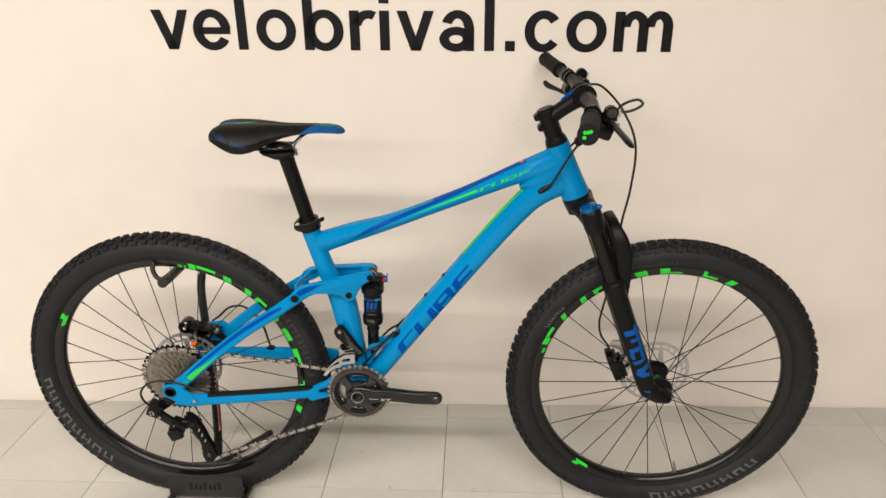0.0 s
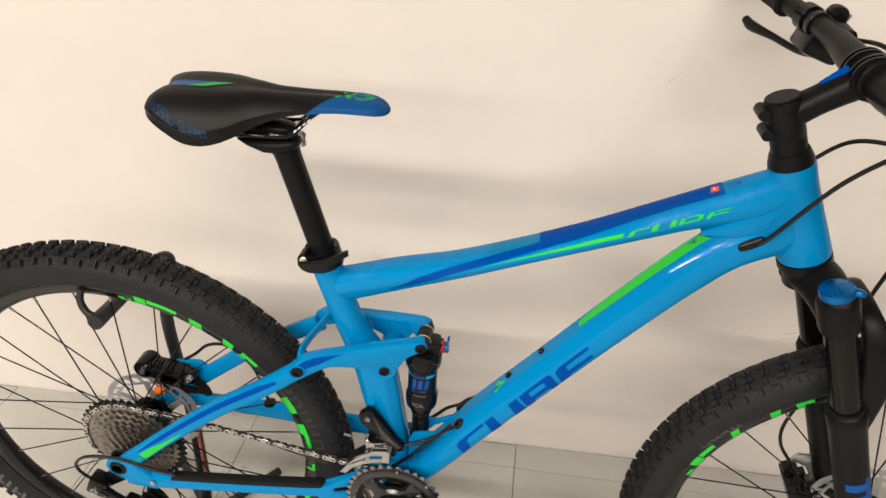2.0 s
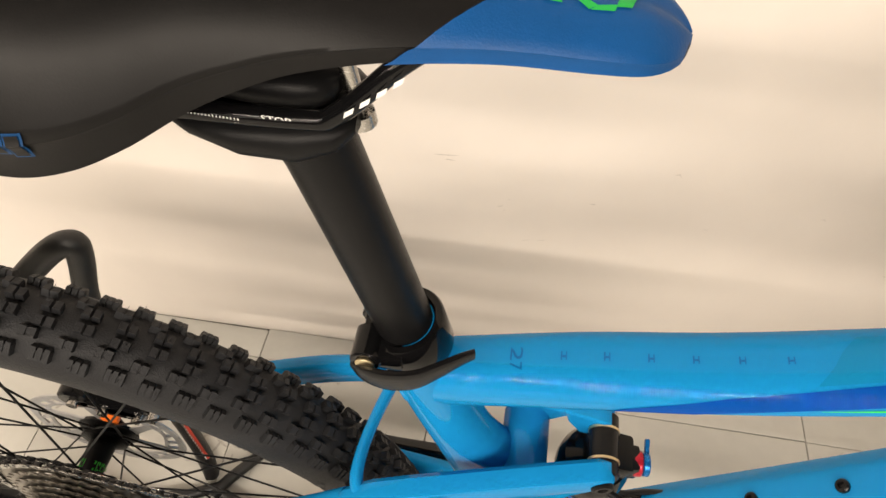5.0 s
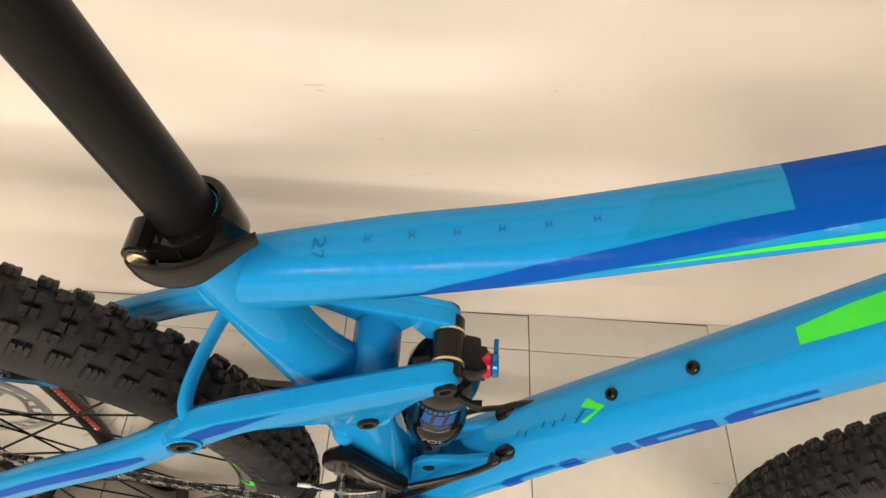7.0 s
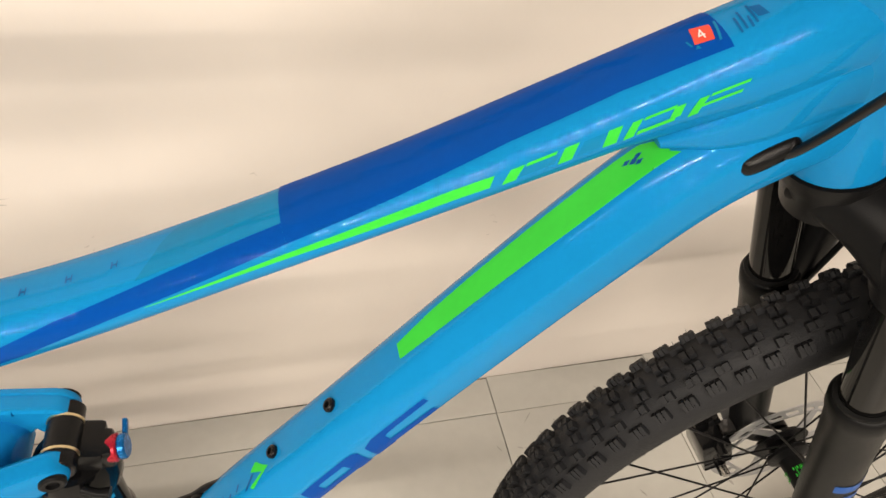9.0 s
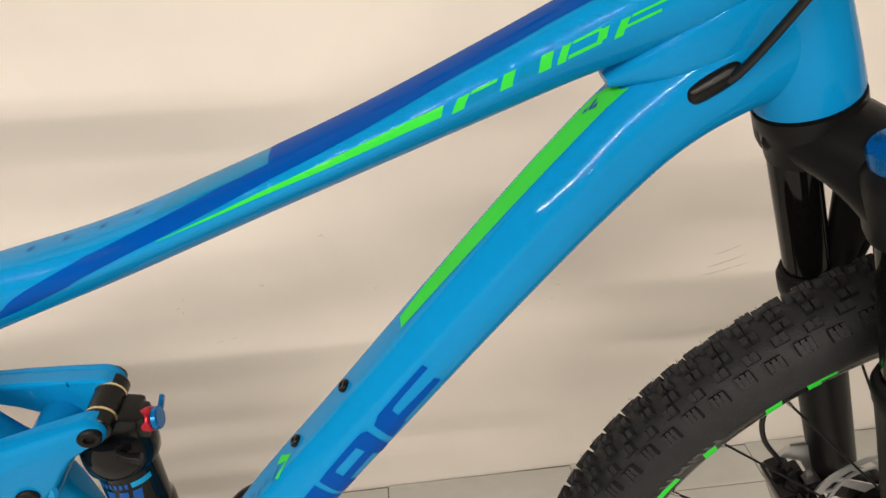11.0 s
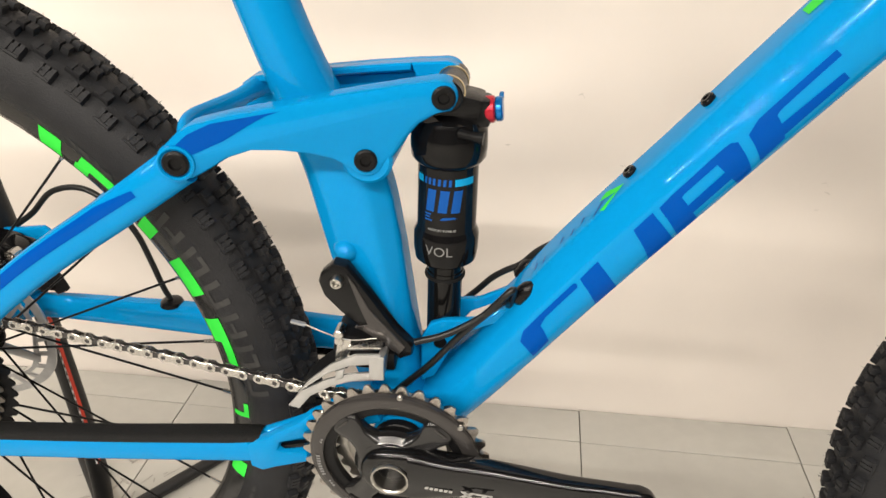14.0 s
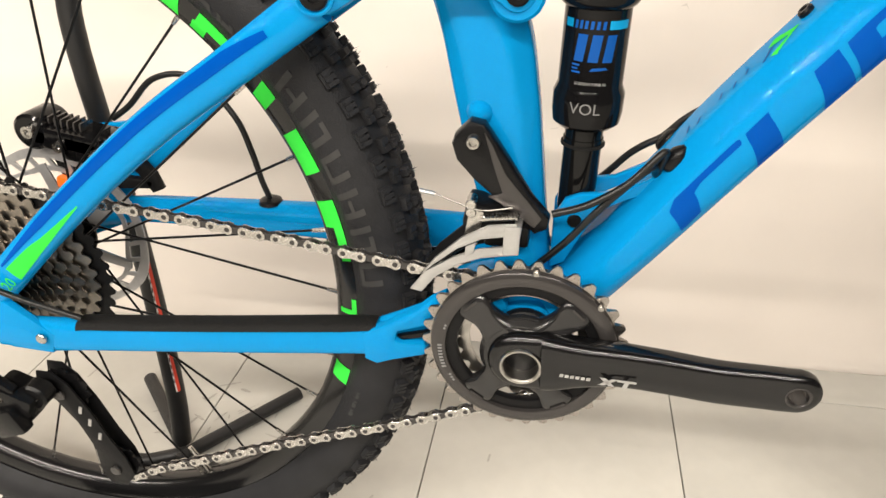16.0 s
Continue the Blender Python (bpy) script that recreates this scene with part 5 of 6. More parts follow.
for x, z, rad in ((0.010, 0.446, 0.0052), (0.034, 0.434, 0.0046), (0.064, 0.428, 0.0042), (0.083, 0.4385, 0.0050)):
    bm = B()
    lathe(bm, [(0, 0.001), (rad * 0.5, 0.001), (rad * 0.55, 0.004), (rad, 0.004), (rad, -0.006), (0, -0.006)], (x, 0.0275, z), (0, -1, 0), 16, closed=False)
    part("caliper_bolt", bm, M_STEEL, cal)
for pts in ([(0.002, 0.440), (0.016, 0.436), (0.024, 0.412), (0.028, 0.388), (0.018, 0.380), (0.010, 0.398), (0.006, 0.420)], [(0.060, 0.424), (0.080, 0.430), (0.100, 0.404), (0.104, 0.390), (0.094, 0.386), (0.084, 0.404), (0.070, 0.414)],
            [(0.020, 0.404), (0.058, 0.400), (0.096, 0.398), (0.094, 0.390), (0.058, 0.388), (0.022, 0.390)]):
    bm = B()
    plate(bm, pts, lambda x: 0.046, 0.008, 0.0015)
    part("caliper_bracket", bm, M_BLACKM, cal)
bm = B()
block(bm, (0.023, 0.036, 0.397), (0.017, 0.008, 0.010), (0, 10, 0), 0.002)
part("pad_spacer", bm, M_ORANGE, cal, "orange brake pad tab")
cal = caliper("front_brake_caliper", (1.008, 0.050, 0.352), 66, "black hydraulic front brake caliper", 1.25)
bm = B()
plate(bm, [(0.992, 0.398), (1.000, 0.412), (1.046, 0.412), (1.062, 0.380), (1.052, 0.345), (1.030, 0.325), (1.018, 0.335), (1.030, 0.365), (1.016, 0.388)], lambda x: 0.058, 0.005)
part("caliper_adapter", bm, M_SILVER, cal)

# ---------------------------------------------------------------- seat post and saddle
PD = V(-0.0352, 0, 0.1410).normalized()
P_LOW = V(0.3310, 0, 0.7155)
bm = B()
lathe(bm, [(0, -0.05), (0.0152, -0.05), (0.0152, 0.138), (0.0162, 0.148), (0, 0.150)], P_LOW, PD, 36, closed=False)
post = part("seat_post", bm, M_BLACKM, bike, "matt black seat post")
bm = B()
rings = []
for x, z, h, w in ((0.246, 0.8735, 0.003, 0.016), (0.258, 0.8705, 0.0060, 0.021), (0.276, 0.8665, 0.0095, 0.023), (0.296, 0.8670, 0.0110, 0.023), (0.310, 0.8700, 0.0075, 0.020), (0.316, 0.8720, 0.004, 0.013)):
    rings.append([V(x, w * math.cos(a), z + h * math.copysign(abs(math.sin(a)) ** 0.7, math.sin(a))) for a in np.linspace(0, 2 * math.pi, 24, endpoint=False)])
skin(bm, rings)
blob(bm, (0.283, 0, 0.884), (0.027, 0.015, 0.008), (0, 4, 0), power=0.7)
part("post_head", bm, M_BLACKM, post)
for c, d in (((0.314, 0, 0.872), V(0.15, 0, -1)), ((0.252, 0, 0.871), V(-0.15, 0, -1))):
    bm = B()
    d.normalize()
    sweep(bm, [V(*c) - d * 0.020, V(*c) + d * 0.002, V(*c) + d * 0.0025, V(*c) + d * 0.008, V(*c) + d * 0.0085], [0.0032, 0.0032, 0.0055, 0.0055, 0.004], 14)
    part("clamp_bolt", bm, M_STEEL, post)

# collar with quick-release
bm = B()
lathe(bm, [(0.0163, -0.018), (0.0208, -0.018), (0.0217, -0.016), (0.0217, 0.0070), (0.0208, 0.0086), (0.0172, 0.0086), (0.0163, 0.0075)], P_LOW + PD * 0.006, PD, 44)
collar = part("seat_collar", bm, M_BLACKG, bike, "black quick-release seat collar")
q = P_LOW + V(-0.019, -0.004, 0.0075)
for y0, y1, rad in ((-0.021, -0.002, 0.0082), (0.006, 0.024, 0.0075)):
    bm = B()
    lathe(bm, [(0, 0), (rad - 0.0008, 0), (rad, 0.0008), (rad, y1 - y0 - 0.0008), (rad - 0.0008, y1 - y0), (0, y1 - y0)], q + V(0, y0, 0), (0, 1, 0), 28, closed=False)
    block(bm, q + V(0.010, (y0 + y1) / 2, -0.001), (0.018, (y1 - y0) * 0.9, 0.0125), bevel=0.002)
    part("collar_lug", bm, M_BLACKG, collar)
bm = B()
lathe(bm, [(0, 0), (0.0051, 0), (0.0051, 0.0010), (0.0046, 0.0014), (0, 0.0014)], q + V(0, -0.0212, 0.0), (0, -1, 0), 20, closed=False)
part("release_pin", bm, M_BRASS, collar)
bm = B()
rings = []
lever = spline([(-0.007, -0.0190, -0.0060, 0.0022, 0.0040), (0.000, -0.0235, -0.0065, 0.0026, 0.0066), (0.012, -0.0265, -0.0050, 0.0026, 0.0085), (0.026, -0.0260, -0.0010, 0.0025, 0.0085),
                (0.038, -0.0215, 0.0050, 0.0023, 0.0068), (0.048, -0.0165, 0.0100, 0.0020, 0.0050), (0.0545, -0.0135, 0.0120, 0.0015, 0.0042)], 4)
for k, (x, y, z, th, hh) in enumerate(lever):
    a, b = lever[max(k - 1, 0)], lever[min(k + 1, len(lever) - 1)]
    n = V(a[1] - b[1], b[0] - a[0], 0).normalized()
    rings.append([q + V(x, y, z) + n * (th * math.copysign(abs(math.cos(t)) ** 0.6, math.cos(t))) + V(0, 0, hh * math.copysign(abs(math.sin(t)) ** 0.6, math.sin(t))) for t in np.linspace(0, 2 * math.pi, 16, endpoint=False)])
skin(bm, rings)
part("release_lever", bm, M_PLASTIC, collar)
bm = B()
lathe(bm, [(0.0152, 0.0116), (0.0160, 0.0116), (0.0157, 0.0126), (0.0152, 0.0126)], P_LOW, PD, 36)
part("collar_lip", bm, M_PAINT, collar)

# saddle: a shaped shell
SAD = np.array([  # x, half width, crown height, droop at the edge, edge depth
    (0.1520, 0.026, 0.9160, 0.004, 0.006), (0.1535, 0.0345, 0.9205, 0.008, 0.009), (0.1580, 0.0420, 0.9255, 0.0125, 0.012), (0.1680, 0.0500, 0.9295, 0.0180, 0.015), (0.1830, 0.0565, 0.9318, 0.0250, 0.018),
    (0.2020, 0.0612, 0.9326, 0.0325, 0.020), (0.2220, 0.0625, 0.9326, 0.0345, 0.020), (0.2400, 0.0592, 0.9322, 0.0330, 0.018), (0.2560, 0.0510, 0.9315, 0.0292, 0.016), (0.2720, 0.0405, 0.9310, 0.0235, 0.014),
    (0.2880, 0.0335, 0.9296, 0.0185, 0.011), (0.3050, 0.0288, 0.9290, 0.0145, 0.009), (0.3320, 0.0256, 0.9286, 0.0105, 0.0075), (0.3620, 0.0240, 0.9284, 0.0082, 0.0068), (0.3880, 0.0230, 0.9268, 0.0074, 0.0064),
    (0.4015, 0.0206, 0.9248, 0.0070, 0.0060), (0.4085, 0.0168, 0.9220, 0.0060, 0.0052), (0.4135, 0.0118, 0.9188, 0.0045, 0.0042), (0.4165, 0.0066, 0.9160, 0.0030, 0.0030), (0.4178, 0.0020, 0.9142, 0.0015, 0.0018)])
SAD[:, 1] *= 0.975
SADS = spline(SAD, 7)


def skew(v):
    """The saddle is clamped a little askew and leans; its tail is notched in the middle."""
    notch = 0.011 * math.exp(-(v.y / 0.021) ** 2) * min(max((0.200 - v.x) / 0.045, 0), 1) ** 1.5
    return V(v.x + notch, v.y + 0.002 * min(max((0.30 - v.x) / 0.08, 0), 1) + (v.x - 0.29) * 0.022, v.z + v.y * 0.045)


def saddle_at(x, u, lift=0.0):
    """x along the saddle; u from -1 (camera-side edge) to 1."""
    w, zt, d, _ = [np.interp(x, SADS[:, 0], SADS[:, k]) for k in range(1, 5)]
    a = abs(u)
    flat = 2.0 + 2.2 * (1 - min(max((x - 0.2) / 0.15, 0), 1))
    dip = 0.0018 * math.exp(-(u / 0.22) ** 2)
    z = zt - d * a ** flat - dip
    return skew(V(x, w * u, z + lift))


bm = B()
rings = []
us = np.linspace(-1, 1, 61)
for row in SADS:
    x, w, zt, d, e = row
    top = [saddle_at(x, u) for u in us]
    edge = []
    for a in np.linspace(0, math.pi, 9)[1:-1]:
        edge.append(V(x, w * (1 - 0.02 * math.sin(a)), zt - d - e * 0.5 * (1 - math.cos(a)) * 0.75))
    under = [V(x, w * k, zt - d - e * 0.75 + (0.004 + 0.010 * (1 - abs(k))) * min(1, e / 0.016) ** 2) for k in (0.86, 0.5, 0.0, -0.5, -0.86)]
    rings.append(top + [skew(p) for p in edge + under + [V(p.x, -p.y, p.z) for p in reversed(edge)]])
skin(bm, rings)
saddle = part("saddle", bm, M_SADDLE, bike, "black sports saddle with a blue nose and green flashes", sharp=80)
lift = lambda u, v: saddle_at(u, v, 0.0005)


def nose_surf(u, v):
    """Wraps the nose from the crown (v = 0) over each side to the lower edge (|v| = 2)."""
    if abs(v) <= 1:
        return saddle_at(u, v, 0.0006)
    x, w, zt, d, e = [np.interp(u, SADS[:, 0], SADS[:, k]) for k in range(5)]
    a = (abs(v) - 1) * math.pi
    y = w * (1 - 0.02 * math.sin(a)) + 0.0006
    return skew(V(u, math.copysign(y, v), zt - d - e * 0.5 * (1 - math.cos(a)) * 0.75))


bm = B()
for v0, v1, ua, ub in ((-1.95, -1.0, 0.330, 0.340), (-1.0, 0.0, 0.340, 0.374), (0.0, 1.0, 0.374, 0.388), (1.0, 1.95, 0.388, 0.390)):
    patch(bm, nose_surf, ((ua, v0), (0.4177, v0), (0.4177, v1), (ub, v1)), 30, 8)
bmesh.ops.remove_doubles(bm, verts=bm.verts, dist=0.0002)
part("saddle_nose", bm, M_SADBLUE, saddle, "blue nose cover")
film("saddle_stripe", lift, [((0.1525, -0.34), (0.198, -0.29), (0.222, -0.01), (0.1525, 0.08))], M_SADBLUE, saddle, "blue stripe")
film("saddle_stripe", lambda u, v: saddle_at(u, v, 0.0008), [((0.198, -0.29), (0.218, -0.28), (0.244, 0.03), (0.222, -0.01))], M_SADGREEN, saddle, "green flash")
bm = B()
for x, u in ((0.1690, -0.15), (0.1725, -0.11), (0.1735, -0.18)):
    patch(bm, lambda p, q: saddle_at(p, q, 0.0010), ((x - 0.0016, u), (x, u - 0.022), (x + 0.0016, u), (x, u + 0.022)), 2, 2)
part("saddle_mark", bm, M_SADDLE, saddle)
# strokes of the model mark on the nose
for corners in [
        ((0.3589, -0.42), (0.3638, -0.43), (0.3670, -0.32), (0.3659, -0.22)),
        ((0.3658, 0.18), (0.3705, 0.18), (0.3716, 0.14), (0.3681, 0.04)),
        ((0.3695, -0.08), (0.3785, 0.18), (0.3833, 0.18), (0.3747, -0.07)),
        ((0.3695, -0.08), (0.3747, -0.07), (0.3777, -0.44), (0.3726, -0.43)),
        ((0.3853, 0.09), (0.3866, 0.15), (0.3927, 0.21), (0.3916, 0.13)),
        ((0.3916, 0.13), (0.3927, 0.21), (0.3981, 0.21), (0.3970, 0.09)),
        ((0.3951, -0.04), (0.3970, 0.11), (0.4022, 0.17), (0.3988, -0.12)),
        ((0.3893, -0.11), (0.3913, -0.00), (0.3963, 0.00), (0.3954, -0.09)),
        ((0.3942, -0.10), (0.3990, -0.08), (0.3973, -0.35), (0.3928, -0.38)),
        ((0.3875, -0.40), (0.3932, -0.34), (0.3925, -0.45), (0.3857, -0.48)),
        ((0.3809, -0.33), (0.3835, -0.29), (0.3876, -0.40), (0.3852, -0.48))]:
    film("saddle_mark", lambda u, v: saddle_at(u, v, 0.0011), [corners], M_SADGREEN, saddle)
# raised blue-edged blocks along the rear wing, in place of the maker's mark
def wing_surf(u, s, up):
    """The rear wing on the camera side; s: metres along the surface from its edge line, downwards."""
    vs = np.linspace(-0.4, -1.95, 60)
    pts = [nose_surf(u, v) for v in vs]
    run = np.concatenate([[0], np.cumsum([(b - a).length for a, b in zip(pts, pts[1:])])])
    run -= np.interp(1.0, -vs, run)
    v = np.interp(s, run, vs)
    p, a, b = nose_surf(u, v), nose_surf(u, v + 0.02), nose_surf(u, v - 0.02)
    out = V(0, (b - a).z, -(b - a).y).normalized()
    return p + out * (up if out.y < 0 or out.z > 0 else -up)


for k in range(11):
    if k == 5:
        continue
    f = k / 10
    x = 0.1675 + 0.0605 * f
    low = -0.0060 + 0.0120 * f
    high = low - (0.0120 if k in (2, 3, 6, 8) else 0.0092)
    for grow, mat, up in ((0.0, M_RELIEF, 0.0002), (0.0008, M_SADDLE, 0.0006)):
        bm = B()
        patch(bm, lambda u, v: wing_surf(u, v, up), ((x + grow, low - grow), (x + 0.0056 - grow, low - grow), (x + 0.0044 - grow, high + grow), (x - 0.0012 + grow, high + grow)), 3, 8)
        part("saddle_relief", bm, mat, saddle)
        if grow and k % 3 != 1:
            bm = B()
            mid = (low + high) / 2
            patch(bm, lambda u, v: wing_surf(u, v, 0.0009), ((x + 0.0019, mid + 0.0018), (x + 0.0031, mid + 0.0018), (x + 0.0029, mid - 0.0020), (x + 0.0017, mid - 0.0020)), 2, 4)
            part("saddle_relief", bm, M_RELIEF, saddle)
for s in (-1, 1):
    bm = B()
    sweep(bm, [(0.190, s * 0.030, 0.900), (0.215, s * 0.026, 0.887), (0.240, s * 0.0235, 0.8825), (0.300, s * 0.0225, 0.8835), (0.314, s * 0.0220, 0.8880), (0.334, s * 0.018, 0.9070), (0.350, s * 0.011, 0.9155), (0.366, s * 0.007, 0.9185)], 0.0036, 12, 6)
    rail = part("saddle_rail", bm, M_BLACKG, saddle, "black saddle rail with white print")
    if s < 0:
        bm = B()
        lettering(bm, "STOP", lambda u, v: V(0.294 + u, -0.0225 - 0.0038 * math.cos(radians(35)), 0.8840 + v * 0.8), 0.0030)
        for k in range(22):
            bm.faces.new([bm.verts.new((0.256 + k * 0.0012 + dx, -0.0262, 0.8820 + dz)) for dx, dz in ((0, 0), (0.0004, 0), (0.0004, 0.0022), (0, 0.0022))])
        for k in range(4):
            x = 0.3165 + k * 0.0052
            bm.faces.new([bm.verts.new((x + dx, -0.0255 + (x - 0.318) * 0.14, 0.8895 + (x + dx - 0.3165) * 0.78 + dz)) for dx, dz in ((0, 0), (0.0032, 0), (0.0038, 0.0020), (0.0006, 0.0020))])
        part("rail_print", bm, M_WHITE, rail, smooth=False)
bm = B()
block(bm, (0.205, 0, 0.902), (0.07, 0.07, 0.012), (0, -8, 0), 0.004)
part("saddle_base", bm, M_PLASTIC, saddle)

# ---------------------------------------------------------------- cranks, rings, chain
def gear(bm, teeth, r_root, r_tip, r_in, y, thick, centre, mat=0, phase=0.0, inner_wave=0.0):
    """A toothed ring: narrow teeth with round roots, thinned to their tips."""
    rings = []
    shape = (0.0, 0.0, 0.05, 0.45, 0.88, 1.0, 1.0, 0.88, 0.45)
    n = teeth * len(shape)
    for k in range(n):
        a = 2 * math.pi * k / n + phase
        f = shape[k % len(shape)]
        r = r_root + (r_tip - r_root) * f
        t = thick * (1.0 - 0.55 * f)
        ri = r_in + inner_wave * math.cos(4 * a + 0.6)
        rings.append([(centre[0] + rr * math.cos(a), y + d, centre[2] + rr * math.sin(a)) for rr, d in ((ri, -thick / 2), (r_root - 0.002, -thick / 2), (r, -t / 2), (r, t / 2), (r_root - 0.002, thick / 2), (ri, thick / 2))])
    skin(bm, rings, closed=True, mat=mat)


RING_Y = -0.0565
SPOKES = (46, 134, 232, 302)
bm = B()
gear(bm, 34, 0.0655, 0.0712, 0.0540, RING_Y, 0.0036, BB, phase=0.05)
crankset = part("crankset", bm, M_TEETH, bike, "dark grey chainring with nickel teeth and a black crank arm")
bm = B()
lathe(bm, [(0.0535, -0.0030), (0.0540, -0.0062), (0.0550, -0.0068), (0.0612, -0.0064), (0.0640, -0.0048), (0.0650, -0.0022), (0.0650, 0.001), (0.0535, 0.001)], (BB.x, RING_Y, BB.z), (0, 1, 0), 96)
part("chainring_cover", bm, M_RING, crankset, "dark grey outer chainring")
bm = B()
lathe(bm, [(0.0455, -0.0010), (0.0462, -0.0034), (0.0475, -0.0040), (0.0540, -0.0036), (0.0540, 0.002), (0.0460, 0.002)], (BB.x, RING_Y, BB.z), (0, 1, 0), 72)
part("chainring_recess", bm, M_BLACKM, crankset)
for a in (84, 40):
    bm = B()
    c = BB + V(0.0645 * math.cos(radians(a)), RING_Y - 0.0030, 0.0645 * math.sin(radians(a)))
    cyl(bm, c, c + V(0, -0.0030, 0), 0.0021, bevel=0.0005, seg=14)
    part("shift_pin", bm, M_NICKEL, crankset)
bm = B()
gear(bm, 24, 0.0450, 0.0495, 0.0385, RING_Y + 0.0085, 0.0035, BB)
part("inner_chainring", bm, M_NICKEL, crankset)
for a in SPOKES:
    d = V(math.cos(radians(a)), 0, math.sin(radians(a)))
    e = V(-d.z, 0, d.x)
    bm = B()
    rings = []
    for r, w, h, y in spline([(0.014, 0.019, 0.0085, -0.0630), (0.022, 0.0150, 0.0072, -0.0618), (0.030, 0.0105, 0.0062, -0.0606), (0.038, 0.0092, 0.0058, -0.0600), (0.045, 0.0112, 0.0058, -0.0596), (0.0505, 0.0120, 0.0052, -0.0592), (0.0540, 0.0085, 0.0040, -0.0588)], 3):
        c = BB + d * r + V(0, y, 0)
        rings.append([c + e * (w * math.copysign(abs(math.cos(t)) ** 0.5, math.cos(t))) + V(0, h * math.copysign(abs(math.sin(t)) ** 0.5, math.sin(t)), 0) for t in np.linspace(0, 2 * math.pi, 24, endpoint=False)])
    skin(bm, rings)
    part("spider_arm", bm, M_SPIDER, crankset)
    bm = B()
    block(bm, BB + d * 0.0512 + V(0, -0.0646, 0), (0.011, 0.0012, 0.0016), (0, 90 - a, 0), 0.0004)
    part("chainring_print", bm, M_RING, crankset)
bm = B()
lathe(bm, [(0.012, -0.007), (0.026, -0.006), (0.0295, -0.002), (0.0295, 0.004), (0.012, 0.005)], (BB.x, -0.0620, BB.z), (0, 1, 0), 40)
part("crank_spider", bm, M_SPIDER, crankset, "dark four-arm spider")
for a0, n, r0, r1 in ((160, 2, 0.0555, 0.0570), (178, 8, 0.0562, 0.0592), (205, 3, 0.0555, 0.0572)):
    bm = B()
    for k in range(n):
        t0, t1 = radians(a0 + k * 2.7), radians(a0 + 1.7 + k * 2.7)
        bm.faces.new([bm.verts.new((BB.x + r * math.cos(t), RING_Y - 0.0073, BB.z + r * math.sin(t))) for r, t in ((r0, t0), (r1, t0), (r1, t1), (r0, t1))])
    part("chainring_print", bm, M_PALE, crankset, smooth=False)


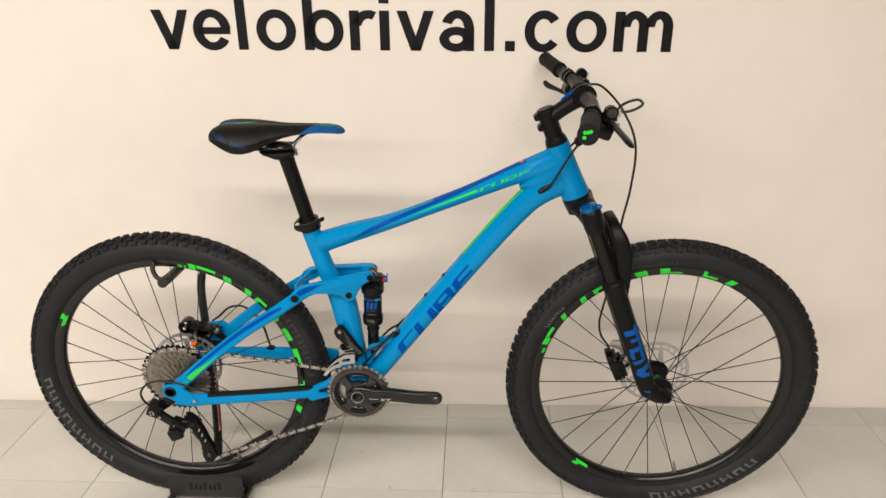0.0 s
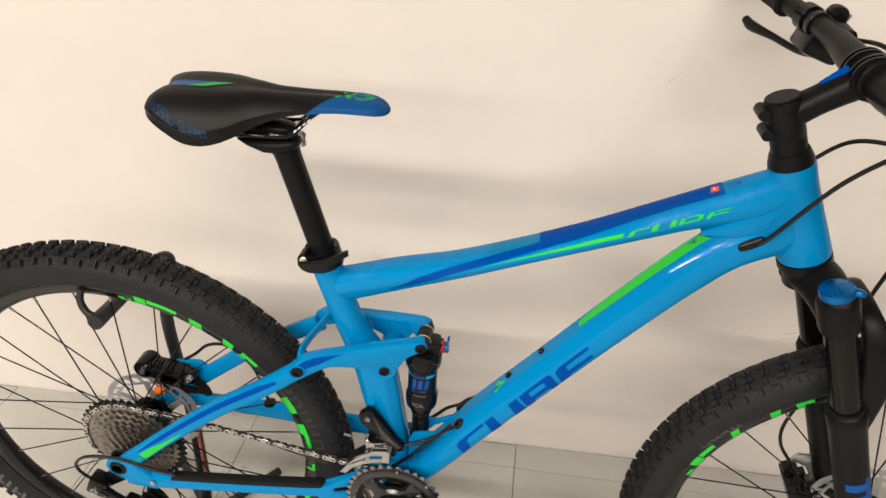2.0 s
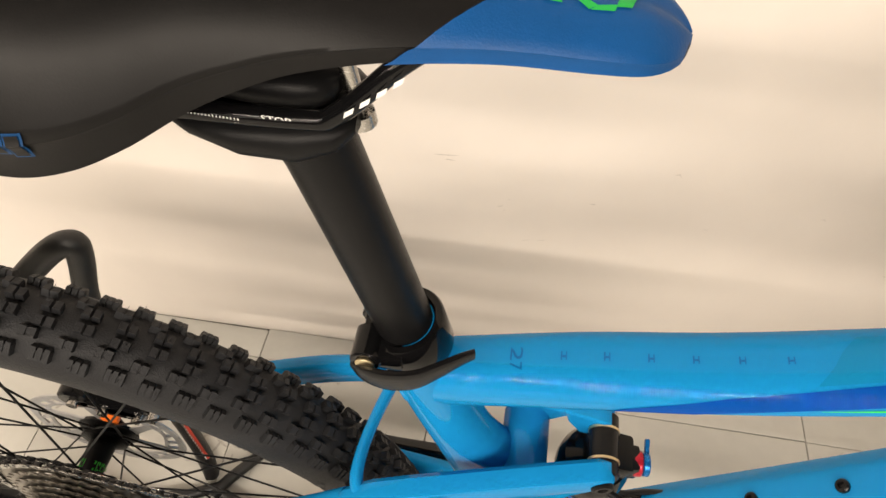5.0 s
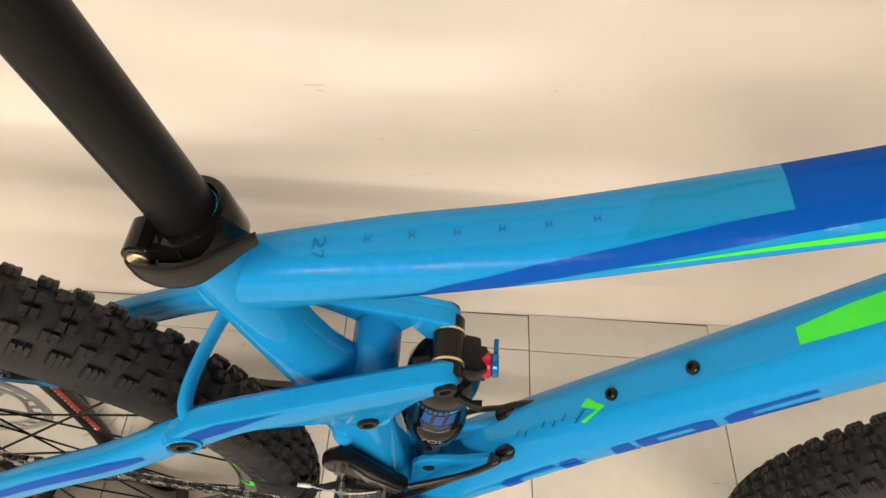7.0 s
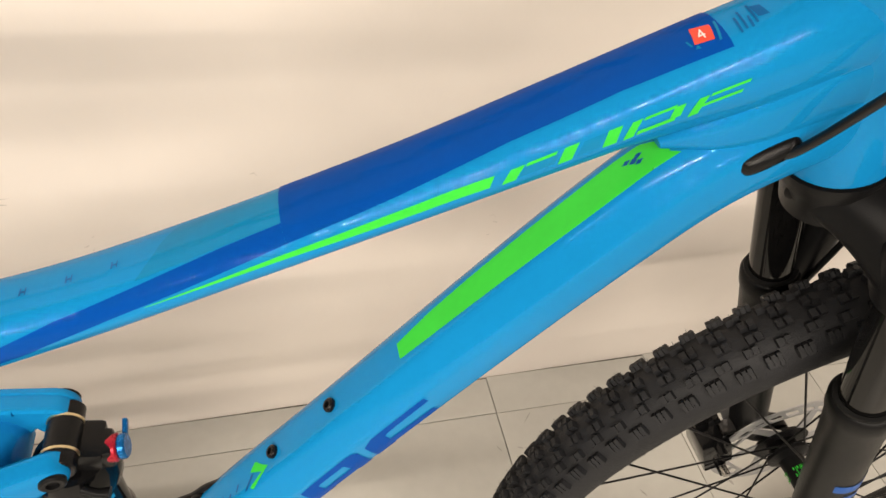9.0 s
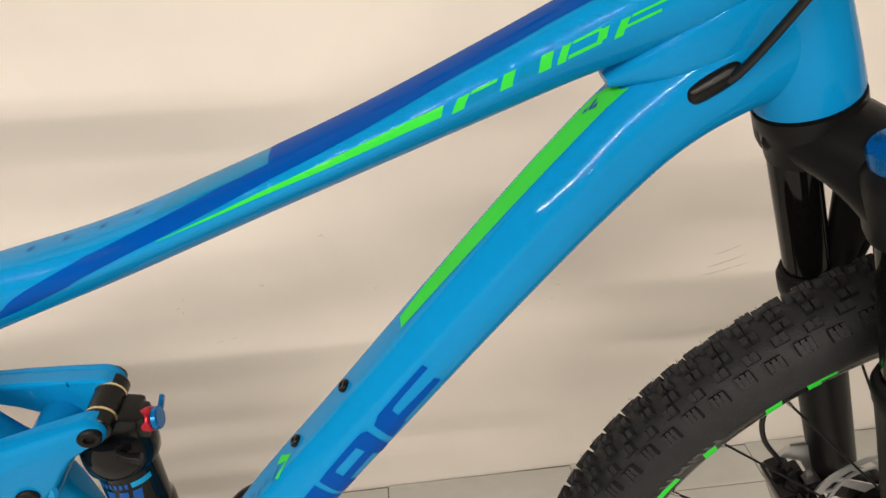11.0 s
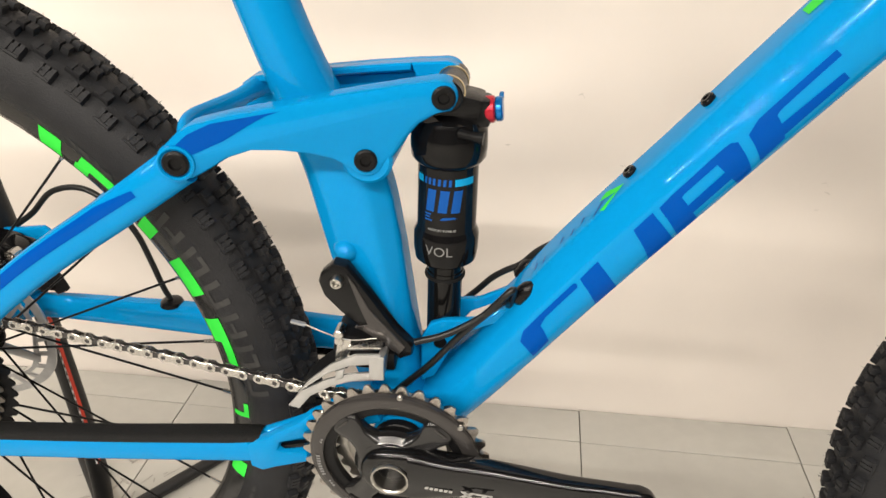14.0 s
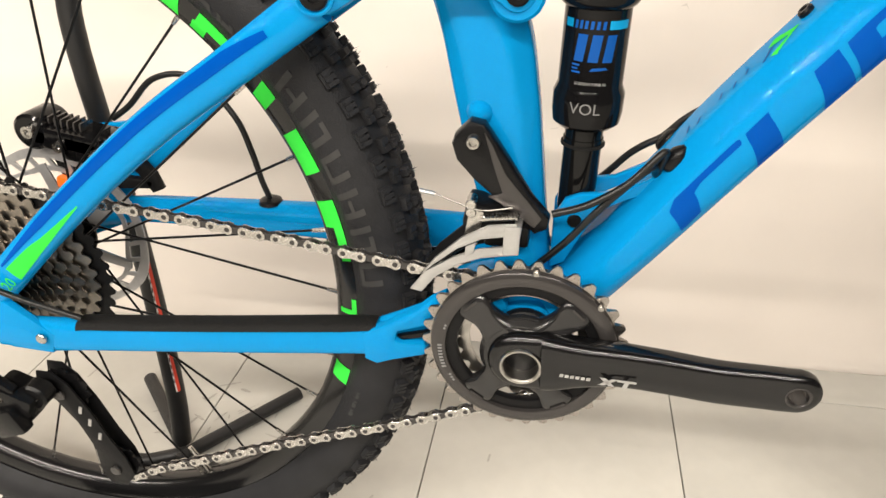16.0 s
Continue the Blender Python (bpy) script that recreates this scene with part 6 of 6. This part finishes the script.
def crank_arm(s, label):
    """The arm runs forwards on the drive side and backwards on the other."""
    end = V(0.595, -0.081, 0.3388) if s < 0 else V(2 * BB.x - 0.595, 0.081, 0.3348)
    start = V(BB.x, s * 0.066, BB.z)
    d = (end - start)
    d.y = 0
    d.normalize()
    up = V(-d.z, 0, d.x) if d.x > 0 else V(d.z, 0, -d.x)
    rings = []
    L = (end - start).length
    rows = [(0.0135, 0.0233, 0.0113, 0), (0.024, 0.0215, 0.0105, 0.0), (0.040, 0.0178, 0.0100, 0.002), (0.065, 0.0152, 0.0092, 0.004),
            (0.095, 0.0150, 0.0085, 0.0025), (0.125, 0.0150, 0.0078, 0.0), (L - 0.020, 0.0152, 0.0071, 0), (L - 0.0073, 0.0151, 0.0071, 0)]
    for a, h, w, lift_up in spline(rows, 3):
        y = s * (0.066 + (0.0145 - 0.003) * min(max(a / L, 0), 1) ** 0.8)
        c = V(start.x, y, start.z) + d * a + up * lift_up
        rings.append([c + up * (h * math.copysign(abs(math.cos(t)) ** 0.55, math.cos(t))) + V(0, w * math.copysign(abs(math.sin(t)) ** 0.55, math.sin(t)), 0) for t in np.linspace(0, 2 * math.pi, 28, endpoint=False)])
    b = B()
    skin(b, rings)
    f = V(0, s, 0)
    def eyelet(c, hole, h, reach, w, way):
        """A rounded end with a hole through it, squared off towards the arm."""
        out = []
        for a in np.linspace(0, 2 * math.pi, 48, endpoint=False):
            e = d * (math.cos(a) * way) + up * math.sin(a)
            q = h if math.cos(a) <= 0 else min(h / max(abs(math.sin(a)), 1e-6), reach / max(math.cos(a), 1e-6))
            out.append([c + e * r0 + f * y0 for r0, y0 in ((hole, -w), (hole, w), *[(max(q * math.cos(t) ** 0.55, hole + 0.0003), w * math.copysign(abs(math.sin(t)) ** 0.55, math.sin(t))) for t in np.linspace(1.45, -1.45, 15)])])
        skin(b, out, closed=True)

    eyelet(start, 0.0128, 0.0234, 0.0200, 0.0112, 1)
    eye = start + d * L
    eye.y = s * 0.0772
    eyelet(eye, 0.0068, 0.0150, 0.0115, 0.0070, -1)
    arm = part("crank_arm", b, M_CRANK, crankset, label)
    f = V(0, s, 0)
    b = B()
    lathe(b, [(0.0118, -0.020), (0.0118, 0.0), (0.0126, 0.0010), (0.0140, 0.0012), (0.0147, 0.0), (0.0147, -0.003)], start + f * 0.0116, f, 40, closed=False)
    part("axle_ring", b, M_NICKEL, arm, "silver hollow axle end")
    b = B()
    lathe(b, [(0.0, -0.010), (0.0125, -0.010), (0.0125, -0.014), (0.0, -0.014)], start + f * 0.0112, f, 28, closed=False)
    part("axle_recess", b, M_PLASTIC, arm)
    b = B()
    lathe(b, [(0.0062, -0.0066), (0.0062, 0.0066), (0.0070, 0.0072), (0.0080, 0.0070), (0.0080, -0.0066)], eye, f, 28)
    part("pedal_thread", b, M_RING, arm)
    if s < 0:
        b = B()
        for k in range(6):
            x = 0.449 + k * 0.0035
            b.faces.new([b.verts.new((x + dx, -0.0788 - (x - 0.44) * 0.07, 0.3330 + dz)) for dx, dz in ((0, 0), (0.0026, 0), (0.0030, 0.0026), (0.0004, 0.0026))])
        for pts in (((0, 0), (0.004, 0), (0.013, 0.0062), (0.009, 0.0062)), ((0.001, 0.0062), (0.005, 0.0062), (0.011, 0), (0.007, 0)), ((0.012, 0.0044), (0.024, 0.0044), (0.0245, 0.0062), (0.0125, 0.0062)), ((0.0155, 0), (0.0185, 0), (0.0200, 0.0046), (0.0170, 0.0046))):
            b.faces.new([b.verts.new((0.474 + dx, -0.0823 - dx * 0.06, 0.3322 + dz)) for dx, dz in pts])
        part("crank_mark", b, M_SILVER, arm, smooth=False)
    return arm


crank_arm(-1, "gloss black crank arm without a pedal")
crank_arm(1, "gloss black crank arm without a pedal")

# cassette: eleven sprockets
cassette = None
sizes = [(42, 0.0850), (37, 0.0750), (32, 0.0650), (28, 0.0568), (24, 0.0488), (21, 0.0427), (19, 0.0387), (17, 0.0347), (15, 0.0307), (13, 0.0267), (11, 0.0227)]
for k, (teeth, r) in enumerate(sizes):
    bm = B()
    gear(bm, teeth, r - 0.0035, r + 0.0015, max(r - 0.017, 0.012), -0.0215 - 0.0037 * k, 0.0018, RA, phase=0.1 * k)
    if k < 3:
        for j in range(5):
            a = radians(72 * j + 10 * k)
            d, e = V(math.cos(a), 0, math.sin(a)), V(-math.sin(a), 0, math.cos(a))
            c0, c1 = RA + d * 0.016, RA + d * (r - 0.015) + e * 0.01
            bm.faces.new([bm.verts.new(p + V(0, -0.0215 - 0.0037 * k, 0)) for p in (c0 - e * 0.004, c0 + e * 0.004, c1 + e * 0.004, c1 - e * 0.004)])
    if cassette is None:
        cassette = part("cassette", bm, M_BLACKM, bike, "nickel eleven-speed cassette with a black largest sprocket")
    else:
        part("sprocket", bm, M_COG, cassette)
bm = B()
cyl(bm, (0, -0.012, RA.z), (0, -0.061, RA.z), 0.0175, bevel=0.001, seg=24)
part("freehub_body", bm, M_BLACKM, cassette)


# chain: links along its run
def ring_run(c, r, a0, a1, y):
    return [V(c.x + r * math.cos(radians(a)), y, c.z + r * math.sin(radians(a))) for a in np.linspace(a0, a1, 20)]


CHAIN_RUN = ring_run(RA, 0.0770, 200, 84, -0.0253) + [V(*p) for p in [(0.05, -0.0275, 0.4185), (0.146, -0.0315, 0.4100), (0.27, -0.0405, 0.3985), (0.364, -0.0465, 0.3870)]]
CHAIN_RUN += ring_run(BB, 0.0490, 84, -69, -0.0480)
CHAIN_RUN += [V(*p) for p in [(0.384, -0.0475, 0.2650), (0.30, -0.0475, 0.2310), (0.23, -0.045, 0.2026), (0.155, -0.0475, 0.174), (0.09, -0.0475, 0.1475), (0.070, -0.0475, 0.1345), (0.056, -0.0475, 0.131), (0.043, -0.0475, 0.138), (0.037, -0.0475, 0.152), (0.041, -0.0475, 0.175), (0.035, -0.0475, 0.205), (0.025, -0.046, 0.225)]]


def along(points, step):
    out, left = [points[0]], step
    for a, b in zip(points, points[1:]):
        l, at = (b - a).length, 0.0
        while at + left <= l:
            at += left
            out.append(a.lerp(b, at / l))
            left = step
        left -= l - at
    return out


def link_mesh(name, gap, h, waist, mats):
    b = B()
    p = 0.0127
    out = arc(0, 0, h, 60, 300, 9) + [(p * 0.5, -waist)] + arc(p, 0, h, 240, 480, 9) + [(p * 0.5, waist)]
    for s in (-1, 1):
        plate(b, out, lambda x: s * gap, s * 0.0010, 0.0002)
    for x in (0, p):
        cyl(b, (x, -gap - 0.0013 if name == "outer_link" else -gap, 0), (x, gap + 0.0013 if name == "outer_link" else gap, 0), 0.0019 if name == "outer_link" else 0.0036, seg=10, mat=1)
    me = bpy.data.meshes.new(name)
    bmesh.ops.recalc_face_normals(b, faces=b.faces)
    b.to_mesh(me)
    b.free()
    for m in mats:
        me.materials.append(m)
    return me


OUTER = link_mesh("outer_link", 0.0019, 0.0043, 0.0030, (M_STEEL, M_RING))
INNER = link_mesh("inner_link", 0.0010, 0.0041, 0.0026, (M_RING, M_RING))
bm = B()
cyl(bm, CHAIN_RUN[0] + V(0, -0.003, 0), CHAIN_RUN[0] + V(0, 0.003, 0), 0.002, seg=10)
chain = part("chain", bm, M_STEEL, bike, "silver bicycle chain")
stops = along(CHAIN_RUN, 0.0127)
for k, (a, b) in enumerate(zip(stops, stops[1:])):
    ob = new("chain_link", OUTER if k % 2 else INNER)
    d = (b - a).normalized()
    y = V(0, 1, 0)
    y = (y - d * y.dot(d)).normalized()
    z = d.cross(y)
    ob.parent = chain
    ob.matrix_local = Matrix.Translation(a) @ Matrix((d, y, z)).transposed().to_4x4()

# ---------------------------------------------------------------- front mech
bm = B()
out = [(0.372, 0.478), (0.374, 0.484), (0.384, 0.494), (0.393, 0.492), (0.408, 0.469), (0.424, 0.443), (0.436, 0.429), (0.435, 0.421), (0.426, 0.417), (0.406, 0.436), (0.386, 0.454), (0.375, 0.467)]
plate(bm, out, lambda x: -0.040, 0.013, 0.0035)
mech = part("front_derailleur", bm, M_PLASTIC, bike, "black and silver front derailleur")
bm = B()
plate(bm, [(0.393, 0.487), (0.398, 0.480), (0.407, 0.460), (0.431, 0.430), (0.426, 0.423), (0.403, 0.440), (0.396, 0.444), (0.405, 0.447), (0.400, 0.462)], lambda x: -0.0414, 0.003, 0.0006)
part("mech_trim", bm, M_RING, mech, "grey trim blade")
bm = B()
lathe(bm, [(0.0, 0.0035), (0.0022, 0.0035), (0.0025, 0.006), (0.0038, 0.006), (0.0044, 0.004), (0.0044, 0), (0, 0)], (0.3865, -0.0395, 0.4815), (0, -1, 0), 20, closed=False)
part("mech_bolt", bm, M_NICKEL, mech)
bm = B()
block(bm, (0.398, -0.032, 0.428), (0.036, 0.024, 0.018), (0, 12, 0), 0.003)
block(bm, (0.408, -0.030, 0.415), (0.030, 0.022, 0.016), (0, 0, 0), 0.003)
part("mech_linkage", bm, M_BLACKM, mech)
bm = B()
for dz in (0, 0.008):
    cyl(bm, (0.3855, -0.048, 0.435 + dz * 0.7), (0.3855, -0.036, 0.435 + dz * 0.7), 0.0036, bevel=0.0006)
block(bm, (0.3870, -0.044, 0.424), (0.010, 0.006, 0.026), (0, 10, 0), 0.0015)
block(bm, (0.404, -0.046, 0.4325), (0.024, 0.008, 0.003), (0, -6, 0), 0.001)
part("mech_body", bm, M_STEEL, mech)
bm = B()
cage = [(0.344, 0.377), (0.352, 0.375), (0.362, 0.388), (0.378, 0.399), (0.393, 0.405), (0.415, 0.409), (0.418, 0.428), (0.416, 0.432), (0.398, 0.430), (0.380, 0.420), (0.362, 0.403)]
plate(bm, cage, lambda x: -0.0320, -0.0016, 0.0006)
inner_cage = bm
bm = B()
low = [(0.344, 0.377), (0.352, 0.375), (0.362, 0.388), (0.378, 0.399), (0.393, 0.405), (0.416, 0.409), (0.416, 0.4165), (0.392, 0.4120), (0.375, 0.4050), (0.362, 0.3965), (0.355, 0.392)]
top = [(0.353, 0.3905), (0.362, 0.3985), (0.377, 0.4110), (0.393, 0.4195), (0.415, 0.4235), (0.416, 0.432), (0.398, 0.430), (0.380, 0.420), (0.362, 0.403)]
for k, piece in enumerate((low, top, [(0.407, 0.4095), (0.4175, 0.4095), (0.4185, 0.4305), (0.408, 0.4300)], [(0.382, 0.4055), (0.388, 0.4085), (0.390, 0.4175), (0.383, 0.4140)])):
    plate(bm, piece, lambda x: -0.0540 - 0.0003 * k, 0.0022, 0.0006)
block(bm, (0.4155, -0.043, 0.420), (0.005, 0.022, 0.020), (0, 6, 0), 0.001)
part("mech_cage", bm, M_SILVER, mech, "silver chain guide")
part("inner_cage", inner_cage, M_BLACKM, mech)
hose("mech_cable", [(0.412, -0.045, 0.4390), (0.392, -0.047, 0.4370), (0.375, -0.047, 0.4420), (0.361, -0.046, 0.4470)], 0.0006, mat=M_NICKEL, parent=mech)
bm = B()
sweep(bm, [(0.352, -0.046, 0.4485), (0.362, -0.046, 0.4465)], 0.0016, 8)
part("cable_end", bm, M_SILVER, mech)

# ---------------------------------------------------------------- rear mech
bm = B()
plate(bm, [(0.004, 0.330), (-0.012, 0.322), (-0.030, 0.312), (-0.042, 0.296), (-0.050, 0.282), (-0.040, 0.272), (-0.022, 0.286), (-0.002, 0.300), (0.014, 0.316)], lambda x: -0.066, 0.008, 0.002)
block(bm, (-0.043, -0.070, 0.291), (0.031, 0.024, 0.036), (0, 25, 0), 0.005)
block(bm, (-0.030, -0.078, 0.283), (0.022, 0.010, 0.016), (0, 35, 0), 0.003)
rmech = part("rear_derailleur", bm, M_BLACKG, bike, "black rear derailleur with a long cage")
for a, c, y, w in (((-0.042, 0.292), (0.006, 0.256), -0.083, 0.0085), ((-0.038, 0.275), (0.002, 0.243), -0.077, 0.0065)):
    bm = B()
    e = V(c[0] - a[0], 0, c[1] - a[1]).normalized()
    n = V(-e.z, 0, e.x) * w
    p, q = V(a[0], y, a[1]), V(c[0], y, c[1])
    out = [(v.x, v.z) for v in (p - n, p - n * 0.5 - e * 0.004, p + n, q + n, q + n * 0.5 + e * 0.004, q - n)]
    plate(bm, out, lambda x: y, 0.009, 0.0015)
    part("parallel_link", bm, M_PLASTIC, rmech)
bm = B()
block(bm, (0.004, -0.072, 0.246), (0.036, 0.028, 0.032), (0, 25, 0), 0.006)
block(bm, (0.002, -0.088, 0.234), (0.030, 0.013, 0.026), (0, -20, 0), 0.004)
cyl(bm, (0.020, -0.060, 0.250), (0.020, -0.076, 0.250), 0.012, bevel=0.002)
part("clutch_housing", bm, M_PLASTIC, rmech, "black clutch housing")
for x, y, z, r0 in ((-0.048, -0.0800, 0.298, 0.0042), (-0.030, -0.0845, 0.276, 0.0030), (0.000, -0.0845, 0.255, 0.0034), (0.020, -0.0765, 0.250, 0.0050)):
    bm = B()
    cyl(bm, (x, y + 0.004, z), (x, y - 0.0015, z), r0, bevel=0.0006, seg=14)
    part("mech_pivot_pin", bm, M_NICKEL, rmech)
bm = B()
cage = [(0.012, 0.262), (0.026, 0.262), (0.038, 0.250), (0.050, 0.222), (0.060, 0.190), (0.070, 0.166), (0.073, 0.146), (0.062, 0.130), (0.046, 0.131), (0.040, 0.146), (0.042, 0.176), (0.034, 0.206), (0.020, 0.232), (0.008, 0.246)]
plate(bm, cage, lambda x: -0.0560, 0.0025, 0.0008)
plate(bm, cage, lambda x: -0.0420, 0.0022, 0.0008)
rcage = part("mech_cage", bm, M_BLACKM, rmech, "black cage plates")
for c, teeth in (((0.028, 0.238), 11), ((0.056, 0.150), 11)):
    bm = B()
    gear(bm, teeth, 0.0190, 0.0225, 0.006, -0.0475, 0.0030, (c[0], 0, c[1]))
    part("jockey_wheel", bm, M_PLASTIC, rcage)
    bm = B()
    cyl(bm, (c[0], -0.040, c[1]), (c[0], -0.0585, c[1]), 0.0052, bevel=0.0008, seg=16)
    part("jockey_bolt", bm, M_RING, rcage)
for k, (x, z) in enumerate(((0.047, 0.208), (0.052, 0.192), (0.042, 0.222))):
    bm = B()
    block(bm, (x, -0.0563, z), (0.003, 0.0008, 0.009), (0, 20, 0), 0.0002)
    part("cage_mark", bm, M_SILVER, rcage)
hose("gear_cable", [(0.090, -0.070, 0.336), (0.055, -0.076, 0.352), (0.010, -0.082, 0.372), (-0.035, -0.084, 0.370), (-0.062, -0.080, 0.345), (-0.066, -0.074, 0.318), (-0.055, -0.070, 0.298)], 0.0024, "black gear cable curving into the rear derailleur")
bm = B()
lathe(bm, [(0, 0.002), (0.003, 0.002), (0.0035, 0.004), (0.006, 0.004), (0.0065, 0)], (-0.047, -0.080, 0.287), (0, -1, 0), 18, closed=False)
part("mech_bolt", bm, M_STEEL, rmech)


# ---------------------------------------------------------------- display stand holding the rear wheel
stand = tagged(new("bike_stand"), "black tubular steel display stand hooked through the rear wheel", "bike stand")
bm = B()
sweep(bm, [(0.0000, 0.108, 0.010), (0.0110, 0.108, 0.10), (0.0290, 0.0945, 0.30), (0.0420, 0.0715, 0.50), (0.0495, 0.0735, 0.562), (0.0575, 0.0815, 0.604), (0.060, 0.083, 0.625), (0.046, 0.079, 0.622), (0.020, 0.073, 0.598), (0.004, 0.058, 0.582), (0.004, 0.020, 0.583), (0.008, -0.034, 0.590)],
      [0.0110, 0.0110, 0.0102, 0.0094, 0.0094, 0.0098, 0.0100, 0.0103, 0.0105, 0.0105, 0.0105, 0.0110], 18, 6)
part("post", bm, M_STAND, stand, "black upright tube with a hooked top")
bm = B()
sweep(bm, [(0.010, -0.026, 0.592), (-0.006, -0.026, 0.600), (-0.014, -0.022, 0.616), (-0.012, -0.016, 0.632)], 0.005, 12, 5)
part("hook_latch", bm, M_STAND, stand)
bm = B()
sweep(bm, [(0.0020, 0.102, 0.012), (-0.02, 0.126, 0.011), (-0.103, 0.209, 0.011)], 0.0085, 14, 5)
sweep(bm, [(0.014, 0.075, 0.012), (0.026, 0.098, 0.012), (0.053, 0.134, 0.011), (0.115, 0.212, 0.011)], 0.0085, 14, 5)
part("rear_foot", bm, M_STAND, stand)
bm = B()
sweep(bm, [(0.020, 0.090, 0.012), (-0.02, 0.072, 0.012), (-0.055, 0.050, 0.018), (-0.055, -0.05, 0.018)], 0.0080, 14, 5)
sweep(bm, [(0.030, 0.080, 0.012), (0.09, 0.06, 0.014), (0.122, 0.050, 0.018), (0.122, -0.05, 0.018)], 0.0080, 14, 5)
part("base_tube", bm, M_STAND, stand)
for x0, x1, y1 in ((-0.056, -0.095, -0.16), (0.122, 0.135, -0.17)):
    bm = B()
    sweep(bm, [(x0, -0.045, 0.016), (x0 + (x1 - x0) * 0.3, -0.075, 0.010), (x1, y1, 0.009)], 0.0080, 14, 5)
    part("front_foot", bm, M_STAND, stand)
bm = B()
plate(bm, [(-0.058, 0.024), (-0.060, 0.082), (-0.056, 0.086), (0.122, 0.086), (0.126, 0.082), (0.124, 0.024)], lambda x: -0.056, 0.003, 0.0008)
side_plate = part("wheel_plate", bm, M_STAND, stand, "black sheet plate beside the tyre")
bm = B()
for k in range(7):
    x = -0.006 + k * 0.0115
    bm.faces.new([bm.verts.new((x + dx, -0.0566, 0.046 + dz)) for dx, dz in ((0, 0), (0.007, 0), (0.008, 0.022 if k % 3 == 0 else 0.014), (0.001, 0.022 if k % 3 == 0 else 0.014))])
part("plate_mark", bm, M_BLACKG, side_plate, smooth=False)
# red and white sticker down the post
bm = B()


def post_surf(u, v, lift=0.0004):
    x, y, r = (np.interp(v, [0.010, 0.10, 0.30, 0.50], row) for row in ([0.0000, 0.0110, 0.0290, 0.0420], [0.108, 0.108, 0.0945, 0.0715], [0.0110, 0.0110, 0.0102, 0.0094]))
    return V(x + (r + lift) * math.sin(radians(u)), y - (r + lift) * math.cos(radians(u)), v)


patch(bm, post_surf, ((40, 0.10), (66, 0.10), (66, 0.345), (40, 0.345)), 6, 12)
label_white = part("post_sticker", bm, M_WHITE, stand, "white and red striped sticker")
bm = B()
patch(bm, lambda u, v: post_surf(u, v, 0.0008), ((48, 0.10), (66, 0.10), (66, 0.345), (48, 0.345)), 4, 12)
for v in (0.285, 0.292):
    patch(bm, lambda u, w: post_surf(u, w, 0.0008), ((41, v), (48, v), (48, v + 0.003), (41, v + 0.003)), 3, 1)
part("sticker_stripe", bm, M_REDP, label_white)
bm = B()
for v in np.arange(0.115, 0.34, 0.011):
    if 0.28 < v < 0.30:
        continue
    patch(bm, lambda u, w: post_surf(u, w, 0.0008), ((41, v), (47, v), (47, v + 0.006), (41, v + 0.006)), 3, 1)
part("sticker_print", bm, M_GREYP, label_white)

# ---------------------------------------------------------------- floor tiles
TILE = 0.299


def tile_mesh(depth):
    bm = B()
    block(bm, (0, 0, -0.002), (TILE - 0.0016, depth - 0.0016, 0.004), bevel=0.0006)
    me = bpy.data.meshes.new("tile")
    bm.to_mesh(me)
    bm.free()
    me.materials.append(M_TILE)
    return me


WHOLE, CUT = tile_mesh(TILE), tile_mesh(0.075)
far = B()
for i in range(-21, 12):
    for j in range(-24, 2):
        x, y = 0.604 + TILE * (i + 0.5), 0.310 + TILE * (j - 0.5)
        if j == 1:
            deep = (wall_y(x) - 0.0022 - 0.310) / 0.075
            y = 0.310 + 0.0375 * deep
        place = pose(x, y, random.uniform(-0.0002, 0.0002), 0, 0, random.uniform(-0.1, 0.1) if j < 1 else 0)
        if -7 <= i <= 9 and j >= -14:
            ob = new("tile", CUT if j == 1 else WHOLE)
            ob.parent = floor
            ob.matrix_local = floor.matrix_world.inverted() @ place @ (Matrix(((1, 0, 0, 0), (0.0085, deep, 0, 0), (0, 0, 1, 0), (0, 0, 0, 1))) if j == 1 else Matrix())
        else:
            k, h = (TILE - 0.0016) / 2, ((TILE if j < 1 else 0.075 * deep) - 0.0016) / 2
            far.faces.new([far.verts.new(place @ V(a * k, b * h, 0)) for a, b in ((-1, -1), (1, -1), (1, 1), (-1, 1))])
rest = part("tiles_beyond", far, M_TILE, floor, kind="stuff", smooth=False)
rest.matrix_local = floor.matrix_world.inverted()

# rubs and specks of dirt on the tiles
for k in range(64):
    near = k % 3 == 0
    x, y = (random.gauss(0.03, 0.05), random.gauss(0.17, 0.03)) if near else (random.uniform(-0.3, 1.3), random.uniform(-0.30, 0.30))
    turn, long, wide = random.uniform(0, math.pi), random.uniform(0.003, 0.020 if near else 0.014), random.uniform(0.0008, 0.0026)
    d, e = V(math.cos(turn), math.sin(turn), 0), V(-math.sin(turn), math.cos(turn), 0)
    bm = B()
    rim = [d * (long * math.cos(a) * random.uniform(0.7, 1.1)) + e * (wide * math.sin(a) * random.uniform(0.6, 1.2)) for a in np.linspace(0, 2 * math.pi, 9, endpoint=False)]
    bm.faces.new([bm.verts.new(V(x, y, 0.0007) + q) for q in rim])
    mark = part("dirt_mark", bm, M_DIRT, floor, smooth=False)
    mark.matrix_local = floor.matrix_world.inverted()
